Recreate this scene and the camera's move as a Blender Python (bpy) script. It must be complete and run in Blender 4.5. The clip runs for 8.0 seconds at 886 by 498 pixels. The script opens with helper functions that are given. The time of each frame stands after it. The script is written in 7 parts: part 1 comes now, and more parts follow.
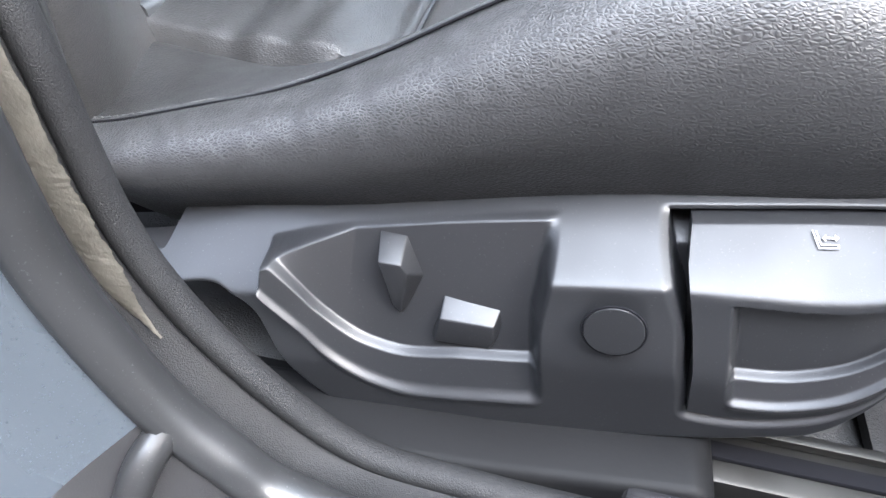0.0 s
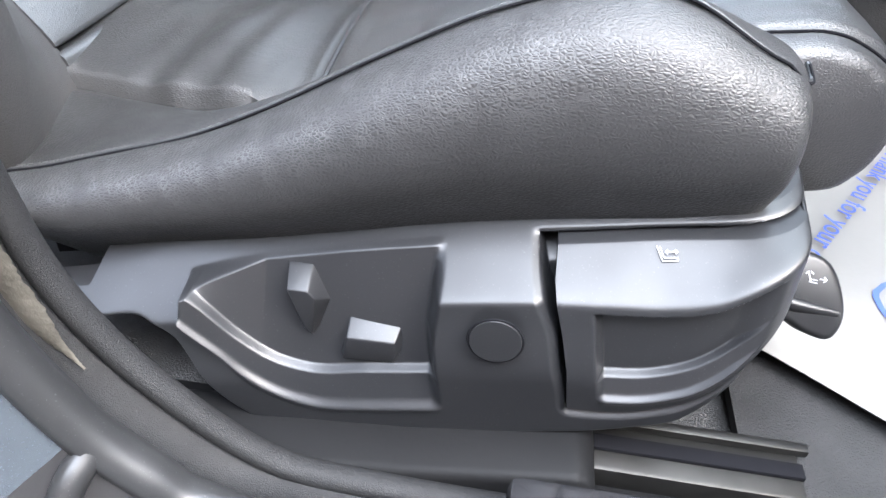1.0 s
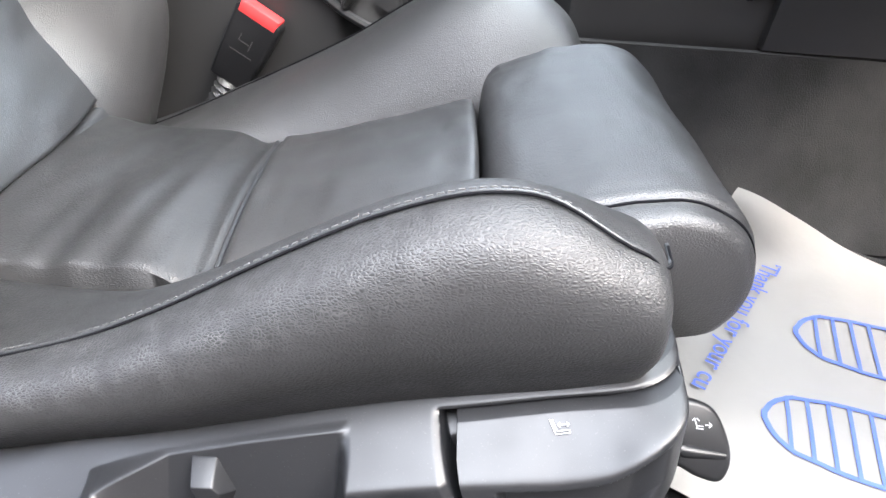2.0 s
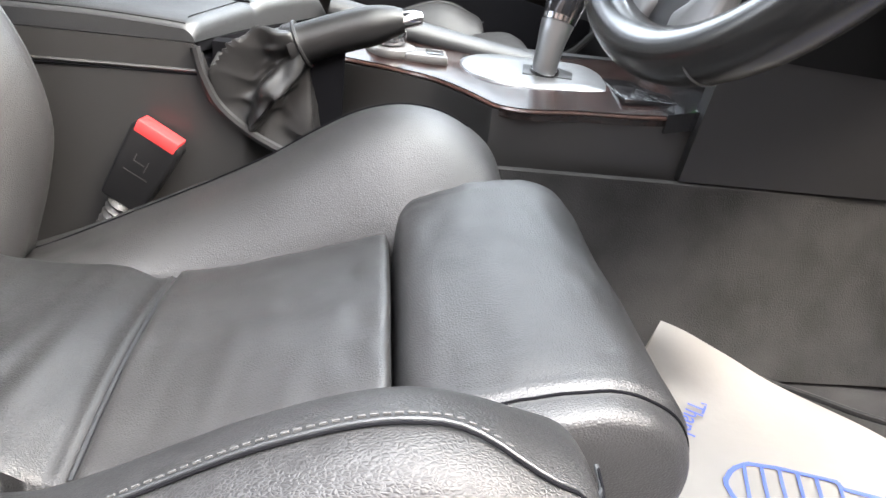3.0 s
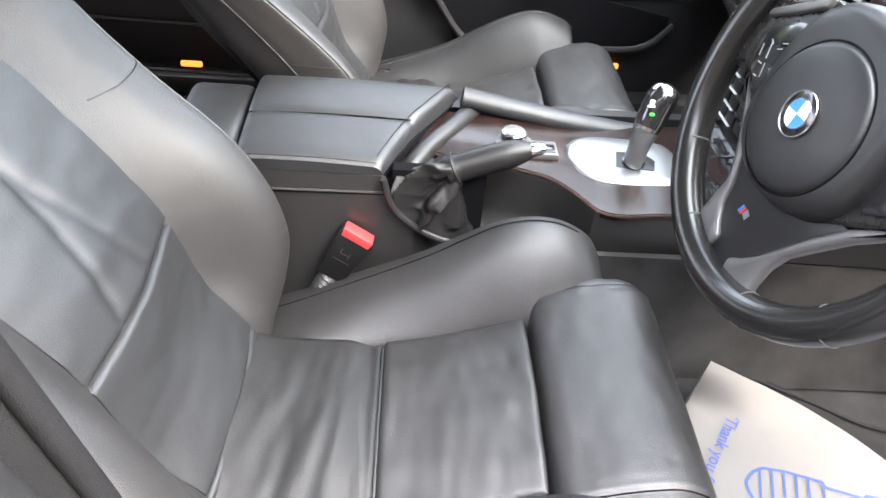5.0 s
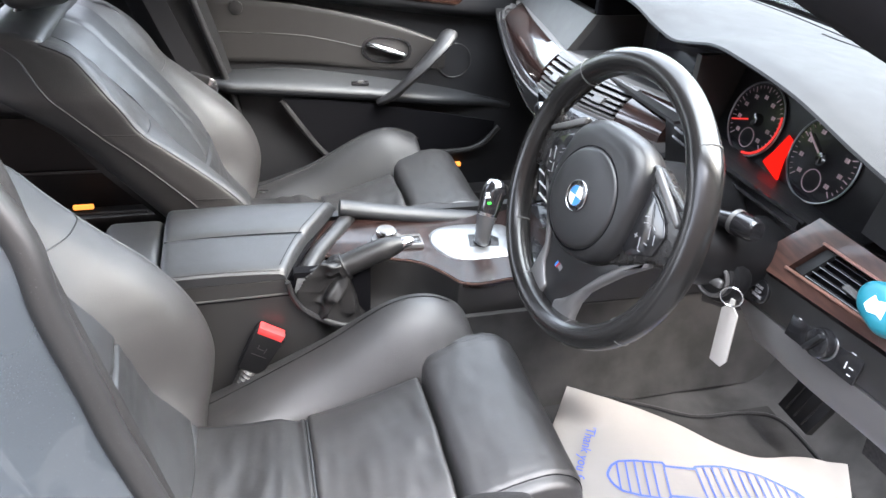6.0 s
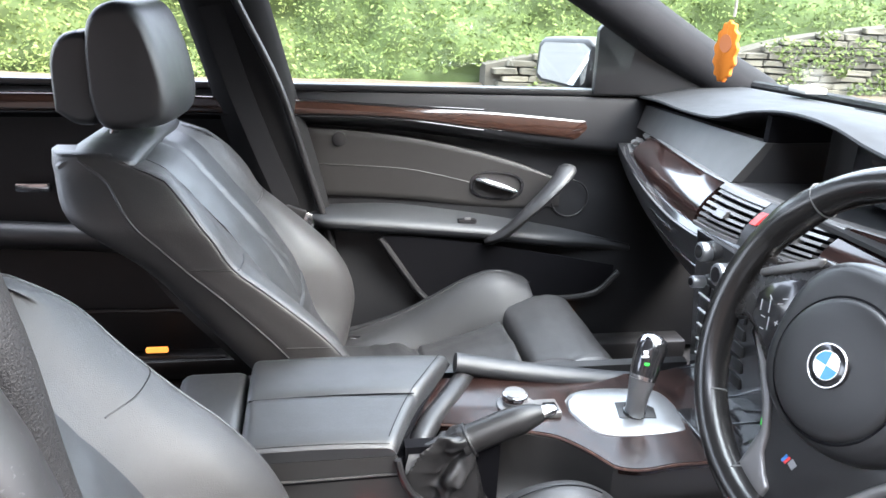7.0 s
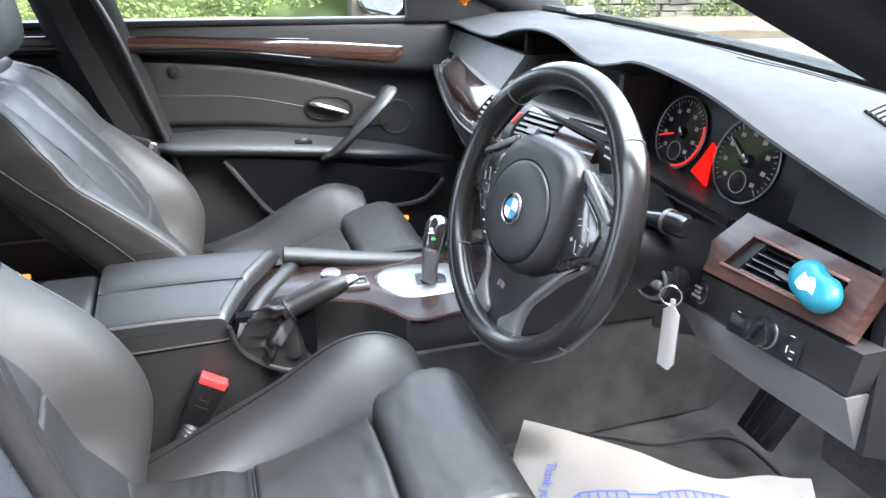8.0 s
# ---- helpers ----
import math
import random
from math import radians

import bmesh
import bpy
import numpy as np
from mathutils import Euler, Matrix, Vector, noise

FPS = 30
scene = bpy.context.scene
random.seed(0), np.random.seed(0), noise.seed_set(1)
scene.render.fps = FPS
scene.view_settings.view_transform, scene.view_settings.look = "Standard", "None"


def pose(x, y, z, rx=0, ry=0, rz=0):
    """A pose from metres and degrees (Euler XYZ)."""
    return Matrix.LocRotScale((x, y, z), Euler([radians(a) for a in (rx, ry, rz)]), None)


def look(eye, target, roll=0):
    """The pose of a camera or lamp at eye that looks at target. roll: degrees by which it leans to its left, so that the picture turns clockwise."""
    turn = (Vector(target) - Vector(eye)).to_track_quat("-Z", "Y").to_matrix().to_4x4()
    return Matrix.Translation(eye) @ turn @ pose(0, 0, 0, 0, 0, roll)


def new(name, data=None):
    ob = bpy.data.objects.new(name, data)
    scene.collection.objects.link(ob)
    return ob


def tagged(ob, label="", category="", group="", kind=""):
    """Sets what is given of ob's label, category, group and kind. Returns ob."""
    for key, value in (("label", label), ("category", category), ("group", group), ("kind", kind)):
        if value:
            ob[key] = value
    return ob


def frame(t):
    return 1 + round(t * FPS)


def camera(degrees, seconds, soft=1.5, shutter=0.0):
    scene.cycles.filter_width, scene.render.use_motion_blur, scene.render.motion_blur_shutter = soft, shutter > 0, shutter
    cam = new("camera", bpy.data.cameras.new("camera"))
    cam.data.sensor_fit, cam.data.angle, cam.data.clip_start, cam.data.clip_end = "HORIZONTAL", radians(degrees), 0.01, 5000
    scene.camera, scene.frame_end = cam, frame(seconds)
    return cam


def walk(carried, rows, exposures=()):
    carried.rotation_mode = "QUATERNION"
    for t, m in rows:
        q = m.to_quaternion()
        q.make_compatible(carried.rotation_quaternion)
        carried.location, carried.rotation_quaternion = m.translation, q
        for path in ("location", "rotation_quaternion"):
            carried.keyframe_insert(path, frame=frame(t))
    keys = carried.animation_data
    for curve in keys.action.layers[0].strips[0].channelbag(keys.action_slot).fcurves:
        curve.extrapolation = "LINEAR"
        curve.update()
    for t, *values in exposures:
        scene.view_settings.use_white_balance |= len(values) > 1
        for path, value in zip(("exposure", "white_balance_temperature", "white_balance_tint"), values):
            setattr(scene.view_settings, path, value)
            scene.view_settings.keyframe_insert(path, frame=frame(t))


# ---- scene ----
cam = camera(64.1, 8.0)
PATH = [
    (0, (0.307, -0.891, 0.675), (0.037, 0.59, -0.642), 3.7),
    (0.5, (0.307, -0.903, 0.691), (0.067, 0.565, -0.647), 3.7),
    (1, (0.337, -0.913, 0.707), (0.198, 0.618, -0.572), 4.5),
    (1.5, (0.342, -0.915, 0.731), (0.282, 0.674, -0.482), 4.1),
    (2, (0.348, -0.891, 0.76), (0.391, 0.787, -0.327), 4.5),
    (2.2, (0.345, -0.883, 0.767), (0.441, 0.833, -0.255), 4.7),
    (3.3, (0.358, -0.806, 0.808), (0.637, 0.965, -0.079), 8.6),
    (3.5, (0.356, -0.806, 0.817), (0.649, 0.965, -0.064), 8.9),
    (4, (0.339, -0.826, 0.837), (0.548, 0.939, -0.079), 8.2),
    (4.2, (0.306, -0.82, 0.88), (0.473, 0.899, -0.129), 8.6),
    (5.3, (0.202, -0.975, 1.254), (0.35, 0.539, -0.044), 3.5),
    (5.5, (0.194, -1.033, 1.278), (0.466, 0.517, 0.044), 3.7),
    (6, (0.163, -1.103, 1.304), (0.639, 0.536, 0.261), 3.6),
    (6.5, (0.144, -0.947, 1.199), (0.644, 0.803, 0.369), 3.8),
    (7, (0.1, -0.872, 1.206), (0.428, 0.978, 0.52), 2.5),
    (7.5, (0.147, -0.971, 1.211), (0.529, 0.861, 0.506), 1.2),
    (8, (0.187, -1.141, 1.231), (0.787, 0.573, 0.393), 1.6),
]
walk(cam, [(t, look(eye, target, roll)) for t, eye, target, roll in PATH], [(0, 4.5, 5750, 9), (2.2, 4.38, 6150, 10), (3.3, 4.55, 6450, 10), (4.2, 4.6, 6350, 10), (5.3, 4.3, 6250, 12), (8, 4.25, 5900, 10)])

# ---- light ----
world = bpy.data.worlds.new("world")
scene.world = world
world.use_nodes = True
wn, wl = world.node_tree.nodes, world.node_tree.links
sky = wn.new("ShaderNodeTexSky")
sky.sky_type = 'NISHITA'
sky.sun_disc = False
sky.sun_elevation, sky.sun_rotation = radians(47), radians(122)
sky.air_density, sky.dust_density, sky.ozone_density = 1.0, 6.0, 0.6
grey = wn.new("ShaderNodeHueSaturation")
grey.inputs["Saturation"].default_value = 0.9
wl.new(sky.outputs[0], grey.inputs["Color"])
veil = wn.new("ShaderNodeMix")
veil.data_type = 'RGBA'
veil.inputs["Factor"].default_value = 0.5
veil.inputs["B"].default_value = (5.9, 5.9, 6.1, 1)
wl.new(grey.outputs[0], veil.inputs["A"])
wl.new(veil.outputs["Result"], wn["Background"].inputs["Color"])
wn["Background"].inputs["Strength"].default_value = 0.15
sun_data = bpy.data.lights.new("sun", 'SUN')
sun_data.energy, sun_data.angle, sun_data.color = 1.25, radians(80), (1.0, 0.985, 0.97)
sun = new("sun", sun_data)
sun.matrix_world = look((1.5, -2.4, 6.2), (0.3, -0.2, 0.6))



# ---- helpers of this scene ----
def curve(xs, ys):
    """A smooth line through control values."""
    xs, ys = np.array(xs, float), np.array(ys, float)
    m = np.gradient(ys, xs)

    def f(x):
        x = float(min(max(x, xs[0]), xs[-1]))
        i = int(min(max(np.searchsorted(xs, x) - 1, 0), len(xs) - 2))
        h = xs[i + 1] - xs[i]
        t = (x - xs[i]) / h
        return float((2 * t**3 - 3 * t**2 + 1) * ys[i] + (t**3 - 2 * t**2 + t) * h * m[i] + (3 * t**2 - 2 * t**3) * ys[i + 1] + (t**3 - t**2) * h * m[i + 1])
    return f


def sstep(a, b, x):
    t = min(max((x - a) / (b - a), 0.0), 1.0)
    return t * t * (3 - 2 * t)


BASE = {}


def thing(name, at=(0, 0, 0), label="", category="", group="", kind=""):
    ob = new(name)
    ob.empty_display_size = 0.05
    ob.location = at
    BASE[ob] = Vector(at)
    return tagged(ob, label, category, group, kind)


def part(name, bm, material, parent=None, label="", smooth=True, sub=0, angle=40, at=None):
    """One mesh; its vertices are given in world coordinates."""
    base = BASE.get(parent, Vector((0, 0, 0)))
    if parent is None and at is not None:
        base = Vector(at)
    bmesh.ops.recalc_face_normals(bm, faces=bm.faces)
    if base.length:
        bm.transform(Matrix.Translation(-base))
    lim = radians(angle)
    for f in bm.faces:
        f.smooth = smooth
    for e in bm.edges:
        if len(e.link_faces) == 2 and e.calc_face_angle(0) > lim:
            e.smooth = False
    me = bpy.data.meshes.new(name)
    bm.to_mesh(me)
    bm.free()
    me.materials.append(material)
    ob = new(name, me)
    if parent is not None:
        ob.parent = parent
    else:
        ob.location = base
    BASE[ob] = base
    if label:
        ob["label"] = label
    if sub:
        mod = ob.modifiers.new("smooth", 'SUBSURF')
        mod.levels = mod.render_levels = sub
    return ob


def loft(loops, cap=True, closed=True, bm=None):
    bm = bm or bmesh.new()
    rows = [[bm.verts.new(p) for p in loop] for loop in loops]
    n = len(rows[0])
    for a, b in zip(rows, rows[1:]):
        for i in range(n if closed else n - 1):
            k = (i + 1) % n
            bm.faces.new((a[i], a[k], b[k], b[i]))
    if cap and closed:
        for row in (rows[0], rows[-1]):
            c = bm.verts.new(sum((v.co for v in row), Vector()) / n)
            for i in range(n):
                bm.faces.new((row[i], row[(i + 1) % n], c))
    return bm


def sheet(f, nu, nv, bm=None):
    """A grid of f(u, v), u and v from 0 to 1."""
    return loft([[Vector(f(u / nu, v / nv)) for v in range(nv + 1)] for u in range(nu + 1)], cap=False, closed=False, bm=bm)


def slab(f, nu, nv, d):
    """A grid of f(u, v) with thickness along the vector d."""
    d = Vector(d)
    loops = []
    for u in range(nu + 1):
        row = [Vector(f(u / nu, v / nv)) for v in range(nv + 1)]
        loops.append(row + [p + d for p in reversed(row)])
    return loft(loops)


def sweep(path, radius, n=10, bm=None, flat=1.0, cap=True, up=(0, 0, 1)):
    """A tube along a path; radius: a number or one for each point; flat: height over width."""
    path = [Vector(p) for p in path]
    loops = []
    for i, p in enumerate(path):
        d = (path[min(i + 1, len(path) - 1)] - path[max(i - 1, 0)]).normalized()
        side = d.cross(Vector(up))
        side = side.normalized() if side.length > 1e-4 else Vector((0, 1, 0))
        top = side.cross(d)
        r = float(radius[i]) if hasattr(radius, "__len__") else float(radius)
        loops.append([p + r * (math.cos(a) * side + flat * math.sin(a) * top) for a in (2 * math.pi * k / n for k in range(n))])
    return loft(loops, cap=cap, bm=bm)


def bez(points, n=24):
    """A smooth path through points."""
    pts = [Vector(p) for p in points]
    ts = list(range(len(pts)))
    fs = [curve(ts, [p[k] for p in pts]) for k in range(3)]
    return [Vector([f(t) for f in fs]) for t in np.linspace(0, len(pts) - 1, n)]


def rbox(cx, cy, cz, sx, sy, sz, r=0.004, seg=2, m=None, bm=None):
    """A box with rounded edges, by centre and size."""
    own = bmesh.new()
    bmesh.ops.create_cube(own, size=1, matrix=Matrix.Diagonal((sx, sy, sz, 1)))
    if r:
        bmesh.ops.bevel(own, geom=own.edges[:], offset=min(r, 0.45 * min(sx, sy, sz)), segments=seg, affect='EDGES', profile=0.5)
    own.transform(Matrix.Translation((cx, cy, cz)) @ (m or Matrix()))
    if bm is None:
        return own
    me = bpy.data.meshes.new("tmp")
    own.to_mesh(me)
    own.free()
    bm.from_mesh(me)
    bpy.data.meshes.remove(me)
    return bm


def prism(outline, m, depth, r=0.0, seg=2):
    """A flat outline (list of x, y) thickened along its own z and placed by m; r rounds the edges."""
    bm = bmesh.new()
    vs = [bm.verts.new((x, y, 0)) for x, y in outline]
    f = bm.faces.new(vs)
    out = bmesh.ops.extrude_face_region(bm, geom=[f])
    bmesh.ops.translate(bm, vec=(0, 0, depth), verts=[v for v in out["geom"] if isinstance(v, bmesh.types.BMVert)])
    if r:
        bmesh.ops.bevel(bm, geom=[e for e in bm.edges if e.is_manifold and e.calc_face_angle(0) > 0.6], offset=r, segments=seg, affect='EDGES', profile=0.5)
    bm.transform(m)
    return bm


def disc(m, r, depth, n=32, bevel=0.0):
    return prism([(r * math.cos(2 * math.pi * k / n), r * math.sin(2 * math.pi * k / n)) for k in range(n)], m, depth, bevel)


def ring(m, R, r, n=48, k=8, sq=1.0):
    loops = []
    for i in range(n + 1):
        a = 2 * math.pi * i / n
        loops.append([m @ Vector(((R + r * math.cos(b)) * math.cos(a), (R + r * math.cos(b)) * math.sin(a), sq * r * math.sin(b))) for b in (2 * math.pi * q / k for q in range(k))])
    bm = loft(loops, cap=False)
    bmesh.ops.remove_doubles(bm, verts=bm.verts, dist=1e-6)
    return bm


def frame_of(o, x, z):
    """A pose at o whose x axis is x and whose z axis is near z."""
    x, z = Vector(x).normalized(), Vector(z).normalized()
    y = z.cross(x).normalized()
    z = x.cross(y)
    return Matrix.Translation(o) @ Matrix((x, y, z)).transposed().to_4x4()


# ---- materials ----
def material(name, base, rough=0.5, metal=0.0, vary=0.15, vary_scale=6.0, bump=0.0, bump_scale=300.0, kind="noise", spec=0.5, rough_vary=0.08, coat=0.0, specks=0.0, dust=(0.5, 0.5, 0.5), stretch=1.0, crease=0.0):
    m = bpy.data.materials.new(name)
    m.use_nodes = True
    n, l = m.node_tree.nodes, m.node_tree.links
    b = n["Principled BSDF"]
    b.inputs["Metallic"].default_value = metal
    b.inputs["Specular IOR Level"].default_value = spec
    b.inputs["Coat Weight"].default_value = coat
    b.inputs["Coat Roughness"].default_value = 0.06
    tc = n.new("ShaderNodeTexCoord")
    big = n.new("ShaderNodeTexNoise")
    big.inputs["Scale"].default_value, big.inputs["Detail"].default_value = vary_scale, 6
    l.new(tc.outputs["Object"], big.inputs["Vector"])
    mix = n.new("ShaderNodeMix")
    mix.data_type = 'RGBA'
    mix.inputs["A"].default_value = (*[c * (1 - vary) for c in base], 1)
    mix.inputs["B"].default_value = (*[min(1, c * (1 + vary)) for c in base], 1)
    l.new(big.outputs["Fac"], mix.inputs["Factor"])
    colour = mix.outputs["Result"]
    if specks:
        sp = n.new("ShaderNodeTexNoise")
        sp.inputs["Scale"].default_value, sp.inputs["Detail"].default_value = 900, 2
        l.new(tc.outputs["Object"], sp.inputs["Vector"])
        cut = n.new("ShaderNodeMapRange")
        cut.inputs["From Min"].default_value, cut.inputs["From Max"].default_value = 0.66, 0.78
        cut.inputs["To Max"].default_value = specks
        l.new(sp.outputs["Fac"], cut.inputs["Value"])
        mx = n.new("ShaderNodeMix")
        mx.data_type = 'RGBA'
        mx.inputs["B"].default_value = (*dust, 1)
        l.new(cut.outputs["Result"], mx.inputs["Factor"])
        l.new(colour, mx.inputs["A"])
        colour = mx.outputs["Result"]
    l.new(colour, b.inputs["Base Color"])
    rv = n.new("ShaderNodeMapRange")
    rv.inputs["To Min"].default_value, rv.inputs["To Max"].default_value = rough - rough_vary, rough + rough_vary
    r2 = n.new("ShaderNodeTexNoise")
    r2.inputs["Scale"].default_value, r2.inputs["Detail"].default_value = vary_scale * 5, 4
    l.new(tc.outputs["Object"], r2.inputs["Vector"])
    l.new(r2.outputs["Fac"], rv.inputs["Value"])
    l.new(rv.outputs["Result"], b.inputs["Roughness"])
    if bump:
        bp = n.new("ShaderNodeBump")
        bp.inputs["Strength"].default_value = bump
        bp.inputs["Distance"].default_value = 0.001
        if kind == "leather":
            vo = n.new("ShaderNodeTexVoronoi")
            vo.feature = 'DISTANCE_TO_EDGE'
            vo.inputs["Scale"].default_value = bump_scale
            warp = n.new("ShaderNodeTexNoise")
            warp.inputs["Scale"].default_value = bump_scale * 0.25
            l.new(tc.outputs["Object"], warp.inputs["Vector"])
            add = n.new("ShaderNodeMix")
            add.data_type = 'RGBA'
            add.blend_type = 'LINEAR_LIGHT'
            add.inputs["Factor"].default_value = 0.0016
            l.new(tc.outputs["Object"], add.inputs["A"])
            l.new(warp.outputs["Color"], add.inputs["B"])
            long = n.new("ShaderNodeMapping")
            long.inputs["Scale"].default_value = (stretch, 1, 1)
            l.new(add.outputs["Result"], long.inputs["Vector"])
            l.new(long.outputs["Vector"], vo.inputs["Vector"])
            rr = n.new("ShaderNodeMapRange")
            rr.inputs["From Max"].default_value = 0.36
            rr.interpolation_type = 'SMOOTHSTEP'
            l.new(vo.outputs["Distance"], rr.inputs["Value"])
            wr = n.new("ShaderNodeTexNoise")
            wr.inputs["Scale"].default_value, wr.inputs["Detail"].default_value, wr.inputs["Distortion"].default_value = 45, 4, 1.6
            l.new(tc.outputs["Object"], wr.inputs["Vector"])
            b2 = n.new("ShaderNodeBump")
            b2.inputs["Strength"].default_value, b2.inputs["Distance"].default_value = 0.07, 0.003
            l.new(wr.outputs["Fac"], b2.inputs["Height"])
            l.new(b2.outputs["Normal"], bp.inputs["Normal"])
            l.new(rr.outputs["Result"], bp.inputs["Height"])
            if crease:
                worn = n.new("ShaderNodeAttribute")
                worn.attribute_name = "wear"
                thin = n.new("ShaderNodeMapRange")
                thin.inputs["From Max"].default_value = 0.11
                thin.inputs["To Min"].default_value, thin.inputs["To Max"].default_value = 1.0, 0.0
                l.new(vo.outputs["Distance"], thin.inputs["Value"])
                patch = n.new("ShaderNodeMapRange")
                patch.inputs["From Min"].default_value, patch.inputs["From Max"].default_value = 0.30, 0.75
                l.new(wr.outputs["Fac"], patch.inputs["Value"])
                some = n.new("ShaderNodeMath")
                some.operation = 'MULTIPLY'
                l.new(worn.outputs["Fac"], some.inputs[0])
                l.new(patch.outputs["Result"], some.inputs[1])
                much = n.new("ShaderNodeMath")
                much.operation = 'MULTIPLY'
                l.new(thin.outputs["Result"], much.inputs[0])
                l.new(some.outputs[0], much.inputs[1])
                cm = n.new("ShaderNodeMix")
                cm.data_type = 'RGBA'
                cm.inputs["B"].default_value = (crease, crease, crease * 1.02, 1)
                l.new(much.outputs[0], cm.inputs["Factor"])
                l.new(colour, cm.inputs["A"])
                l.new(cm.outputs["Result"], b.inputs["Base Color"])
        else:
            fine = n.new("ShaderNodeTexNoise")
            fine.inputs["Scale"].default_value, fine.inputs["Detail"].default_value = bump_scale, 4
            l.new(tc.outputs["Object"], fine.inputs["Vector"])
            l.new(fine.outputs["Fac"], bp.inputs["Height"])
        l.new(bp.outputs["Normal"], b.inputs["Normal"])
    return m


def glowing(name, colour, strength):
    m = bpy.data.materials.new(name)
    m.use_nodes = True
    b = m.node_tree.nodes["Principled BSDF"]
    b.inputs["Base Color"].default_value = (*[c * 0.3 for c in colour], 1)
    b.inputs["Emission Color"].default_value = (*colour, 1)
    b.inputs["Emission Strength"].default_value = strength
    b.inputs["Roughness"].default_value, b.inputs["Specular IOR Level"].default_value = 0.9, 0.05
    return m


def wood(name, dark, light, rough=0.12, coat=0.8):
    m = material(name, dark, rough, coat=coat, rough_vary=0.03)
    n, l = m.node_tree.nodes, m.node_tree.links
    tc = n.new("ShaderNodeTexCoord")
    mp = n.new("ShaderNodeMapping")
    mp.inputs["Scale"].default_value = (30, 4, 60)
    nz = n.new("ShaderNodeTexNoise")
    nz.inputs["Scale"].default_value, nz.inputs["Detail"].default_value, nz.inputs["Distortion"].default_value = 2.2, 8, 0.8
    cr = n.new("ShaderNodeValToRGB")
    cr.color_ramp.elements[0].position, cr.color_ramp.elements[1].position = 0.35, 0.7
    cr.color_ramp.elements[0].color, cr.color_ramp.elements[1].color = (*dark, 1), (*light, 1)
    l.new(tc.outputs["Object"], mp.inputs["Vector"])
    l.new(mp.outputs["Vector"], nz.inputs["Vector"])
    l.new(nz.outputs["Fac"], cr.inputs["Fac"])
    l.new(cr.outputs["Color"], n["Principled BSDF"].inputs["Base Color"])
    return m


def pane(name, tint, gloss):
    m = bpy.data.materials.new(name)
    m.use_nodes = True
    n, l = m.node_tree.nodes, m.node_tree.links
    n.remove(n["Principled BSDF"])
    t, g, mx = n.new("ShaderNodeBsdfTransparent"), n.new("ShaderNodeBsdfGlossy"), n.new("ShaderNodeMixShader")
    t.inputs["Color"].default_value = (*tint, 1)
    g.inputs["Roughness"].default_value = 0.02
    mx.inputs["Fac"].default_value = gloss
    l.new(t.outputs[0], mx.inputs[1])
    l.new(g.outputs[0], mx.inputs[2])
    l.new(mx.outputs[0], n["Material Output"].inputs["Surface"])
    return m


LEATHER = material("black_leather", (0.0195, 0.0190, 0.0190), 0.47, vary=0.25, vary_scale=9, bump=0.24, bump_scale=640, kind="leather", stretch=0.8, rough_vary=0.06, spec=0.7)
LEATHER_WORN = material("worn_leather", (0.0145, 0.0145, 0.0148), 0.47, vary=0.3, vary_scale=14, bump=0.25, bump_scale=700, kind="leather", stretch=0.5, crease=0.07, rough_vary=0.07, spec=0.40)
LEATHER_SMOOTH = material("smooth_leather", (0.0150, 0.0160, 0.0172), 0.46, vary=0.25, vary_scale=8, bump=0.16, bump_scale=640, kind="leather", spec=0.72)
PILLAR_TRIM = material("black_pillar_trim", (0.0085, 0.0086, 0.0092), 0.7, spec=0.18, bump=0.2, bump_scale=900)
SPOKE = material("satin_grey_spoke", (0.13, 0.128, 0.126), 0.38, metal=0.5, vary=0.15)
STITCH = material("grey_thread", (0.062, 0.062, 0.062), 0.7)
PLASTIC = material("satin_black_plastic", (0.0090, 0.0093, 0.0103), 0.39, spec=0.38, vary=0.2, vary_scale=12, bump=0.06, bump_scale=1800, specks=0.05)
PLASTIC_SOFT = material("soft_black_plastic", (0.012, 0.012, 0.0125), 0.42, vary=0.15, bump=0.12, bump_scale=1400)
DOOR_BLACK = material("soft_door_plastic", (0.0068, 0.0072, 0.0082), 0.5, vary=0.15, bump=0.12, bump_scale=1300, spec=0.32)
PANEL = material("charcoal_side_panel", (0.020, 0.0198, 0.0195), 0.42, vary=0.12, bump=0.12, bump_scale=1300)
PLASTIC_GREY = material("charcoal_plastic", (0.029, 0.028, 0.027), 0.46, vary=0.12, bump=0.12, bump_scale=1300)
# near-black for joints and hidden parts; also paints the shade in hollows
DARK = material("shade_and_joint_black", (0.005, 0.005, 0.006), 0.9, spec=0.05)
BLACK_MOULD = material("black_moulding", (0.008, 0.008, 0.0085), 0.42, bump=0.1, spec=0.22)
# moulding black darkened further: the shade around these parts is in the colour
RAIL_BLACK = material("shade_dark_moulding", (0.0045, 0.0045, 0.0047), 0.6, bump=0.1, spec=0.1)
GLOSS_BLACK = material("gloss_black", (0.012, 0.012, 0.013), 0.15, coat=0.4, rough_vary=0.03)
RUBBER = material("black_rubber", (0.0068, 0.0069, 0.0072), 0.66, vary=0.4, vary_scale=30, bump=0.5, bump_scale=1300, specks=0.14, dust=(0.17, 0.17, 0.165), spec=0.26)
RUBBER_SMOOTH = material("smooth_rubber_trim", (0.0118, 0.0120, 0.0124), 0.36, vary=0.3, vary_scale=14, bump=0.05, bump_scale=500, specks=0.08)
DIRT = material("dry_lichen_dirt", (0.078, 0.073, 0.062), 0.95, spec=0.1, vary=0.45, vary_scale=120, bump=0.3, bump_scale=700)
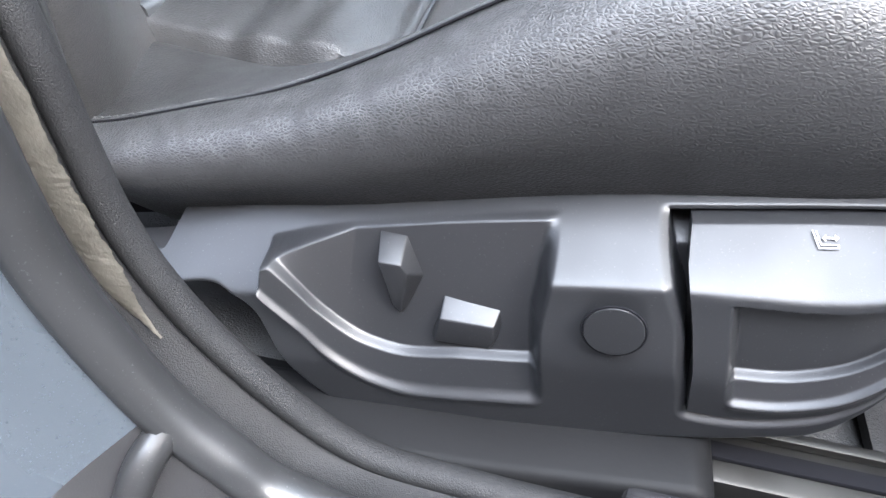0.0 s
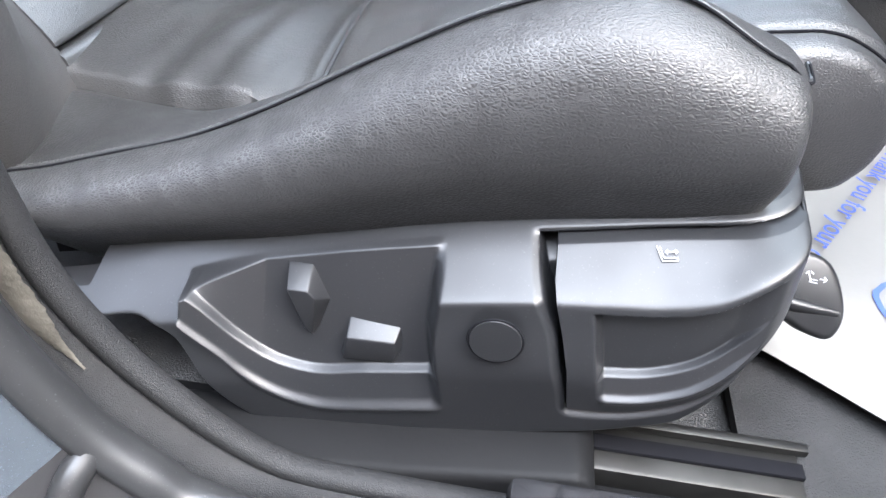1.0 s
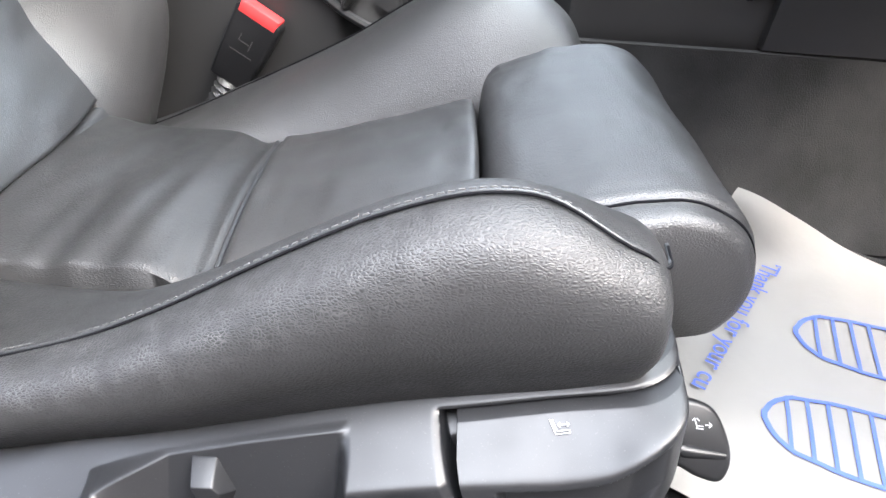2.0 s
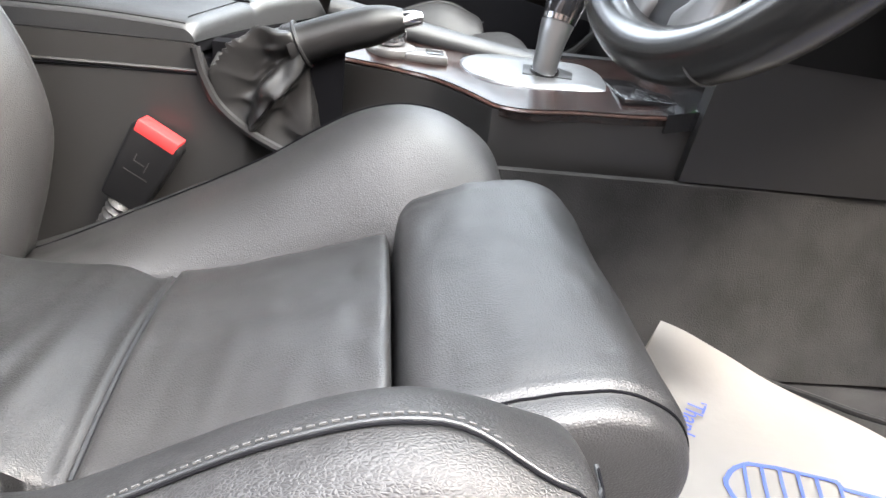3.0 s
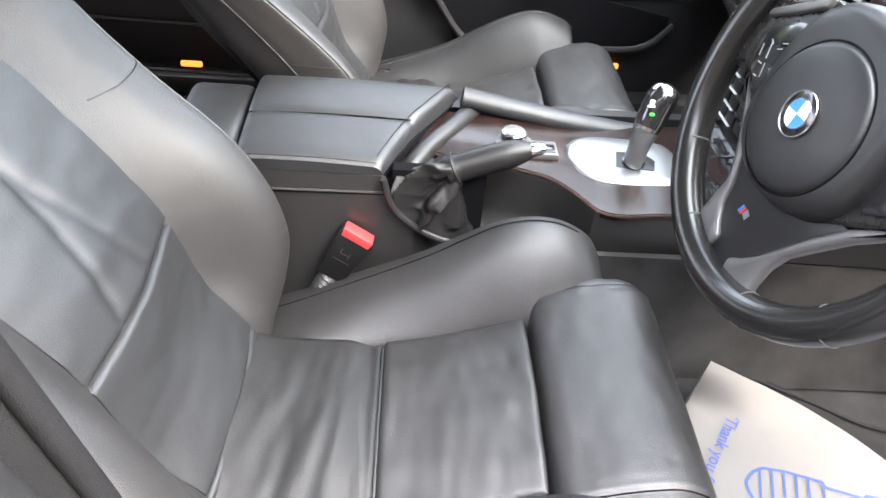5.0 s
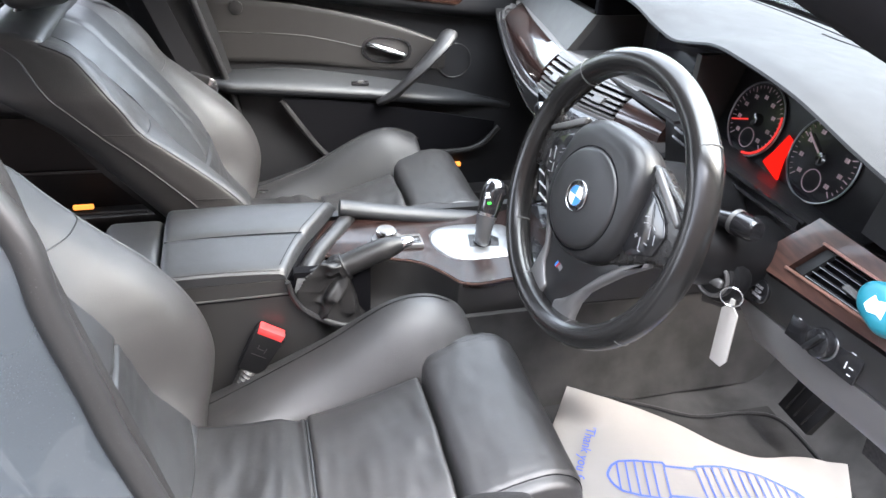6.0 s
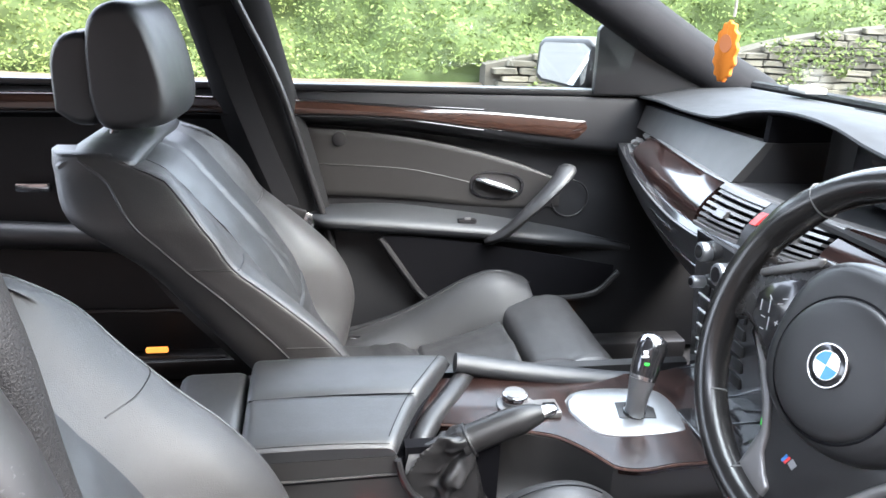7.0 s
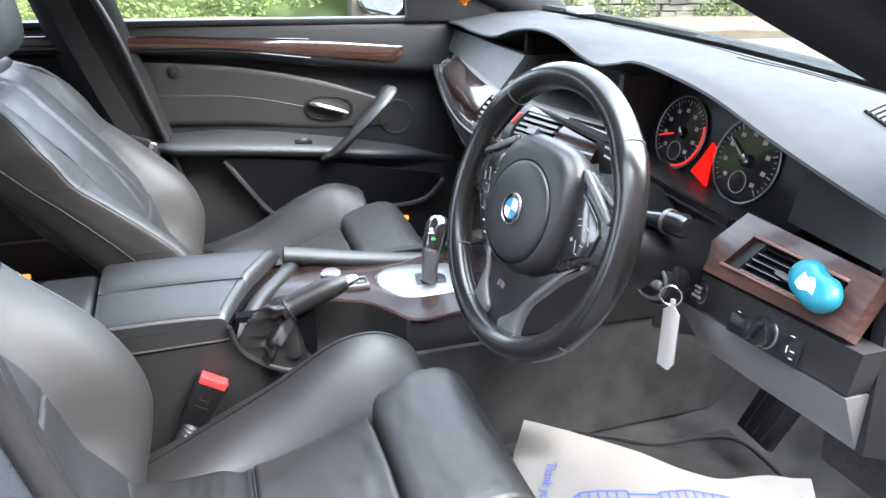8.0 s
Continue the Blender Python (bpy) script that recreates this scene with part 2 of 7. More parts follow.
PAINT = material("blue_grey_paint", (0.050, 0.060, 0.070), 0.24, metal=0.5, vary=0.12, coat=0.8, rough_vary=0.03, specks=0.05)
CARPET = material("charcoal_carpet", (0.036, 0.0356, 0.0352), 0.95, vary=0.75, vary_scale=13, bump=1.0, bump_scale=700, spec=0.05)
HEADLINER = material("dark_headliner", (0.019, 0.019, 0.0205), 0.9, spec=0.1, bump=0.2, bump_scale=900)
CHROME = material("chrome", (0.50, 0.50, 0.51), 0.18, metal=1.0, vary=0.05)
ALU = material("brushed_aluminium", (0.27, 0.275, 0.28), 0.36, metal=0.9, vary=0.08, vary_scale=20, bump=0.05, bump_scale=700)
STEEL = material("dull_steel", (0.035, 0.034, 0.032), 0.45, metal=0.9, vary=0.4, vary_scale=40)
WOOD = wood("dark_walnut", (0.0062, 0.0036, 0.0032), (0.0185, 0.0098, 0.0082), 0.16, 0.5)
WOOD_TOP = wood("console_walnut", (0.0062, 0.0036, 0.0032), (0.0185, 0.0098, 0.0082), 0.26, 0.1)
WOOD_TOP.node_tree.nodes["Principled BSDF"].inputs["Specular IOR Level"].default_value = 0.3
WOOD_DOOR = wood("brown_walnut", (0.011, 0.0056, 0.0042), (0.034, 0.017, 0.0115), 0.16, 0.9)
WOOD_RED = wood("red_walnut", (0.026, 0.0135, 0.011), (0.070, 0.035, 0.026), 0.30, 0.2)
RED = material("red_button", (0.55, 0.04, 0.04), 0.45, bump=0.1)
PAPER = material("paper_mat", (0.20, 0.190, 0.174), 0.85, vary=0.12, vary_scale=8, bump=0.25, bump_scale=120)
INK = material("blue_ink", (0.06, 0.10, 0.38), 0.8)
WHITE = material("white_print", (0.8, 0.8, 0.8), 0.6)
MARK = material("grey_white_print", (0.30, 0.30, 0.31), 0.6)
TAG = material("white_card", (0.34, 0.325, 0.30), 0.6)
GLASS = pane("clear_glass", (0.93, 0.96, 0.95), 0.05)
MIRROR = material("mirror_glass", (0.52, 0.54, 0.55), 0.02, metal=1.0, vary=0.01, rough_vary=0.005)
TEAL = material("teal_plastic", (0.012, 0.14, 0.185), 0.4)
ORANGE = material("orange_felt", (0.55, 0.17, 0.006), 0.8, bump=0.4)
BLUE = material("badge_blue", (0.04, 0.2, 0.55), 0.3)
SCREEN = material("dark_screen", (0.012, 0.012, 0.014), 0.12, rough_vary=0.02)
RED_GLOW = glowing("red_display", (1.0, 0.010, 0.004), 0.070)
GREEN_GLOW = glowing("green_led", (0.1, 1.0, 0.1), 0.07)
AMBER_GLOW = glowing("amber_lamp", (1.0, 0.31, 0.05), 0.11)
DIAL_RED = glowing("dial_red", (0.9, 0.05, 0.04), 0.05)
ASPHALT = material("asphalt", (0.085, 0.085, 0.083), 0.95, spec=0.1, vary=0.3, vary_scale=3, bump=0.6, bump_scale=120)
STONE = material("wall_stone", (0.25, 0.22, 0.185), 0.9, vary=0.35, vary_scale=6, bump=0.6, bump_scale=40)
SOIL = material("earth_verge", (0.075, 0.06, 0.043), 0.95, spec=0.1, vary=0.4, vary_scale=4, bump=0.8, bump_scale=60)

# ---- outside: ground, wall, hedge ----
bm = bmesh.new()
bmesh.ops.create_grid(bm, x_segments=40, y_segments=40, size=150)
tagged(part("ground", bm, ASPHALT), "worn grey asphalt road beside the car", "road", kind="structure")
bm = slab(lambda u, v: (-14 + 40 * u, 6.3 + 1.2 * v, 0.10 + 0.10 * v + 0.03 * noise.noise((40 * u, 3 * v, 1))), 120, 8, (0, 0, -0.3))
tagged(part("verge", bm, SOIL), "brown earth verge at the foot of the hedge", "verge", kind="structure")

# unseen wall added behind the camera to keep low sky off the open side
BRICK = material("dark_brick", (0.13, 0.09, 0.07), 0.9, vary=0.4, vary_scale=3, bump=0.5, bump_scale=30)
tagged(part("sky_block_wall", rbox(0, -4.6, 2.6, 30, 0.3, 5.2, 0.02), BRICK, at=(0, -4.6, 0)), "unseen dark brick wall added to block low sky on the open side", "wall", kind="structure")

# ---- car body ----
FLOOR = 0.34
body = thing("car_body", (0.2, 0, FLOOR), "blue-grey saloon car body with black rubber door seals, front door open", "car", kind="structure")
toe = curve([-1.3, -0.1, 0.1, 0.9, 1.06, 1.14, 1.22, 1.36], [0.34, 0.34, 0.34, 0.34, 0.34, 0.365, 0.48, 0.72])
for sgn, nm in ((-1, "driver"), (1, "passenger")):
    bm = slab(lambda u, v: (-1.3 + 2.66 * u, sgn * (0.08 + 0.62 * v), toe(-1.3 + 2.66 * u) + 0.003 * noise.noise((9 * u, 5 * v, sgn))), 90, 20, (0, 0, -0.03))
    part("carpet", bm, CARPET, body, "charcoal velour carpet")
bm = slab(lambda u, v: (-1.3 + 2.66 * u, -0.092 + 0.184 * v, max(toe(-1.3 + 2.66 * u), 0.34 + 0.18 * math.sin(math.pi * min(max(v, 0.02), 0.98)) ** 0.35)), 60, 24, (0, 0, -0.03))
part("tunnel_carpet", bm, CARPET, body)
part("firewall", rbox(1.40, 0, 0.64, 0.04, 1.5, 0.65, 0.01), DARK, body)
part("rear_bulkhead", rbox(-1.50, 0, 0.65, 0.06, 1.46, 0.70, 0.02), DARK, body)
bm = slab(lambda u, v: (-1.6 + 2.05 * u, -0.545 + 1.145 * v, 1.40 + 0.05 * math.sin(math.pi * (0.15 + 0.7 * u)) - 0.06 * (2 * v - 1) ** 2), 24, 16, (0, 0, 0.04))
part("roof", bm, HEADLINER, body, "dark headliner under a painted roof")


def pillar(sgn):
    # front pillar, from the cowl up to the roof
    path = bez([(1.16, sgn * 0.735, 0.985), (0.95, sgn * 0.715, 1.085), (0.75, sgn * 0.68, 1.19), (0.55, sgn * 0.635, 1.29), (0.36, sgn * 0.60, 1.37)], 20)
    part("front_pillar", sweep(path, [0.045] * 20, 12, flat=1.25), HEADLINER, body, "dark fabric-covered windscreen pillar")
    # middle pillar
    path = bez([(0.075, sgn * 0.70, 0.36), (0.03, sgn * 0.715, 0.70), (-0.04, sgn * 0.71, 0.97), (-0.10, sgn * 0.67, 1.2), (-0.16, sgn * 0.60, 1.40)], 20)
    part("middle_pillar", sweep(path, [0.10, 0.10] + [0.085] * 18, 12, flat=0.35, up=(0, 1, 0)), PILLAR_TRIM, body, "dark middle pillar trim")
    part("middle_pillar_seal", sweep(bez([(0.135, sgn * 0.675, 0.50), (0.112, sgn * 0.680, 0.657), (0.066, sgn * 0.682, 0.818), (0.012, sgn * 0.672, 0.997), (-0.060, sgn * 0.642, 1.16), (-0.12, sgn * 0.60, 1.30)], 24), 0.0085, 10), RUBBER_SMOOTH, body, "black rubber seal of the far door opening")
    path = bez([(-0.20, sgn * 0.60, 1.41), (0.1, sgn * 0.61, 1.42), (0.36, sgn * 0.60, 1.39)], 10)
    part("roof_rail", sweep(path, 0.05, 10), HEADLINER, body)
    path = bez([(-1.5, sgn * 0.68, 0.95), (-1.2, sgn * 0.64, 1.22), (-0.9, sgn * 0.60, 1.39), (-0.2, sgn * 0.60, 1.42)], 20)
    part("rear_pillar", sweep(path, 0.06, 10), HEADLINER, body)


pillar(1)
# driver's side: front pillar and cant rail
path = bez([(1.16, -0.735, 0.985), (0.95, -0.715, 1.075), (0.78, -0.69, 1.155), (0.60, -0.655, 1.24), (0.36, -0.60, 1.37)], 20)
part("front_pillar", sweep(path, 0.045, 12, flat=1.25), HEADLINER, body, "dark fabric-covered windscreen pillar")
part("pillar_seal", sweep([p + Vector((0.0, -0.05, 0.0)) for p in path], 0.014, 8), RUBBER, body)
part("roof_rail", sweep(bez([(-0.1, -0.56, 1.39), (0.1, -0.555, 1.41), (0.36, -0.575, 1.38)], 10), 0.035, 10), HEADLINER, body)
part("rear_pillar", sweep(bez([(-1.5, -0.68, 0.95), (-1.2, -0.64, 1.22), (-0.9, -0.60, 1.39), (-0.1, -0.60, 1.42)], 20), 0.06, 10), HEADLINER, body)

# driver's door opening: seals and painted frame
SEAL = [(-0.12, -0.66, 1.36), (-0.01, -0.69, 1.2), (0.019, -0.705, 1.134), (0.027, -0.705, 1.08), (0.037, -0.705, 1.02), (0.052, -0.705, 0.943), (0.07, -0.705, 0.846),
        (0.084, -0.705, 0.769), (0.108, -0.705, 0.67), (0.124, -0.705, 0.6), (0.131, -0.705, 0.565), (0.1355, -0.705, 0.53), (0.1415, -0.705, 0.494), (0.154, -0.705, 0.461),
        (0.1745, -0.705, 0.428), (0.207, -0.705, 0.392), (0.242, -0.705, 0.368), (0.29, -0.705, 0.362), (0.36, -0.705, 0.36), (0.55, -0.705, 0.36), (1.05, -0.705, 0.37)]
LIP = [(-0.13, -0.7, 1.36), (-0.01, -0.745, 1.2), (0.036, -0.75, 1.12), (0.045, -0.757, 1.067), (0.055, -0.757, 1.01), (0.062, -0.757, 0.965), (0.088, -0.757, 0.847),
        (0.105, -0.757, 0.76), (0.13, -0.757, 0.66), (0.143, -0.757, 0.605), (0.149, -0.757, 0.57), (0.151, -0.757, 0.545), (0.155, -0.757, 0.516), (0.166, -0.757, 0.484),
        (0.182, -0.757, 0.452), (0.203, -0.757, 0.428), (0.222, -0.757, 0.41), (0.27, -0.757, 0.395), (0.37, -0.757, 0.389), (0.55, -0.757, 0.387), (1.05, -0.757, 0.395)]
seal_path, lip_path = bez(SEAL, 120), bez(LIP, 120)
part("door_seal", sweep(seal_path, 0.0062, 14, flat=1.3, up=(0, 1, 0)), RUBBER, body, "fuzzy black rubber door seal")
part("seal_lip", sweep(lip_path, 0.0086, 14, flat=1.3, up=(0, 1, 0)), RUBBER_SMOOTH, body, "smooth grey rubber door trim")


def between(u, v):
    p, q = seal_path[round(u * 119)], lip_path[round(u * 119)]
    w = p.lerp(q, v)
    drop = 0.022 * math.sin(math.pi * v)
    return (w.x - drop * 0.6, w.y, w.z - drop * 0.6)


part("seal_channel", sheet(between, 119, 6), RUBBER, body)
dirt_path = bez([(0.113, -0.721, 0.65), (0.123, -0.7215, 0.60), (0.129, -0.722, 0.56), (0.1335, -0.7225, 0.528), (0.137, -0.7225, 0.510), (0.141, -0.722, 0.490), (0.146, -0.722, 0.473), (0.151, -0.721, 0.459), (0.158, -0.720, 0.445)], 120)
def dirt(u, v):
    i = min(int(u * 119), 118)
    p, d = dirt_path[i].lerp(dirt_path[i + 1], u * 119 - i), (dirt_path[i + 1] - dirt_path[i]).normalized()
    side = d.cross(Vector((0, 1, 0))).normalized()
    w = (0.0088 + 0.0016 * noise.noise((u * 60, 1.5 * round(v), 0.5))) * (1 if u < 0.7 else max(0.08, (1 - u) / 0.3))
    k = 2 * v - 1
    return p + side * k * w + Vector((0, -0.0009 * (1 - k * k) - 0.0004 * noise.noise((u * 90, v * 4, 2.0)), 0))


part("dirt_streak", sheet(dirt, 200, 10), DIRT, body, "pale dried dirt caught along the seal")


def frame_panel(u, v):
    p = lip_path[round(u * 119)]
    out = [(-0.004, -0.008, 0.0), (-0.03, -0.035, -0.02), (-0.045, -0.075, -0.035), (-0.06, -0.115, -0.05), (-0.20, -0.135, -0.10)]
    return p + Vector([curve([0, 1, 2, 3, 4], [o[k] for o in out])(4 * v) for k in range(3)])


part("painted_pillar", sheet(lambda u, v: frame_panel(u * 0.70, v), 90, 24), PAINT, body, "glossy blue-grey painted door frame")
part("sill_trim", sheet(lambda u, v: frame_panel(0.70 + 0.30 * u, v), 50, 24), PLASTIC_SOFT, body, "black plastic sill cover")
part("panel_joint", sweep(bez([(0.184, -0.762, 0.448), (0.179, -0.776, 0.438), (0.174, -0.786, 0.417), (0.168, -0.792, 0.392), (0.163, -0.796, 0.352)], 24), 0.007, 12), RUBBER_SMOOTH, body)
part("scuff_plate", rbox(0.72, -0.735, 0.392, 0.72, 0.05, 0.02, 0.006), GLOSS_BLACK, body, "black scuff plate end")
# inner sill under the seat
bm = slab(lambda u, v: (-0.3 + 1.5 * u, -0.705 + 0.065 * v, 0.352 - 0.012 * v), 20, 4, (0, 0, -0.03))
part("inner_sill", bm, RAIL_BLACK, body)

# windscreen and windows
bm = slab(lambda u, v: (1.20 - 0.82 * u - 0.10 * (2 * v - 1) ** 2 * (1 - u), (0.70 - 0.10 * u) * (2 * v - 1), 1.03 + 0.345 * u + 0.02 * math.sin(math.pi * u)), 14, 14, (0, 0, 0.004))
ws = part("windscreen", bm, GLASS, body)
ws.visible_shadow = False
part("windscreen_seal", sweep([(1.20 - 0.10 * (2 * v - 1) ** 2, 0.71 * (2 * v - 1), 1.025) for v in np.linspace(0, 1, 24)], 0.012, 8), RUBBER, body)
bm = rbox(0.42, 0.715, 1.19, 0.75, 0.004, 0.40, 0)
bm.transform(Matrix.Translation((0, 0.715, 0.99)) @ Matrix.Rotation(radians(14), 4, 'X') @ Matrix.Translation((0, -0.715, -0.99)))
wd = part("side_window", bm, GLASS, body)
wd.visible_shadow = False


# ---- doors on the far side ----
def door(x0, x1, front):
    nm = "passenger_door" if front else "rear_door"
    d = thing(nm, (x0, 0.74, 0.40), "black door panel with walnut strip and chrome lever" if front else "black rear door panel in the shade", "car door", kind="structure")
    low = curve([-1.0, 0.086, 0.26, 0.455, 0.73, 1.12], [0.932, 0.929, 0.918, 0.895, 0.866, 0.850])
    loops = []
    for u in np.linspace(0, 1, 40):
        x = x0 + (x1 - x0) * u
        zl = low(x)
        prof = [(0.66, 0.36), (0.665, 0.45), (0.68, 0.53), (0.705, 0.60), (0.72, 0.66), (0.722, 0.72), (0.735, 0.76), (0.742, zl - 0.040), (0.738, zl - 0.016), (0.714, zl - 0.004), (0.703, zl + 0.003), (0.699, zl + 0.014), (0.701, zl + 0.03), (0.708, 0.975), (0.713, 0.988), (0.73, 0.993)]
        inner = [Vector((x, y + (0.012 if (u < 0.01 or u > 0.99) else 0), z)) for y, z in prof]
        loops.append(inner + [Vector((x, 0.80, 0.99)), Vector((x, 0.86, 0.75)), Vector((x, 0.86, 0.40)), Vector((x, 0.80, 0.30))])
    part("panel", loft(loops), DOOR_BLACK, d, angle=50)
    part("outer_skin", rbox((x0 + x1) / 2, 0.885, 0.64, x1 - x0, 0.02, 0.68, 0.006), PAINT, d, "blue-grey painted outer skin")
    part("window_seal", rbox((x0 + x1) / 2, 0.725, 0.998, x1 - x0, 0.03, 0.016, 0.006), RUBBER_SMOOTH, d)
    return d


pdoor = door(0.025, 1.12, True)
rdoor = door(-0.95, 0.0, False)

# the driver's door, swung open
def open_door():
    m = Matrix.Translation((1.08, -0.80, 0)) @ Matrix.Rotation(radians(76), 4, 'Z')
    d = thing("driver_door", (1.08, -0.80, 0.36), "blue-grey driver's door standing wide open", "car door", kind="structure")
    b = rbox(-0.54, 0.02, 0.66, 1.04, 0.10, 0.62, 0.03, 3)
    b.transform(m)
    part("panel", b, PLASTIC_SOFT, d, "black inner door panel")
    b = rbox(-0.54, -0.045, 0.66, 1.08, 0.03, 0.66, 0.01, 2)
    b.transform(m)
    part("outer_skin", b, PAINT, d, "blue-grey painted outer skin")
    part("window_frame", sweep([m @ Vector(p) for p in ((-0.02, 0, 0.97), (-0.40, 0.05, 1.22), (-0.72, 0.09, 1.36), (-1.0, 0.08, 1.34), (-1.07, 0.02, 0.97))], 0.025, 8), PLASTIC_SOFT, d)


open_door()
# walnut strip on the door: it leans inwards at its foot and ends in a slanting tip
def strip(parent, x0, x1, upper, lower, tip=0.0):
    def face(u, v):
        x = x0 + (x1 - x0 + tip * (v - 1)) * u
        z = lower(x) + (upper(x) - lower(x)) * v
        return (x, 0.6965 + 0.009 * v - 0.003 * math.sin(math.pi * v) + 0.004 * (1 - min(1.0, 30 * (1 - u), 12 * v + 0.3, 12 * (1 - v) + 0.3)), z)
    return part("walnut_strip", slab(face, 60, 10, (0, 0.012, 0)), WOOD_DOOR, parent, "polished walnut strip", angle=60)


UPPER = curve([-1.0, 0.039, 0.259, 0.477, 0.727], [0.974, 0.972, 0.962, 0.954, 0.936])
LOWER = curve([-1.0, 0.038, 0.259, 0.453, 0.682, 0.73], [0.938, 0.940, 0.936, 0.914, 0.890, 0.885])
strip(pdoor, 0.035, 0.728, UPPER, LOWER, 0.045)
strip(rdoor, -0.95, -0.02, UPPER, LOWER)
for at, x0, x1 in ((pdoor, 0.036, 0.46), (rdoor, -0.95, -0.02)):
    part("strip_line", sweep([(x, 0.7040, UPPER(x) + 0.0015) for x in np.linspace(x0, x1, 14)], 0.0013, 6), GLOSS_BLACK, at)
    part("strip_line", sweep([(x, 0.6945, LOWER(x) - 0.0015) for x in np.linspace(x0, x1, 14)], 0.0013, 6), GLOSS_BLACK, at)

INSERT = material("grey_door_insert", (0.0195, 0.0188, 0.0182), 0.55, vary=0.12, bump=0.12, bump_scale=1300, spec=0.35)
ARM_PAD = material("soft_armrest", (0.016, 0.0175, 0.0195), 0.5, vary=0.15, spec=0.5, bump=0.15, bump_scale=1100)
# padded insert, armrest, pull, handle, pocket
ins_top = curve([0.06, 0.26, 0.39, 0.53, 0.653, 0.70], [0.909, 0.892, 0.870, 0.835, 0.791, 0.772])
ins_bot = curve([0.06, 0.3, 0.5, 0.70], [0.755, 0.742, 0.72, 0.72])
bm = slab(lambda u, v: (0.065 + 0.60 * u, 0.722 - 0.004 * min(1, 20 * v, 20 * (1 - v), 30 * u, 30 * (1 - u)), ins_bot(0.065 + 0.6 * u) + (ins_top(0.065 + 0.6 * u) - ins_bot(0.065 + 0.6 * u)) * v), 40, 20, (0, 0.02, 0))
part("insert", bm, INSERT, pdoor, "grey padded door insert")
part("insert_seam", sweep(bez([(0.066, 0.7178, 0.828), (0.263, 0.7178, 0.818), (0.36, 0.7178, 0.802), (0.452, 0.7178, 0.780)], 20), 0.0012, 6), PLASTIC_GREY, pdoor)
part("lock_knob", disc(frame_of((0.135, 0.718, 0.885), (1, 0, 0), (0, -1, 0)), 0.016, 0.004, 24, 0.001), PLASTIC_SOFT, pdoor)
arm_back = curve([0.05, 0.27, 0.40, 0.54, 0.70, 0.86], [0.729, 0.731, 0.716, 0.693, 0.662, 0.622])
arm_front = curve([0.05, 0.113, 0.258, 0.389, 0.524, 0.81, 0.86], [0.720, 0.717, 0.706, 0.695, 0.682, 0.635, 0.625])
loops = []
for x in np.linspace(0.055, 0.86, 44):
    zb, zf = arm_back(x), arm_front(x)
    yf = 0.648 + 0.055 * sstep(0.58, 0.84, x) + 0.03 * sstep(0.10, 0.055, x)
    loops.append([Vector((x, y, z)) for y, z in ((0.74, zb + 0.002), (0.722, zb), (0.70, 0.6 * zb + 0.4 * zf + 0.001), (yf + 0.016, 0.15 * zb + 0.85 * zf + 0.001), (yf + 0.004, zf - 0.003), (yf, zf - 0.010), (yf + 0.003, zf - 0.022), (yf + 0.016, zf - 0.034), (0.74, zf - 0.045))])
part("armrest", loft(loops), ARM_PAD, pdoor, "padded black armrest", sub=1)
path = bez([(0.478, 0.664, 0.655), (0.513, 0.642, 0.682), (0.57, 0.632, 0.742), (0.63, 0.645, 0.80), (0.665, 0.675, 0.832)], 20)
part("pull_handle", sweep(path, [0.020] + [0.0245] * 18 + [0.018], 14, flat=0.5), PLASTIC_SOFT, pdoor, "black diagonal pull handle")
m = frame_of((0.505, 0.724, 0.775), (1, 0, -0.08), (0, -1, 0))
bm = bmesh.new()
loops = []
for k, (s, dz) in enumerate(((1.0, 0.0), (1.0, 0.008), (0.9, 0.009), (0.82, 0.0), (0.7, -0.008))):
    loops.append([m @ Vector((s * 0.066 * math.copysign(abs(math.cos(a)) ** 0.7, math.cos(a)), s * 0.034 * math.copysign(abs(math.sin(a)) ** 0.8, math.sin(a)), dz)) for a in np.linspace(0, 2 * math.pi, 33)[:-1]])
part("handle_bezel", loft(loops), GLOSS_BLACK, pdoor)
bm = sweep([m @ Vector(p) for p in ((-0.052, 0.012, 0.008), (-0.03, 0.012, 0.014), (0.010, 0.003, 0.017), (0.047, -0.008, 0.012))], [0.0085, 0.0135, 0.0135, 0.010], 12, flat=0.6)
part("door_lever", bm, CHROME, pdoor, "chrome door lever")
part("window_switch", rbox(0.428, 0.678, 0.7005, 0.046, 0.020, 0.010, 0.003), GLOSS_BLACK, pdoor)
part("switch_cap", rbox(0.430, 0.675, 0.7065, 0.014, 0.008, 0.006, 0.002), SPOKE, pdoor)
part("speaker_grille", ring(frame_of((0.690, 0.720, 0.742), (1, 0, 0), (0, -1, 0)), 0.046, 0.0022, 40, 8), PLASTIC_SOFT, pdoor)
# pocket: a flat near-black sheet paints the shade inside it, with a raised rim
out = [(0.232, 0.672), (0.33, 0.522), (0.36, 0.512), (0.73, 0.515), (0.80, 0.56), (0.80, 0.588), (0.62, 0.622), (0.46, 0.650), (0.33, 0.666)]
part("pocket_shade", prism([(x, z) for x, z in out], frame_of((0, 0.664, 0), (1, 0, 0), (0, -1, 0)), 0.004), DARK, pdoor)
part("pocket_rim", sweep(bez([(0.225, 0.668, 0.665), (0.27, 0.655, 0.60), (0.325, 0.652, 0.525), (0.37, 0.652, 0.508), (0.55, 0.652, 0.507), (0.74, 0.654, 0.512), (0.815, 0.66, 0.57)], 30), 0.008, 8), PLASTIC_SOFT, pdoor, "raised pocket rim")
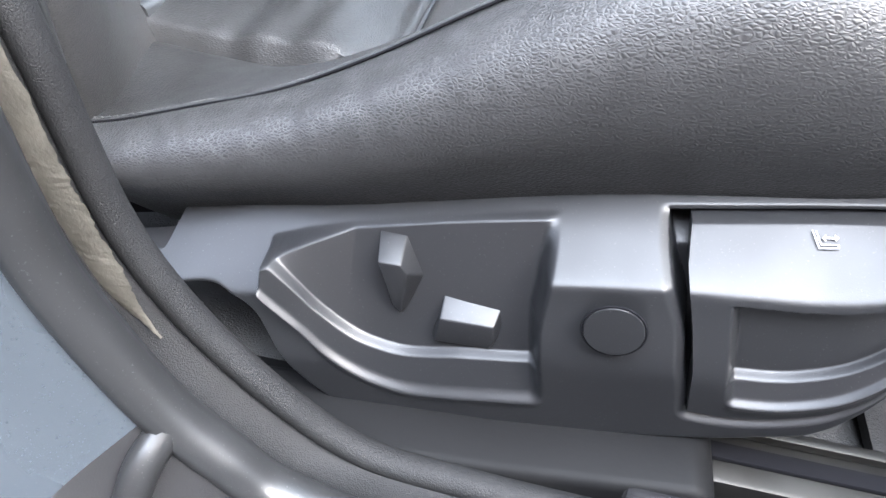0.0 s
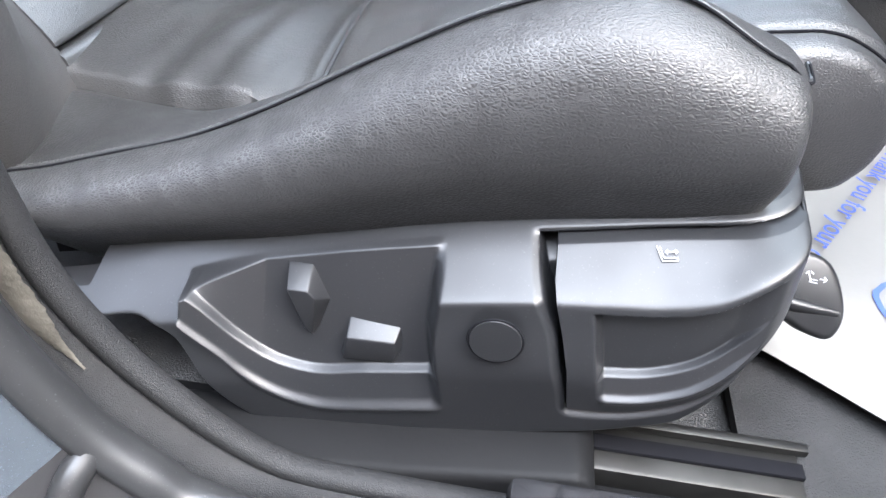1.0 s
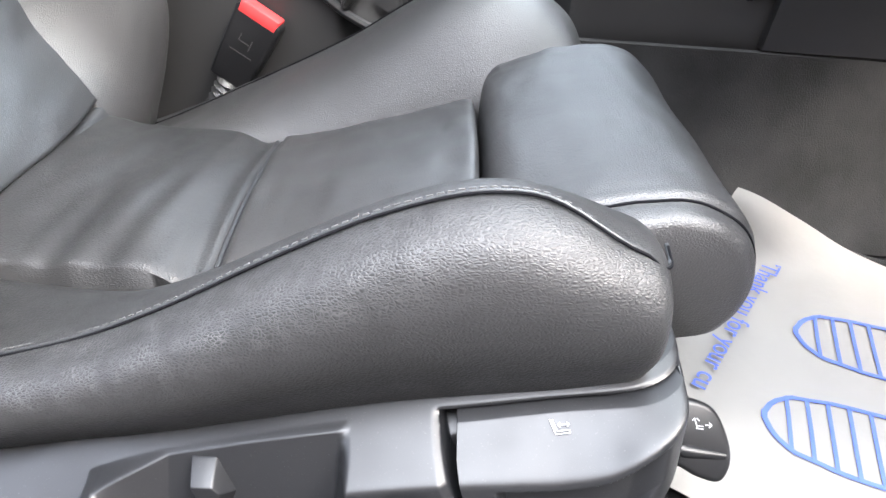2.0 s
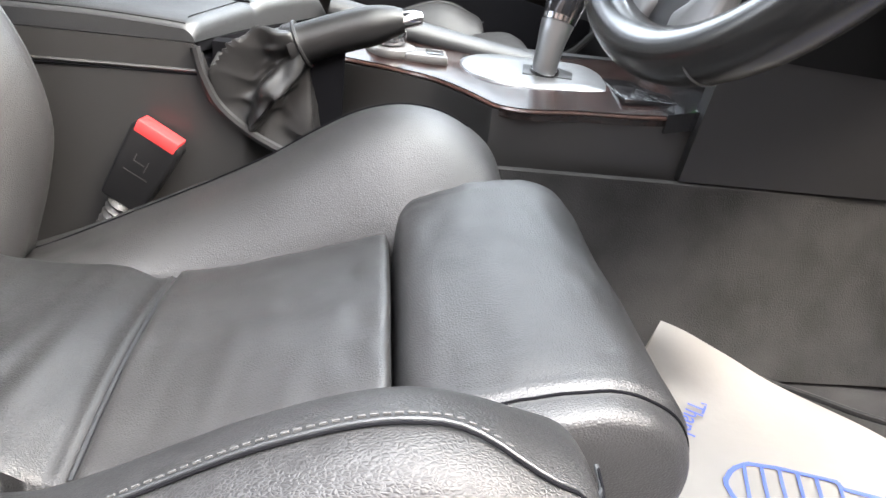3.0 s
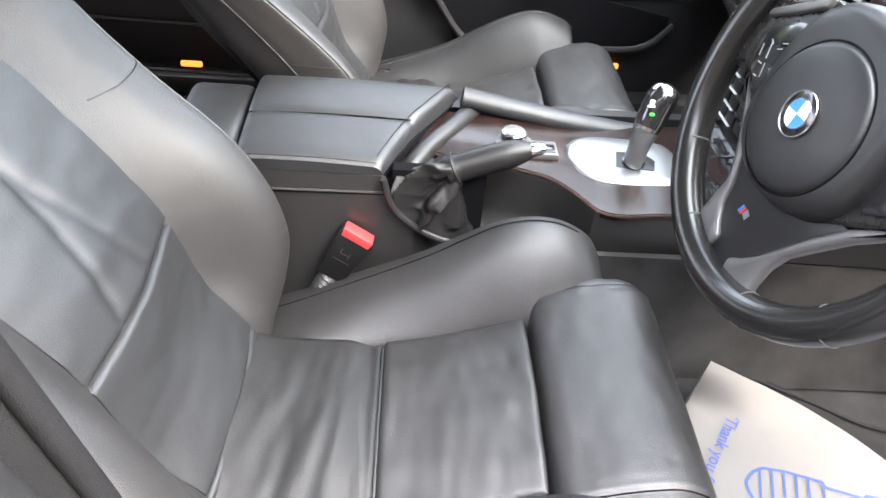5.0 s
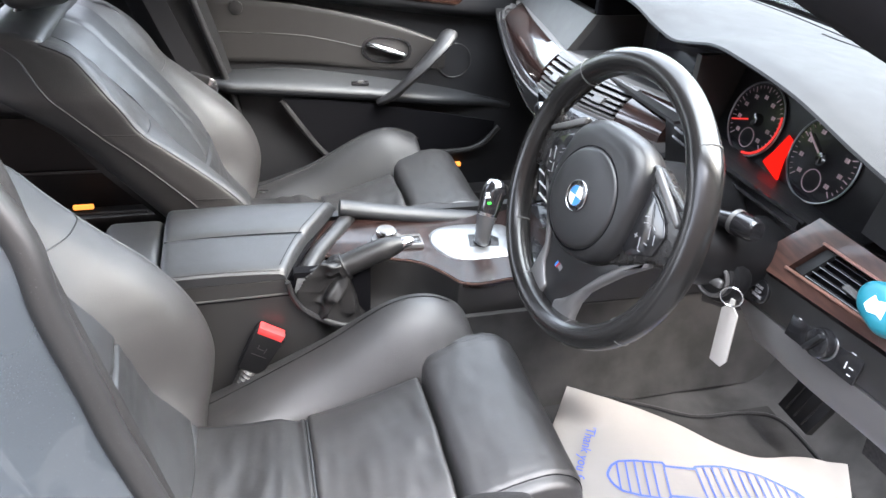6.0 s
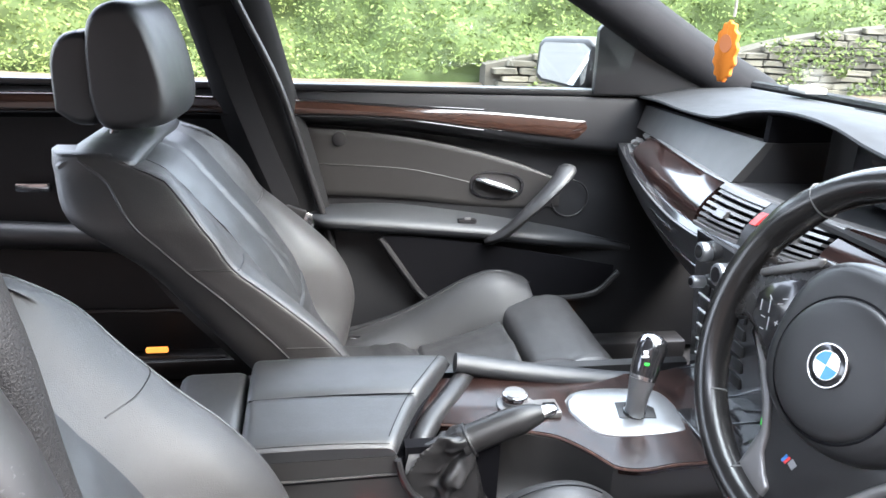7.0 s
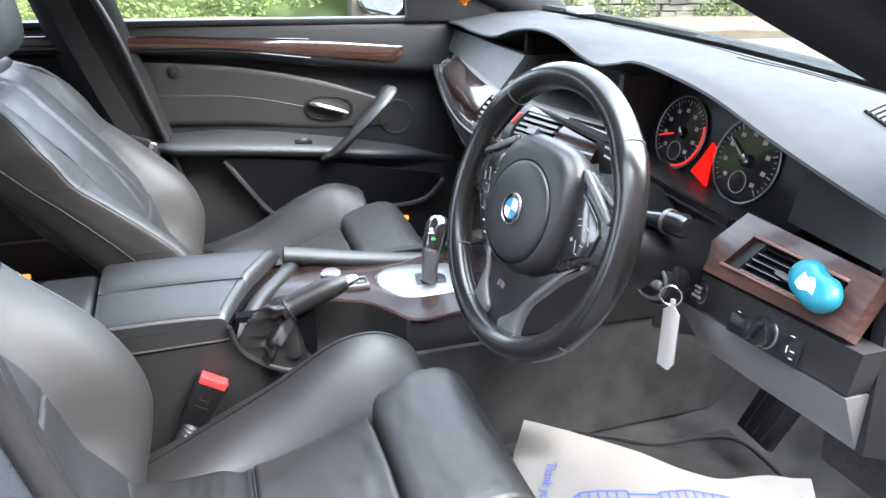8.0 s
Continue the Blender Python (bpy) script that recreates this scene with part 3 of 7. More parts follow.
part("corner_trim", prism([(0.715, 0.995), (1.12, 0.995), (0.95, 1.075), (0.80, 1.150), (0.735, 1.165), (0.712, 1.138)], frame_of((0, 0.72, 0), (1, 0, 0), (0, -1, 0)), 0.02, 0.004), PLASTIC_SOFT, pdoor, "black mirror corner trim")
# rear door details
part("armrest", sweep(bez([(-0.95, 0.70, 0.70), (-0.6, 0.67, 0.685), (-0.3, 0.69, 0.66), (-0.1, 0.71, 0.62)], 16), 0.03, 10), LEATHER_SMOOTH, rdoor)
part("door_lever", rbox(-0.51, 0.705, 0.778, 0.07, 0.02, 0.022, 0.006), CHROME, rdoor, "chrome rear door lever")
part("lower_line", sweep([(-0.9, 0.655, 0.515), (-0.1, 0.655, 0.50)], 0.004, 6), PLASTIC_GREY, rdoor)
part("courtesy_lamp", rbox(-0.262, 0.565, 0.452, 0.046, 0.010, 0.012, 0.003), AMBER_GLOW, rdoor, "lit amber courtesy lamp")
part("courtesy_lamp", rbox(0.70, 0.655, 0.466, 0.018, 0.012, 0.012, 0.003), AMBER_GLOW, pdoor, "lit amber courtesy lamp")
part("lower_line", sweep([(-0.40, 0.565, 0.436), (-0.12, 0.565, 0.430)], 0.004, 6), PLASTIC_GREY, rdoor)

# outside mirror
mir = thing("door_mirror", (0.72, 0.86, 0.99), "black-edged door mirror reflecting the road", "mirror")
m = frame_of((0.708, 0.90, 1.046), (0.54, -0.84, 0), (-0.84, -0.54, -0.03))
sh = [(-0.100, -0.040), (-0.092, 0.040), (-0.078, 0.058), (0.070, 0.066), (0.094, 0.050), (0.084, -0.048), (0.066, -0.066), (-0.080, -0.055)]
part("housing", prism(sh, m @ Matrix.Translation((0, 0, -0.07)), 0.075, 0.012, 3), PLASTIC_SOFT, mir)
part("mirror_glass", prism([(x * 0.84, y * 0.80) for x, y in sh], m @ Matrix.Translation((0, 0, 0.0055)), 0.002), MIRROR, mir)
part("arm", rbox(0.79, 0.83, 1.0, 0.05, 0.14, 0.03, 0.01), PLASTIC_SOFT, mir)


# ---- seats ----
Z_PIPE = curve([-0.02, 0.065, 0.111, 0.166, 0.209, 0.272, 0.328, 0.381, 0.413, 0.438, 0.462], [0.445, 0.463, 0.479, 0.499, 0.521, 0.559, 0.589, 0.604, 0.601, 0.592, 0.583])
Z_IN = curve([-0.05, 0.034, 0.098, 0.162, 0.219, 0.266, 0.307, 0.348, 0.39, 0.434, 0.462, 0.497], [0.40, 0.425, 0.456, 0.489, 0.519, 0.546, 0.574, 0.598, 0.609, 0.603, 0.588, 0.560])
Z_MID = curve([-0.06, 0.035, 0.1, 0.2, 0.3, 0.39], [0.49, 0.475, 0.466, 0.466, 0.492, 0.522])
Z_TRIM = curve([-0.05, 0.064, 0.12, 0.187, 0.252, 0.312, 0.357, 0.421, 0.47], [0.40, 0.415, 0.435, 0.448, 0.464, 0.480, 0.489, 0.500, 0.516])
X_BACK = curve([0.42, 0.484, 0.565, 0.66, 0.742, 0.83, 0.91, 0.96], [0.035, 0.015, -0.035, -0.065, -0.11, -0.175, -0.24, -0.285])
X_WING_DRIVER = curve([0.42, 0.50, 0.55, 0.60, 0.642, 0.72, 0.777, 0.835, 0.90, 0.955], [0.04, 0.06, 0.066, 0.058, 0.042, -0.012, -0.07, -0.122, -0.172, -0.225])
X_WING_PASSENGER = curve([0.42, 0.50, 0.55, 0.60, 0.65, 0.717, 0.762, 0.80, 0.849, 0.897, 0.931, 0.955], [0.04, 0.06, 0.066, 0.056, 0.031, -0.032, -0.082, -0.126, -0.156, -0.192, -0.227, -0.257])
X_REAR = curve([0.42, 0.58, 0.70, 0.80, 0.877, 0.945], [-0.06, -0.10, -0.19, -0.275, -0.37, -0.40])


def fold(x, y, k=1.0):
    """Soft creases in stretched leather."""
    return k * (0.0022 * noise.noise((x * 18, y * 9, 0.3)) + 0.0012 * noise.noise((x * 55, y * 20, 1.7)))


def seat(dx, cy, sgn, label, X_WING):
    """sgn: the side (in y) of the door."""
    s = thing("car_seat", (0.2 + dx, cy, FLOOR), label, "car seat", "front seats")
    Y = lambda y: cy + sgn * y

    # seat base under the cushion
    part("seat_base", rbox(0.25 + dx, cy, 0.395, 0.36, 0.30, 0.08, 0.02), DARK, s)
    # bolsters; y counts towards the door
    for o in (1, -1):
        x_end = 0.468 if o == 1 else 0.497
        tail = [0.0, 0.006, 0.011, 0.0145, 0.016] if o == 1 else [0.0, 0.010, 0.019, 0.026, 0.030]
        xs = list(np.linspace(-0.05, x_end - tail[-1], 34)) + [x_end - tail[-1] + q for q in tail[1:]]
        loops = []
        for i, x in enumerate(xs):
            x = float(x)
            t = max(0.0, (i - 33) / 4.0)
            zp = (Z_PIPE(min(x, 0.462)) if o == 1 else Z_IN(x)) - (0.016 if o == 1 else 0.03) * t ** 2.5
            zt = Z_TRIM(x) - 0.004 + (0.034 * sstep(0.112, 0.035, x) if o == 1 else 0.0)
            zc = min(Z_MID(x), zp + 0.02) - 0.008
            h = max(zp - zt, 0.02)
            k = min(1.0, h / 0.1)
            sh = 0.012 * t ** 3
            sec = [(0.118, zt - 0.045), (0.120, zc - 0.02), (0.124, zc), (0.142, zc + 0.35 * (zp - zc)), (0.170, zc + 0.78 * (zp - zc)), (0.198, zp - 0.004), (0.2215, zp), (0.2400 - sh, zp - 0.050 * h),
                   (0.2505 + 0.004 * k - sh, zp - 0.155 * h), (0.2535 + 0.009 * k - sh, zp - 0.40 * h), (0.2515 + 0.009 * k - sh, zp - 0.66 * h), (0.2455 + 0.002 * k - sh, zp - 0.90 * h), (0.236 - sh, zt - 0.012), (0.215 - sh, zt - 0.045)]
            loops.append([Vector((x + dx, Y(o * y), z + fold(x, z * 2 + o, 0.6))) for y, z in sec])
        bm = loft(loops)
        if o == 1:
            bm.verts.ensure_lookup_table()
            wear = bm.verts.layers.float.new("wear")
            for i, v in enumerate(bm.verts):
                v[wear] = (0, 0, 0, 0, 0.2, 0.5, 0.9, 1.0, 1.0, 0.3, 0, 0, 0, 0)[i % 14] * (1 - 0.75 * sstep(0.30, 0.42, v.co.x - dx)) if i < 14 * len(loops) else 0.0
        b = part("cushion_bolster", bm, LEATHER_WORN if o == 1 else LEATHER, s, "worn creased leather side bolster" if o == 1 else "", sub=2, angle=80)
        # piping along the crest
        if o == 1:
            veer = lambda x: 0.0145 * sstep(0.395, 0.450, x)
            pp = [(x + dx, Y(0.2225 + veer(x)), Z_PIPE(x) - 0.0002 - 0.24 * veer(x)) for x in np.linspace(-0.03, 0.452, 60)]
            pp += [tuple(p) for p in bez([pp[-1], (0.461 + dx, Y(0.2365), Z_PIPE(0.46) - 0.0075), (0.4675 + dx, Y(0.2285), Z_PIPE(0.46) - 0.0105), (0.4685 + dx, Y(0.2150), Z_PIPE(0.46) - 0.0085)], 12)][1:]
        else:
            pp = [(x + dx, Y(-0.2225), Z_IN(x) - 0.0002) for x in np.linspace(-0.03, 0.455, 50)]
        part("piping", sweep(pp, 0.0008, 6), DARK, b)
        if o == 1:
            st_ = bmesh.new()
            for i in range(0, 92):
                x = -0.02 + 0.0051 * i
                rbox(0, 0, 0, 0.0034, 0.0009, 0.0009, 0, m=frame_of((x + dx, Y(0.2155 + veer(x)), Z_PIPE(x) - 0.0010 - 0.24 * veer(x)), (1, 0, (Z_PIPE(x + 0.004) - Z_PIPE(x)) / 0.004), (0, 0, 1)), bm=st_)
            part("stitching", st_, STITCH, b, "grey seam stitching", smooth=False)
            part("welt", sweep([(x, y - (Y(o * 0.0028) - Y(0)), z - 0.0006) for x, y, z in pp], 0.0013, 8), LEATHER_SMOOTH, b)
    # middle of the cushion, in two panels
    for x0, x1 in ((-0.05, 0.1978), (0.1992, 0.383)):
        def top(u, v, x0=x0, x1=x1):
            x, y = x0 + (x1 - x0) * u, -0.126 + 0.252 * v
            e = min(u * (x1 - x0), (1 - u) * (x1 - x0), 0.252 * v + 0.004, 0.252 * (1 - v) + 0.004)
            r = 0.009
            dip = r * (1 - math.sqrt(max(0.0, 1 - (1 - min(e, r) / r) ** 2)))
            pull = 0.006 * math.exp(-((x - 0.185) / 0.012) ** 2) * (1 if x0 < 0 else 0)
            hump = 0.013 * math.exp(-((x - 0.150) / (0.055 if x < 0.150 else 0.024)) ** 2) * (0.25 + 0.75 * sstep(-0.13, 0.10, y)) if x0 < 0 else 0.0
            crease = (0.006 * noise.noise((x * 22 + 6 * y, y * 6, 4.0)) + 0.0025 * noise.noise((x * 60 + 9 * y, y * 14, 7.0))) * math.exp(-((x - 0.13) / 0.09) ** 2) if x0 < 0 else 0.0026 * noise.noise((x * 9, y * 26, 2.0)) + 0.0014 * noise.noise((x * 45 - 20 * y, y * 30 + 12 * x, 6.0)) * sstep(0.28, 0.37, x)
            return (x + dx, Y(y), Z_MID(x) + 0.012 * (1 - (y / 0.126) ** 2) - dip - pull + hump + crease + fold(x, y))
        part("cushion_panel", slab(top, 60, 40, (0, 0, -0.06)), LEATHER_WORN if x0 < 0 else LEATHER, s, angle=70)
    part("cushion_seam", sweep([(0.1985 + dx, Y(y), Z_MID(0.2) - 0.008 + 0.012 * (1 - (y / 0.126) ** 2)) for y in np.linspace(-0.12, 0.12, 20)], 0.0022, 6), LEATHER_SMOOTH, s)
    # thigh support
    prof = [(0.388, 0.47), (0.389, 0.515), (0.396, 0.535), (0.415, 0.547), (0.45, 0.560), (0.485, 0.567), (0.512, 0.566), (0.533, 0.556), (0.548, 0.538), (0.553, 0.515), (0.545, 0.49), (0.525, 0.475), (0.45, 0.465)]
    cx, cz = 0.465, 0.51
    fine = [(p.x, p.y) for p in bez([(x, z, 0) for x, z in prof + prof[:1]], 64)[:-1]]

    def pad_point(x, z, y):
        e = 0.168 - abs(y)
        k = 1 - 0.16 * (1 - math.sqrt(max(0, 1 - (1 - min(e, 0.03) / 0.03) ** 2)))
        lift = 0.004 * sstep(0.153, 0.143, abs(y)) - 0.0022 * math.exp(-((abs(y) - 0.149) / 0.0025) ** 2)
        wrinkle = 0.0025 * noise.noise((x * 20, y * 14, 3)) + 0.0014 * noise.noise((x * 70, y * 22, 5)) + 0.0016 * noise.noise((x * 30, y * 90, 8)) * sstep(0.10, 0.145, abs(y))
        return Vector((cx + (x - cx) * k + dx, Y(y), cz + (z - cz) * k + wrinkle + lift))
    pad = part("thigh_support", loft([[pad_point(x, z, -0.168 + 0.336 * v) for x, z in fine] for v in np.linspace(0, 1, 110)]), LEATHER, s, angle=80)
    for q in (-0.149, 0.149):
        part("seam", sweep([pad_point(x, z, q) + Vector((0, 0, 0.0004)) for x, z in fine[8:46]], 0.0010, 6), DARK, pad)
    # backrest: two wings, middle panels and a shell
    for o in (1, -1):
        def section(z):
            xb, xw, xr = X_BACK(z), X_WING(z), X_REAR(z)
            w = 0.245 - 0.06 * sstep(0.86, 0.97, z) - 0.02 * (1 - sstep(0.43, 0.56, z))
            t = sstep(0.925, 0.962, z)
            xw, xb = xw + (xb - 0.05 - xw) * t * 0.6, xb - 0.035 * t
            sec = [(0.112, xb - 0.05), (0.117, xb + 0.004), (0.124, xb + 0.012), (0.150, xb + 0.006 + 0.35 * (xw - xb)), (0.182, xb + 0.80 * (xw - xb)), (w - 0.032, xw - 0.004), (w - 0.014, xw - 0.003), (w - 0.005, xw - 0.008), (w - 0.001, xw - 0.018), (w + 0.001, xw - 0.05), (w + 0.001, 0.5 * xw + 0.5 * xr), (w - 0.010, xr + 0.022), (w - 0.04, xr + 0.003), (0.112, xr)]
            return [Vector((p.y + dx, Y(o * p.x), z + fold(z, p.x, 0.8))) for p in bez([(y, x, 0) for y, x in sec], 53)]
        wg = part("back_bolster", loft([section(z) for z in np.linspace(0.43, 0.962, 60)]), LEATHER, s, angle=80)
        # raised welt along the front edge, a light one down the side and two cross seams
        part("edge_piping", sweep([section(z)[28] for z in np.linspace(0.50, 0.945, 50)], 0.0019, 8), LEATHER_SMOOTH, wg)
        part("piping", sweep([section(z)[40] for z in np.linspace(0.47, 0.955, 50)], 0.0019, 8), LEATHER_SMOOTH, wg)
        for zs, first in ((0.800, 12), (0.665, 29)):
            part("bolster_seam", sweep([section(zs + 0.0004 * (i - 28))[i] for i in range(first, 40)], 0.0011, 6), PLASTIC_SOFT, wg)
    for z0, z1 in ((0.43, 0.4845), (0.4875, 0.656), (0.6585, 0.962)):
        def front(u, v, z0=z0, z1=z1):
            z, y = z0 + (z1 - z0) * u, -0.122 + 0.244 * v
            e = min(u * (z1 - z0), (1 - u) * (z1 - z0), 0.244 * v + 0.003, 0.244 * (1 - v) + 0.003)
            r = 0.0045
            dip = r * (1 - math.sqrt(max(0.0, 1 - (1 - min(e, r) / r) ** 2)))
            groove = 0.008 * math.exp(-(y / 0.012) ** 2) * sstep(0.72, 0.84, z) + 0.004 * math.exp(-((abs(y) - 0.30 * max(0.0, 0.80 - z)) / 0.008) ** 2) * sstep(0.655, 0.67, z) * sstep(0.84, 0.76, z)
            return (X_BACK(z) - 0.035 * sstep(0.925, 0.962, z) + 0.013 + 0.008 * (1 - (y / 0.122) ** 2) - dip - groove + fold(z, y, 1.4), Y(y), z)
        bm = slab(front, 60, 56, (-0.06, 0, -0.02))
        bm.transform(Matrix.Translation((dx, 0, 0)))
        part("back_panel", bm, LEATHER_SMOOTH, s, angle=70)
    bm = slab(lambda u, v: (X_REAR(0.45 + 0.49 * u) - 0.012 * math.sin(math.pi * u) + dx, Y((-0.20 + 0.40 * v) * (1 - 0.45 * sstep(0.55, 1.0, u))), 0.45 + 0.47 * u), 20, 10, (0.03, 0, 0))
    part("back_shell", bm, PLASTIC_SOFT, s)
    loops = []
    for v in np.linspace(-1, 1, 25):
        k = 1 - 0.25 * abs(v) ** 4
        loops.append([Vector((x + dx, Y(0.188 * v), 0.93 + (z - 0.93) * k)) for x, z in ((-0.27, 0.93), (-0.270, 0.955), (-0.295, 0.970), (-0.345, 0.973), (-0.382, 0.960), (-0.390, 0.94), (-0.36, 0.92))])
    part("back_top", loft(loops), LEATHER_SMOOTH, s, sub=1, angle=80)
    # headrest on two posts
    for q in (-0.06, 0.06):
        part("post", sweep([(-0.335 + dx, Y(q), 0.95), (-0.318 + dx, Y(q), 1.03)], 0.007, 10), CHROME, s, "chrome headrest post")
    pillow = [(-0.346, 1.035), (-0.344, 1.110), (-0.334, 1.150), (-0.312, 1.169), (-0.284, 1.172), (-0.263, 1.156), (-0.246, 1.110), (-0.235, 1.056), (-0.235, 1.012), (-0.250, 0.992), (-0.314, 0.983), (-0.338, 0.998)]
    cover = [(-0.396, 1.010), (-0.394, 1.085), (-0.378, 1.120), (-0.350, 1.130), (-0.335, 1.122), (-0.330, 1.060), (-0.332, 1.000), (-0.365, 0.990)]
    for nm, prof, hy, bulge in (("headrest", pillow, 0.127, 0.014), ("headrest_shell", cover, 0.120, -0.008)):
        fine = [(p.x, p.y) for p in bez([(x, z, 0) for x, z in prof + prof[:1]], 57)[:-1]]
        mx, mz = sum(x for x, _ in fine) / 56, sum(z for _, z in fine) / 56
        loops = []
        for v in (-1, -0.995, -0.98, -0.95, -0.90, -0.82, -0.65, -0.4, 0, 0.4, 0.65, 0.82, 0.90, 0.95, 0.98, 0.995, 1):
            k = 0.80 + 0.20 * math.sqrt(1 - max(0.0, (abs(v) - 0.80) / 0.20) ** 2)
            loops.append([Vector((mx + (x - mx) * k + bulge * (1 - v * v) * max(0.0, (x - mx) / 0.05 if bulge > 0 else (mx - x) / 0.03) + dx, Y(hy * v), mz + (z - mz) * k)) for x, z in fine])
        part(nm, loft(loops), LEATHER_SMOOTH, s, "black leather headrest", angle=70)
    return s


driver = seat(0.0, -0.375, -1, "black leather sports seat with worn side bolster and power controls", X_WING_DRIVER)
passenger = seat(0.10, 0.385, 1, "black leather sports seat with headrest beside the far door", X_WING_PASSENGER)


def quad(c, d, n=12, k=12, bulge=0.0, way=(0, 0, 0)):
    """A four-cornered panel, thickened along d and bulged along way."""
    c = [Vector(p) for p in c]
    w = Vector(way)

    def f(u, v):
        p = c[0].lerp(c[1], u).lerp(c[3].lerp(c[2], u), v)
        return p + w * bulge * (1 - (2 * u - 1) ** 2) * (1 - (2 * v - 1) ** 2)
    return slab(f, n, k, d)


def bars(parent, m, rows, mat, name="marking", h=0.0006):
    """Small flat marks: centre x, y, width, height, turn."""
    bm = bmesh.new()
    for x, y, w, t, a in rows:
        rbox(0, 0, 0, w, t, h, 0, m=m @ pose(x, y, 0, 0, 0, a), bm=bm)
    return part(name, bm, mat, parent, smooth=False)


# ---- the driver's seat: side trim and controls ----
Z_BOT = curve([0.04, 0.12, 0.155, 0.168, 0.182, 0.205, 0.243, 0.30, 0.355, 0.42, 0.447, 0.462, 0.472, 0.486], [0.392, 0.406, 0.408, 0.400, 0.376, 0.352, 0.346, 0.356, 0.370, 0.390, 0.405, 0.425, 0.446, 0.485])
Z_EDGE = curve([0.045, 0.117, 0.151, 0.22, 0.284, 0.343, 0.398, 0.446, 0.470, 0.486], [0.412, 0.430, 0.440, 0.456, 0.473, 0.487, 0.498, 0.508, 0.514, 0.519])
Z_RIDGE = curve([0.045, 0.12, 0.172, 0.21, 0.254, 0.314, 0.362, 0.40, 0.424, 0.445, 0.462, 0.486], [0.394, 0.409, 0.4165, 0.4305, 0.4455, 0.4595, 0.469, 0.474, 0.4775, 0.4845, 0.495, 0.508])
Z_LIP = curve([0.166, 0.172, 0.181, 0.193, 0.207, 0.226, 0.245, 0.279, 0.300, 0.330], [0.430, 0.424, 0.415, 0.404, 0.390, 0.378, 0.373, 0.377, 0.382, 0.389])
Z_FOOT = curve([0.166, 0.172, 0.184, 0.202, 0.221, 0.241, 0.278, 0.318, 0.33], [0.446, 0.441, 0.430, 0.411, 0.397, 0.392, 0.399, 0.408, 0.411])
Z_PULL = curve([0.385, 0.401, 0.428, 0.452, 0.470, 0.486], [0.412, 0.414, 0.420, 0.436, 0.458, 0.482])
Z_POCKET = curve([0.38, 0.392, 0.41, 0.43, 0.452, 0.468, 0.486], [0.402, 0.402, 0.404, 0.411, 0.426, 0.446, 0.474])
X_GAP = curve([0.395, 0.402, 0.412, 0.43, 0.452, 0.466, 0.476, 0.52], [0.392, 0.3875, 0.385, 0.3795, 0.3735, 0.3665, 0.3620, 0.3600])


def ramp(a, b, x):
    """Smooth step over arrays; b may lie below a."""
    t = np.clip((x - a) / (b - a), 0.0, 1.0)
    return t * t * (3 - 2 * t)


def trim_grid(x0, x1, nx, nz, low):
    """Columns of the trim from its top edge down to the curve low."""
    xs = np.linspace(x0, x1, nx)
    col = {k: np.array([f(x) for x in xs])[:, None] for k, f in (("top", Z_EDGE), ("ridge", Z_RIDGE), ("bot", Z_BOT), ("lip", Z_LIP), ("foot", Z_FOOT), ("pull", Z_PULL), ("pocket", Z_POCKET), ("low", low))}
    edge = col["top"] - 0.011 * (1 - ramp(0.109, 0.113, xs))[:, None]
    z = edge + (col["low"] - edge) * np.linspace(0, 1, nz)[None, :]
    k = np.clip((xs - 0.440) / 0.0462, 0.0, 1.0)[:, None]
    col["turn"] = 0.034 * (1 - np.sqrt(1 - k * k))
    return np.repeat(xs[:, None], nz, 1), z, col


def outer_face(z, c, sharp=0.0016):
    """Ledge, rounded ridge and upright face."""
    d = z - c["ridge"]
    slope = 0.042 / np.maximum(c["top"] - c["ridge"], 0.006)
    y = -0.661 + slope * 0.5 * (d + np.sqrt(d * d + sharp ** 2)) - 0.007 * ramp(0.0, 0.05, -d)
    return y + 0.010 * ramp(c["bot"] + 0.007, c["bot"], z) ** 2


def scoop(y, z, c, edge, foot, lip, mask, y_top, y_foot):
    """Hollow between two heights: leaning back wall, narrow step, steep shelf and raised lip."""
    t = np.clip((edge - z) / np.maximum(edge - foot, 0.004), 0, 1)
    wall = y_top + (y_foot + 0.005 - y_top) * t
    u = np.clip((foot - z) / np.maximum(foot - lip, 0.004), 0, 1)
    shelf = y_foot + (-0.6665 - y_foot) * u - 0.0022 * ramp(0.70, 1.0, u)
    inner = wall + (shelf - wall) * ramp(foot + 0.0022, foot - 0.0006, z)
    cut = mask * ramp(edge + 0.0006, edge - 0.0012, z) * ramp(lip - 0.0020, lip + 0.0016, z)
    return y + (inner - y) * cut - 0.0008 * mask * np.exp(-((z - lip) / 0.0030) ** 2)


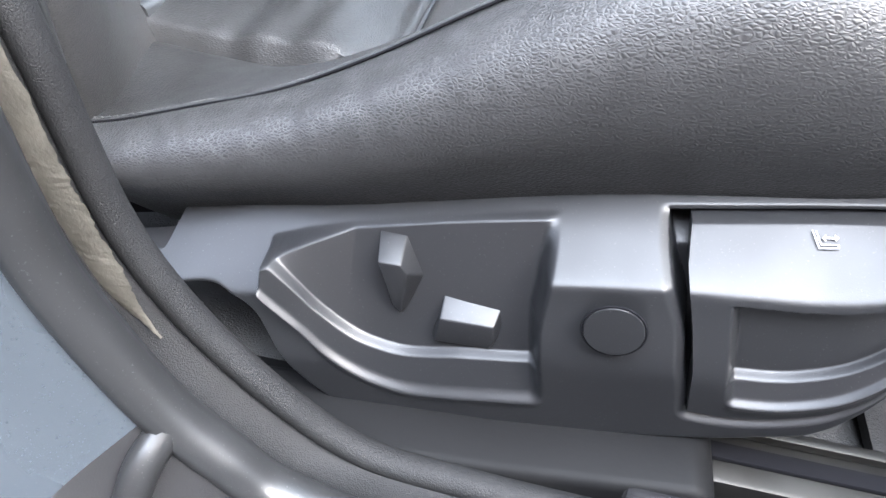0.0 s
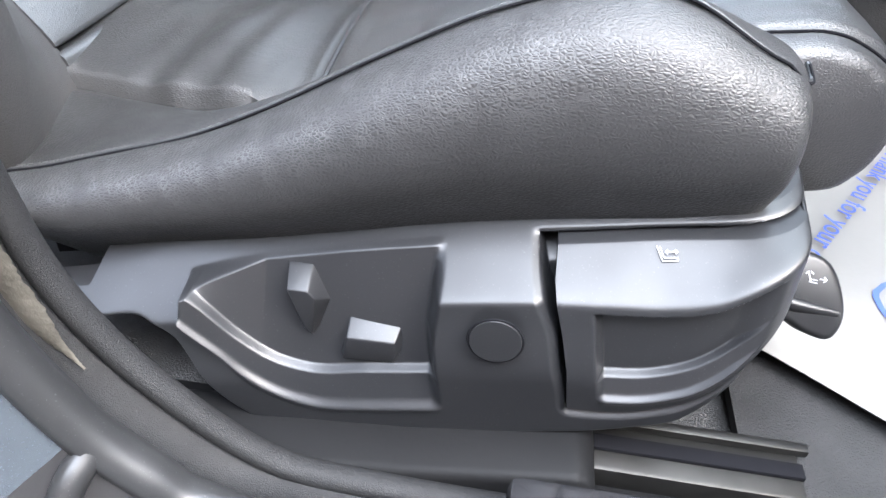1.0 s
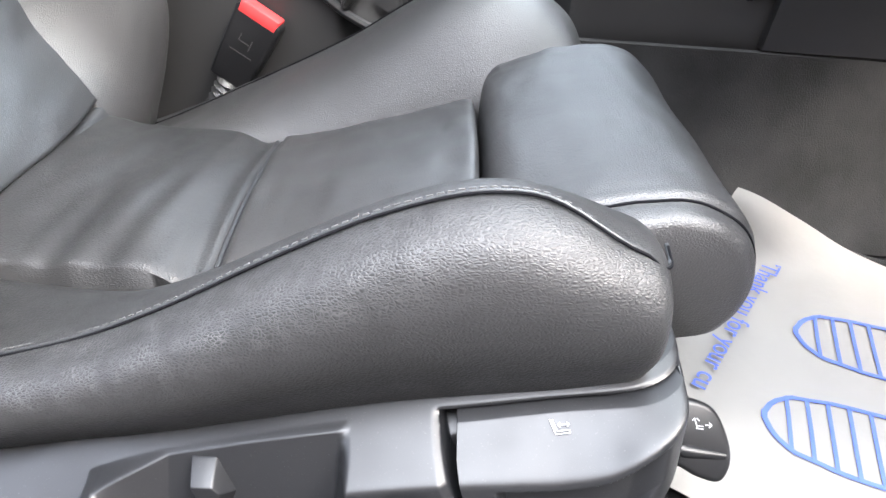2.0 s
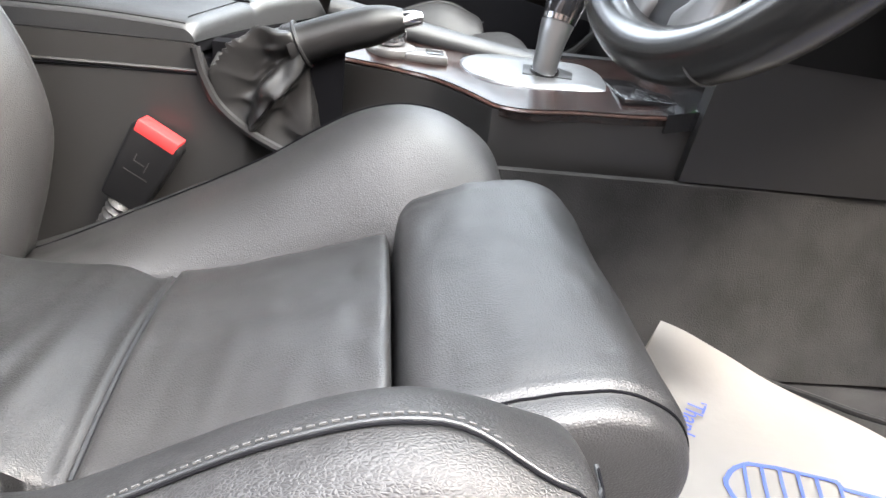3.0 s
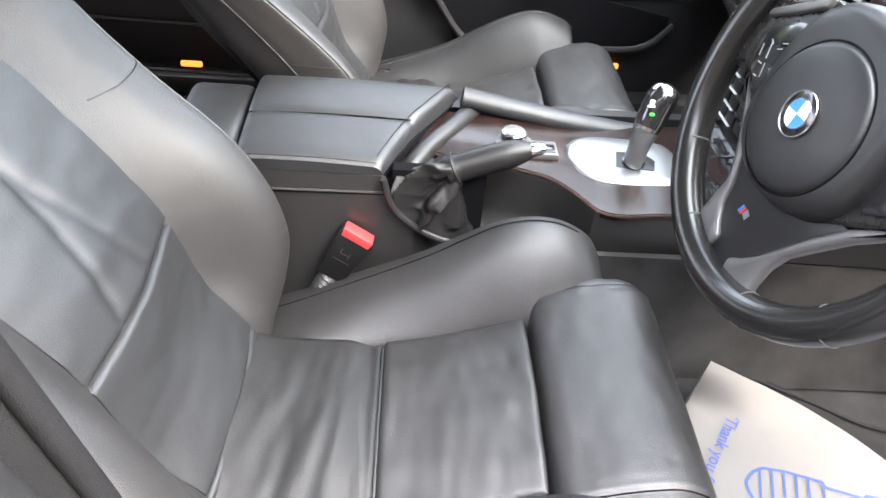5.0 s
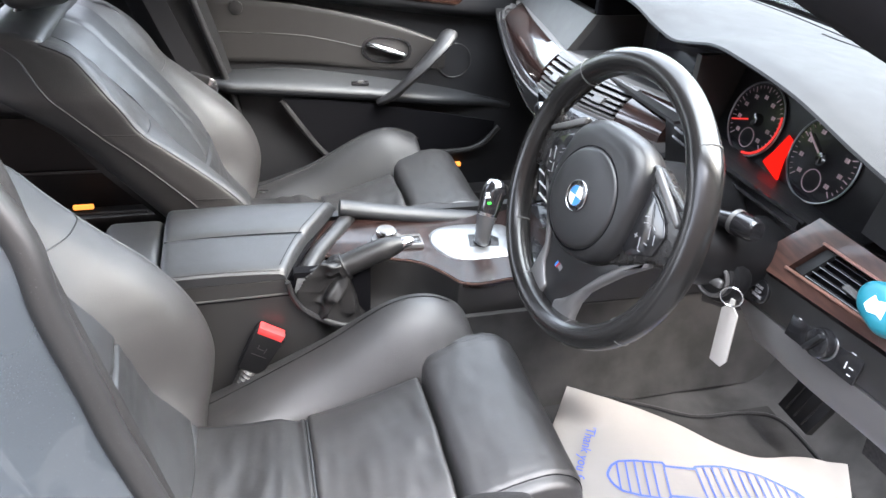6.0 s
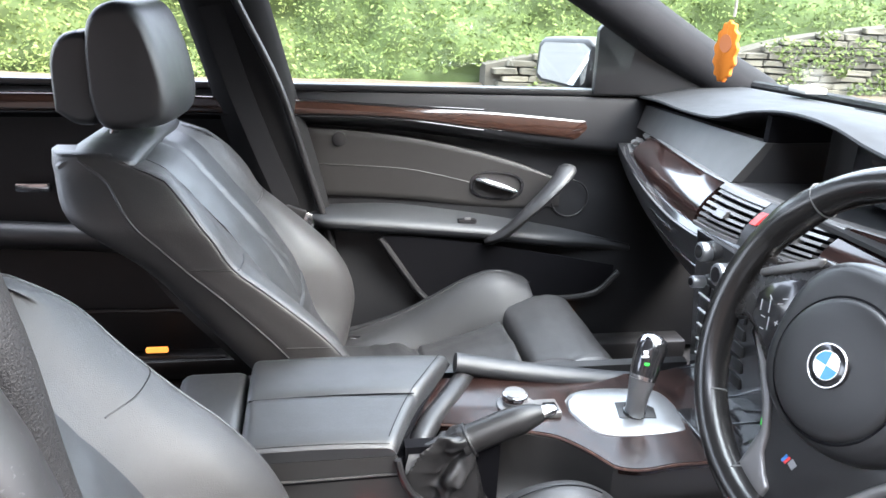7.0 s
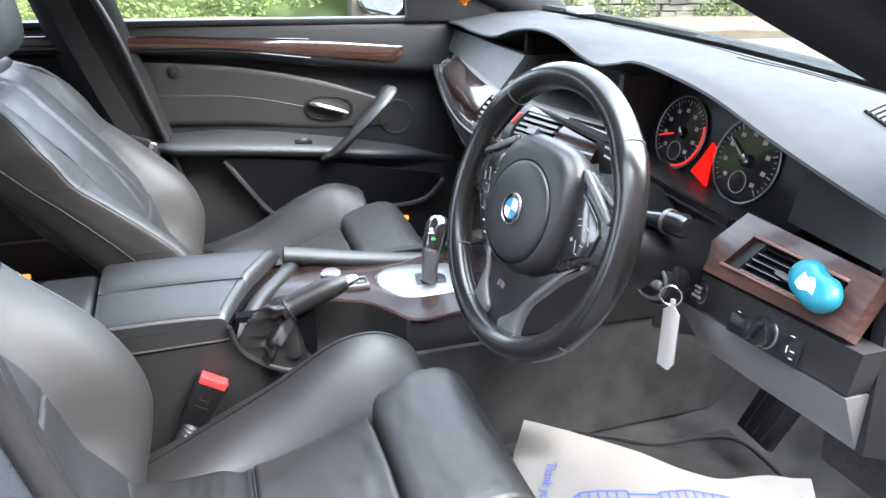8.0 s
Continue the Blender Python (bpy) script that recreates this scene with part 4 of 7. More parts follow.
def field(name, x, y, z, parent, label, back=0.02):
    """A relief given as height over a grid, with its border turned in."""
    n, m = x.shape
    pad = lambda a, d: np.pad(a, 1, mode="edge") + d
    edge = np.zeros((n + 2, m + 2))
    edge[0, :] = edge[-1, :] = edge[:, 0] = edge[:, -1] = back
    co = np.stack([pad(x, 0), pad(y, 0) + edge, pad(z, 0)], -1).reshape(-1, 3)
    i = np.arange((n + 2) * (m + 2)).reshape(n + 2, m + 2)
    quads = np.stack([i[:-1, :-1], i[1:, :-1], i[1:, 1:], i[:-1, 1:]], -1).reshape(-1, 4)
    me = bpy.data.meshes.new(name)
    me.from_pydata(co.tolist(), [], quads.tolist())
    bm = bmesh.new()
    bm.from_mesh(me)
    bpy.data.meshes.remove(me)
    return part(name, bm, PLASTIC, parent, label, angle=62)


# main shell with the switch recess and the pocket of the flap
tx, tz, tc = trim_grid(0.045, 0.4858, 640, 200, Z_BOT)
ty = outer_face(tz, tc)
right_edge = np.interp(tz, [0.38, 0.388, 0.417, 0.434, 0.465, 0.49], [0.3235, 0.322, 0.316, 0.3135, 0.3145, 0.3125])
rim1 = tc["top"] - np.interp(tx, [0.165, 0.172, 0.19, 0.211, 0.258, 0.31, 0.33], [0.0120, 0.0105, 0.0080, 0.0060, 0.0046, 0.0042, 0.0042])
mask1 = ramp(0.1705, 0.1745, tx) * ramp(right_edge + 0.0006, right_edge - 0.0075, tx)
ty = scoop(ty, tz, tc, rim1, tc["foot"], tc["lip"], mask1, np.interp(tx, [0.172, 0.215], [-0.654, -0.632]), -0.6595)
gap_x = np.interp(tz, np.linspace(0.395, 0.52, 60), [X_GAP(v) for v in np.linspace(0.395, 0.52, 60)])
pocket = ramp(gap_x, gap_x + 0.0014, tx) * ramp(tc["top"] - 0.0042, tc["top"] - 0.0056, tz) * ramp(tc["pocket"] - 0.0006, tc["pocket"] + 0.0012, tz) * ramp(0.484, 0.482, tx)
bevel = ramp(gap_x - 0.005, gap_x + 0.001, tx) * ramp(tc["top"] - 0.002, tc["top"] - 0.005, tz) * ramp(tc["pocket"] - 0.005, tc["pocket"], tz)
ty = ty + 0.0035 * bevel * (1 - pocket) + 0.034 * pocket + tc["turn"]
trim = field("side_trim", tx, ty, tz, driver, "scuffed satin black plastic seat trim")

# hinged flap with its finger pull, sitting in the pocket
fx, fz, fc = trim_grid(0.3665, 0.4852, 210, 150, curve([0.36, 0.486], [0.40, 0.40]))
f_low = fc["pocket"] + 0.0035
f_top = fc["top"] - 0.0064
fz = f_top + (f_low - f_top) * np.linspace(0, 1, 150)[None, :]
shift = np.interp(fz, [0.39, 0.402, 0.412, 0.43, 0.452, 0.466, 0.476, 0.52], [0.0245, 0.0215, 0.0195, 0.0165, 0.0105, 0.0060, 0.0030, 0.0010])
fx = fx + shift * (0.4852 - fx) / 0.1187
again = lambda f: np.interp(fx, np.linspace(0.36, 0.487, 90), [f(v) for v in np.linspace(0.36, 0.487, 90)])
for key, f in (("top", Z_EDGE), ("ridge", Z_RIDGE), ("pull", Z_PULL), ("pocket", Z_POCKET)):
    fc[key] = again(f)
fz = (fc["top"] - 0.0064) + (fc["pocket"] + 0.0035 - fc["top"] + 0.0064) * np.linspace(0, 1, 150)[None, :]
fc["bot"] = fc["pocket"] - 0.02
fy = outer_face(fz, fc, 0.0022)
pull_edge = 0.392 + 0.010 * (0.457 - fz) / 0.045
mask2 = ramp(pull_edge - 0.0008, pull_edge + 0.005, fx) * ramp(0.476, 0.458, fx)
fy = scoop(fy, fz, fc, fc["ridge"] - 0.0045, fc["pull"] + 0.0125, fc["pull"], mask2, -0.652, -0.6615)
fy = fy + 0.034 * (1 - np.sqrt(1 - np.clip((fx - 0.440) / 0.0462, 0.0, 1.0) ** 2)) - 0.0006
flap = field("recline_flap", fx, fy, fz, trim, "black flap over the recline handle", 0.014)
bm = slab(lambda u, v: (0.06 + 0.41 * u, -0.598, Z_BOT(0.06 + 0.41 * u) + 0.012 + (Z_EDGE(0.06 + 0.41 * u) - 0.03 - Z_BOT(0.06 + 0.41 * u)) * v), 40, 4, (0, 0.02, 0))
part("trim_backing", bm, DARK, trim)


def trim_y(x, z):
    """Depth of the flap's surface at a place."""
    k = int(np.argmin((fx - x) ** 2 + (fz - z) ** 2))
    return float(fy.flat[k])


# round cap
capm = frame_of((0.3445, -0.6692, 0.4478), (1, 0, 0.18), (0, -1, 0.07))
part("cap", disc(capm @ Matrix.Translation((0, 0, -0.0022)), 0.0134, 0.0022, 48, 0.0005), PLASTIC, trim, angle=15)
part("cap_groove", ring(capm @ Matrix.Translation((0, 0, -0.0010)), 0.0140, 0.0006, 56, 6), DARK, trim)


def switch(name, label, at, back, front, depth):
    """A rocker on the back wall: two outlines joined by sloping flanks, with softened edges."""
    x0, y0, z0 = at
    n = len(back)
    loops = [[Vector((x0 + x, y0 + 0.012, z0 + z)) for x, z in back], [Vector((x0 + x, y0, z0 + z)) for x, z in back], [Vector((x0 + x, y0 - depth, z0 + z)) for x, z in front]]
    bm = bmesh.new()
    rows = [[bm.verts.new(p) for p in loop] for loop in loops]
    for p, q in zip(rows, rows[1:]):
        for i in range(n):
            bm.faces.new((p[i], p[(i + 1) % n], q[(i + 1) % n], q[i]))
    bm.faces.new(rows[-1])
    bmesh.ops.recalc_face_normals(bm, faces=bm.faces)
    sharp = [e for e in bm.edges if len(e.link_faces) == 2 and e.calc_face_angle(0) > 0.3]
    bmesh.ops.bevel(bm, geom=sharp, offset=0.0010, segments=3, affect='EDGES', profile=0.5)
    part(name, bm, PLASTIC, trim, label, angle=28)


switch("slide_switch", "seat slide switch", (0.277, -0.640, 0.416), [(-0.023, -0.014), (0.020, -0.012), (0.024, -0.002), (0.018, 0.013), (-0.013, 0.012)], [(-0.0145, -0.013), (0.0135, -0.011), (0.0150, -0.006), (0.0145, 0.0045), (-0.0125, 0.0035)], 0.0155)
switch("recline_switch", "backrest switch", (0.240, -0.634, 0.437), [(-0.012, 0.013), (0.002, 0.014), (0.017, -0.009), (0.006, -0.030), (-0.003, -0.018)], [(-0.0085, 0.0080), (0.0030, 0.0085), (0.0065, 0.0040), (0.0040, -0.024), (-0.0005, -0.020)], 0.0165)
# front lever
GLOSS_LEVER = material("black_lever", (0.008, 0.008, 0.0085), 0.36, bump=0.05, spec=0.4)
lm0 = frame_of((0.507, -0.592, 0.446), (1, 0, 0), (0, -1, 0.75))
lv = bez([(-0.03, 0.020, 0), (0.0, 0.0215, 0), (0.016, 0.017, 0), (0.025, 0.002, 0), (0.028, -0.014, 0), (0.022, -0.026, 0), (0.008, -0.024, 0), (-0.006, -0.018, 0), (-0.03, -0.018, 0)], 40)
part("lever", prism([(p.x, p.y) for p in lv], lm0 @ Matrix.Translation((0, 0, -0.006)), 0.014, 0.0035, 3), GLOSS_LEVER, driver, "black thigh-support lever with white seat symbol")
part("lever_ridge", sweep([lm0 @ Vector(p) for p in ((-0.024, -0.004, 0.006), (0.0, -0.009, 0.0065), (0.024, -0.011, 0.0055))], [0.003, 0.0045, 0.003], 10), GLOSS_LEVER, driver)
# symbols
sx0, sz0 = 0.4215, 0.4925
fa, fb = (Vector((x, trim_y(x, z), z)) for x, z in ((sx0 - 0.012, Z_EDGE(sx0 - 0.012) - 0.0105), (sx0 + 0.012, Z_EDGE(sx0 + 0.012) - 0.0105)))
fd, fe = (Vector((sx0, trim_y(sx0, z), z)) for z in (Z_EDGE(sx0) - 0.0075, Z_EDGE(sx0) - 0.0145))
im = frame_of(0.5 * (fd + fe) + Vector((0, -0.0006, 0.0012)), fb - fa, (fb - fa).cross(fd - fe).normalized())
bars(trim, im @ Matrix.Scale(0.72, 4), [(-0.0060, 0.0015, 0.0007, 0.0105, 15), (-0.0045, 0.0022, 0.0007, 0.0085, 15), (0.0005, -0.0042, 0.0105, 0.0007, 0), (0.0010, -0.0022, 0.0085, 0.0007, 0), (0.0056, -0.0032, 0.0007, 0.0024, 0), (-0.0015, 0.0028, 0.0024, 0.0006, 45), (-0.0015, 0.0012, 0.0024, 0.0006, -45), (0.0004, 0.002, 0.0024, 0.0012, 0), (0.0050, 0.0028, 0.0024, 0.0006, -45), (0.0050, 0.0012, 0.0024, 0.0006, 45), (0.0034, 0.002, 0.0024, 0.0012, 0)], MARK)
im = lm0 @ Matrix.Translation((0.010, 0.006, 0.0084))
bars(driver, im @ Matrix.Scale(0.75, 4), [(-0.006, 0.002, 0.0009, 0.007, 20), (-0.003, -0.002, 0.006, 0.0009, -5), (-0.0025, 0.0, 0.005, 0.0007, -5), (0.004, 0.001, 0.005, 0.0009, 0), (0.0055, 0.002, 0.003, 0.0009, -45), (0.0055, 0.0, 0.003, 0.0009, 45), (-0.008, 0.005, 0.003, 0.0008, 45), (-0.0045, 0.005, 0.003, 0.0008, -45)], MARK)
# white clip behind the trim and the recliner cover
part("clip", sweep(bez([(0.075, -0.612, 0.443), (0.083, -0.618, 0.446), (0.092, -0.618, 0.442)], 8), 0.0022, 6), WHITE, driver)
part("recliner_strap", sweep(bez([(0.052, -0.627, 0.496), (0.058, -0.630, 0.478), (0.066, -0.632, 0.464), (0.080, -0.632, 0.449)], 14), [0.004, 0.007, 0.006, 0.008, 0.006, 0.008, 0.007, 0.006, 0.008, 0.007, 0.006, 0.007, 0.005, 0.003], 8, flat=0.5), GLOSS_BLACK, driver)
# rails under the seat
rail = thing("seat_rail", (0.3, -0.655, FLOOR), "steel seat rail bolted to the carpeted floor", "seat rail")
part("rail_channel", rbox(0.415, -0.655, 0.3515, 0.23, 0.036, 0.020, 0.003), STEEL, rail)
part("rail_slot", rbox(0.42, -0.655, 0.3625, 0.22, 0.010, 0.004, 0.001), DARK, rail)
part("rail_lip", rbox(0.47, -0.640, 0.364, 0.13, 0.007, 0.006, 0.0015), STEEL, rail)
part("rail_cover", prism([(0.13, 0.346), (0.20, 0.354), (0.30, 0.366), (0.398, 0.384), (0.408, 0.376), (0.412, 0.338), (0.13, 0.336)], frame_of((0, -0.650, 0), (1, 0, 0), (0, -1, 0)), 0.048, 0.006, 3), RAIL_BLACK, rail, "black plastic rail cover")
rail2 = thing("seat_rail", (0.3, -0.20, FLOOR), "steel seat rail bolted to the carpeted floor", "seat rail")
part("rail_channel", rbox(0.32, -0.20, 0.353, 0.42, 0.036, 0.022, 0.003), STEEL, rail2)

# seat belt buckle
bk = thing("belt_buckle", (0.09, -0.12, 0.44), "black seat belt buckle with red release button on a ribbed stalk", "buckle")
m = frame_of((0.130, -0.122, 0.500), (0.045, 0.0, 0.082), (-0.1, -1, 0.1))
part("housing", prism([(-0.034, -0.022), (0.050, -0.027), (0.055, -0.024), (0.055, 0.024), (0.050, 0.027), (-0.034, 0.022)], m @ Matrix.Translation((0, 0, -0.010)), 0.022, 0.004, 3), BLACK_MOULD, bk)
part("release_button", prism([(0.045, -0.0225), (0.0585, -0.0225), (0.0585, 0.0225), (0.045, 0.0225)], m @ Matrix.Translation((0, 0, -0.0095)), 0.022, 0.002, 2), RED, bk, "red release button")
bars(bk, m @ Matrix.Translation((0, 0, 0.0124)), [(0.005, 0.0, 0.001, 0.026, 0), (0.018, 0.002, 0.001, 0.012, 0), (0.018, -0.006, 0.012, 0.001, 0), (0.022, 0.008, 0.008, 0.001, 0)], PLASTIC_GREY, "embossed_mark")
stalk_r = [0.0145 + 0.0040 * (i % 2) for i in range(24)]
part("ribbed_stalk", sweep([m @ Vector((-0.032 - 0.095 * i / 23, -0.004 * (i / 23) ** 2, 0)) for i in range(24)], stalk_r, 12, flat=0.8), PLASTIC_GREY, bk, "ribbed grey stalk")

# ---- centre console ----
con = thing("centre_console", (0.3, 0, 0.40), "black centre console with padded leather armrest and walnut top", "console", kind="")
edge = curve([0.20, 0.30, 0.35, 0.39, 0.43, 0.466, 0.486, 0.496, 0.575, 0.69], [0.0, -0.022, -0.033, -0.040, -0.054, -0.092, -0.121, -0.1255, -0.1275, -0.131])
z_con = curve([0.20, 0.35, 0.43, 0.489, 0.575, 0.61, 0.70], [0.620, 0.619, 0.613, 0.609, 0.612, 0.613, 0.619])
side_top = lambda x: float(np.interp(x, [-0.12, 0.186, 0.193, 0.205, 0.235, 0.262, 0.285, 0.300, 0.311, 0.32, 0.37, 0.42, 0.46, 0.498, 0.60, 0.72], [0.634, 0.634, 0.612, 0.586, 0.557, 0.542, 0.536, 0.556, 0.606, 0.614, 0.612, 0.608, 0.605, 0.603, 0.607, 0.614]))
side_y = curve([-0.12, 0.20, 0.35, 0.50, 0.60, 0.72], [-0.100, -0.104, -0.104, -0.123, -0.127, -0.132])


def hollow(x, z):
    """The shallow scoop beside the handbrake."""
    return max(0.0, edge(x) - 0.004 - side_y(x)) * sstep(0.23, 0.29, x) * sstep(0.43, 0.545, z)


bm = slab(lambda u, v: (-0.12 + 0.84 * u, side_y(-0.12 + 0.84 * u) + hollow(-0.12 + 0.84 * u, 0.36 + (side_top(-0.12 + 0.84 * u) - 0.36) * v) - 0.01 * (1 - v), 0.36 + (side_top(-0.12 + 0.84 * u) - 0.36) * v), 240, 30, (0, 0.02, 0))
part("side_panel", bm, PANEL, con, "soft charcoal side panel")
part("side_seam", sweep([(x, -0.1055, 0.606 + 0.012 * x) for x in np.linspace(-0.10, 0.196, 12)], 0.0018, 6), PLASTIC_GREY, con)
part("side_groove", sweep([(x, -0.1050, 0.6025 + 0.012 * x) for x in np.linspace(-0.10, 0.196, 12)], 0.0012, 6), DARK, con)
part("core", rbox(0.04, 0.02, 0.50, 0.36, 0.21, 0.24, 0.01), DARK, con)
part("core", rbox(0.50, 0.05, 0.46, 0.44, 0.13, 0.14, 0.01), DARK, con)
bm = slab(lambda u, v: (-0.12 + 0.84 * u, 0.135, 0.36 + 0.255 * v), 20, 4, (0, 0.02, 0))
part("side_panel", bm, PLASTIC_SOFT, con)
# padded lid: a flat top with a seam, an upright near side and a slanting front end
lid_z = curve([-0.102, -0.099, -0.092, -0.06, -0.02, -0.001, 0.003, 0.007, 0.04, 0.09, 0.115, 0.128], [0.650, 0.6545, 0.6570, 0.6600, 0.6630, 0.6638, 0.6622, 0.6642, 0.6680, 0.6675, 0.6620, 0.6440])
lid_x = curve([-0.102, -0.05, 0.003, 0.06, 0.128], [0.187, 0.206, 0.229, 0.262, 0.298])
loops = []
for y in [-0.1025, -0.1020, -0.100, -0.0975, -0.093, -0.085, -0.07, -0.05, -0.03, -0.012, -0.003, 0.0005, 0.003, 0.0055, 0.009, 0.02, 0.04, 0.06, 0.08, 0.10, 0.112, 0.12, 0.126, 0.128]:
    zc, xf_ = lid_z(y), lid_x(y)
    row = []
    for u in np.linspace(0, 1, 44):
        u = 0.5 - 0.5 * math.cos(math.pi * u)
        x = -0.012 + (xf_ + 0.012) * u
        end = min(u, 1 - u) * (xf_ + 0.012)
        dip = 0.013 * (1 - math.sqrt(max(0.0, 1 - (1 - min(end, 0.013) / 0.013) ** 2)))
        row.append(Vector((x, y, max(0.636, zc - dip + 0.003 * math.sin(math.pi * u) - 0.004 * u + 0.0006 * noise.noise((x * 30, y * 30, 2))))))
    loops.append(row + [Vector((xf_, y, 0.635)), Vector((-0.012, y, 0.635))])
lid = part("armrest_lid", loft(loops), LEATHER_SMOOTH, con, "padded leather armrest lid with a seam", angle=60)
part("lid_seam", sweep([(x, 0.003, lid_z(0.003) - 0.0012 + 0.003 * math.sin(math.pi * (x + 0.012) / 0.24)) for x in np.linspace(-0.008, 0.222, 30)], 0.0012, 6), DARK, lid)
part("edge_seam", sweep([(x, -0.0985, 0.6545 - 0.004 * (x + 0.01) / 0.2 + 0.003 * math.sin(math.pi * (x + 0.012) / 0.2)) for x in np.linspace(-0.006, 0.178, 30)], 0.0007, 6), DARK, lid)
part("front_seam", sweep([(lid_x(y) - 0.014, y, lid_z(y) - 0.0028) for y in np.linspace(-0.088, 0.110, 30)], 0.0006, 6), DARK, lid)
part("lid_base", slab(lambda u, v: (-0.015 + (0.200 + 0.105 * v) * u, -0.098 + 0.224 * v, 0.624), 6, 6, (0, 0, 0.010)), DARK, con)
# leather border that runs from the lid's far end round to the gaiter
border = bez([(0.318, 0.108, 0.622), (0.286, 0.050, 0.624), (0.250, -0.002, 0.620), (0.226, -0.045, 0.612), (0.206, -0.080, 0.602)], 26)
part("front_border", sweep(border, [0.016] * 20 + [0.015, 0.014, 0.013, 0.012, 0.011, 0.010], 14), PLASTIC_SOFT, con, "leather border in front of the armrest")
part("rear_cover", rbox(-0.065, 0.01, 0.628, 0.10, 0.20, 0.05, 0.016, 3), LEATHER_SMOOTH, con, "padded rear end of the armrest")
# far padded rail
path = bez([(0.302, 0.112, 0.646), (0.40, 0.106, 0.630), (0.50, 0.104, 0.614), (0.60, 0.104, 0.600), (0.74, 0.108, 0.586)], 24)
part("side_rail", sweep(path, [0.020] * 18 + [0.019, 0.018, 0.017, 0.016, 0.014, 0.012], 14, flat=0.8), ARM_PAD, con, "padded passenger-side rail")
# walnut top
bm = slab(lambda u, v: (0.21 + 0.48 * u, edge(0.21 + 0.48 * u) + (0.10 - edge(0.21 + 0.48 * u)) * v, z_con(0.21 + 0.48 * u) + 0.005 * min(1, v * 3) + 0.002 * math.sin(math.pi * v)), 60, 16, (0, 0, -0.012))
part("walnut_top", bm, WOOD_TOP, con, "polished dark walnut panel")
part("chrome_edge", sweep([(x, edge(x) - 0.001, z_con(x) - 0.003) for x in np.linspace(0.22, 0.685, 50)], 0.002, 6), WOOD_RED, con)
part("walnut_front", rbox(0.652, -0.06, 0.619, 0.06, 0.09, 0.008, 0.002), GLOSS_BLACK, con)
# selector plate and lever
pm = frame_of((0.540, -0.010, 0.615), (0.997, -0.08, 0.012), (0, -0.06, 1))
pl = [(-0.080, 0.030), (-0.060, 0.052), (-0.015, 0.060), (0.050, 0.056), (0.074, 0.046), (0.086, 0.010), (0.084, -0.040), (0.072, -0.052), (0.010, -0.058), (-0.036, -0.056), (-0.066, -0.038), (-0.082, 0.000)]
pl = [(p.x, p.y) for p in bez([(x, y, 0) for x, y in pl + pl[:1]], 61)[:-1]]
part("selector_plate", loft([[pm @ Vector((x * k, y * k, h)) for x, y in pl] for k, h in ((1.0, 0.0), (1.0, 0.003), (0.975, 0.0055), (0.93, 0.0068), (0.6, 0.0074), (0.25, 0.0074))]), ALU, con, "brushed silver selector plate", angle=50)
part("plate_edge", loft([[pm @ Vector((x * k, y * k, h)) for x, y in pl] for k, h in ((1.045, -0.004), (1.045, 0.0012), (1.0, 0.0022))], cap=False), SPOKE, con)
part("selector_slot", prism([(-0.022, -0.016), (0.034, -0.018), (0.038, 0.006), (0.022, 0.024), (-0.018, 0.022)], pm @ Matrix.Translation((0.010, -0.004, 0.0070)), 0.0016, 0.0006), PLASTIC_SOFT, con)
part("selector_boot", disc(pm @ Matrix.Translation((0.014, -0.008, 0.006)), 0.017, 0.007, 28, 0.002), GLOSS_BLACK, con)
lev = thing("gear_selector", (0.550, -0.026, 0.612), "silver gear selector with black button panel and green lamp", "gear lever")
q0, q1 = Vector((0.550, -0.026, 0.606)), Vector((0.584, 0.008, 0.738))
pts = bez([q0, (0.552, -0.024, 0.638), (0.558, -0.018, 0.675), (0.570, -0.006, 0.710), q1], 22)
rad = [0.008] * 3 + list(np.interp(np.linspace(0, 1, 19), [0, 0.25, 0.55, 0.85, 0.97, 1], [0.0145, 0.0160, 0.0215, 0.0235, 0.018, 0.008]))
part("shaft", sweep(pts[:12], rad[:12], 14, flat=0.8), ALU, lev, "satin silver shaft")
part("grip", sweep(pts[11:], rad[11:], 14, flat=0.85), CHROME, lev, "chrome grip")
part("button_panel", sweep([p + Vector((-0.004, -0.0055, 0.001)) for p in pts[12:20]], [r * 0.82 for r in rad[12:20]], 12, flat=0.9), GLOSS_BLACK, lev, "black button panel")
gm = pts[15] + Vector((-0.011, -0.0205, 0.004))
part("lamp", rbox(*gm, 0.007, 0.004, 0.004, 0.001), GREEN_GLOW, lev, "green lit position mark")
part("marking", rbox(gm.x - 0.004, gm.y + 0.001, gm.z + 0.012, 0.010, 0.003, 0.002, 0), WHITE, lev)
part("marking", rbox(gm.x - 0.004, gm.y + 0.001, gm.z + 0.018, 0.006, 0.003, 0.006, 0), WHITE, lev)
# rotary controller
ctl = thing("rotary_controller", (0.380, 0.035, 0.62), "silver rotary control knob on the walnut console", "control knob")
part("collar", disc(frame_of((0.378, 0.012, 0.618), (1, 0, 0), (-0.03, 0, 1)), 0.030, 0.012, 36, 0.004), SPOKE, ctl)
part("knob", disc(frame_of((0.376, 0.014, 0.631), (1, 0, 0), (-0.03, 0, 1)), 0.0195, 0.016, 36, 0.003), CHROME, ctl, "chrome ribbed knob")
part("knob_top", disc(frame_of((0.3755, 0.014, 0.6472), (1, 0, 0), (-0.03, 0, 1)), 0.0160, 0.0010, 32, 0.0004), SPOKE, ctl)
part("button_strip", rbox(0.418, 0.004, 0.622, 0.05, 0.040, 0.012, 0.004), SPOKE, ctl)
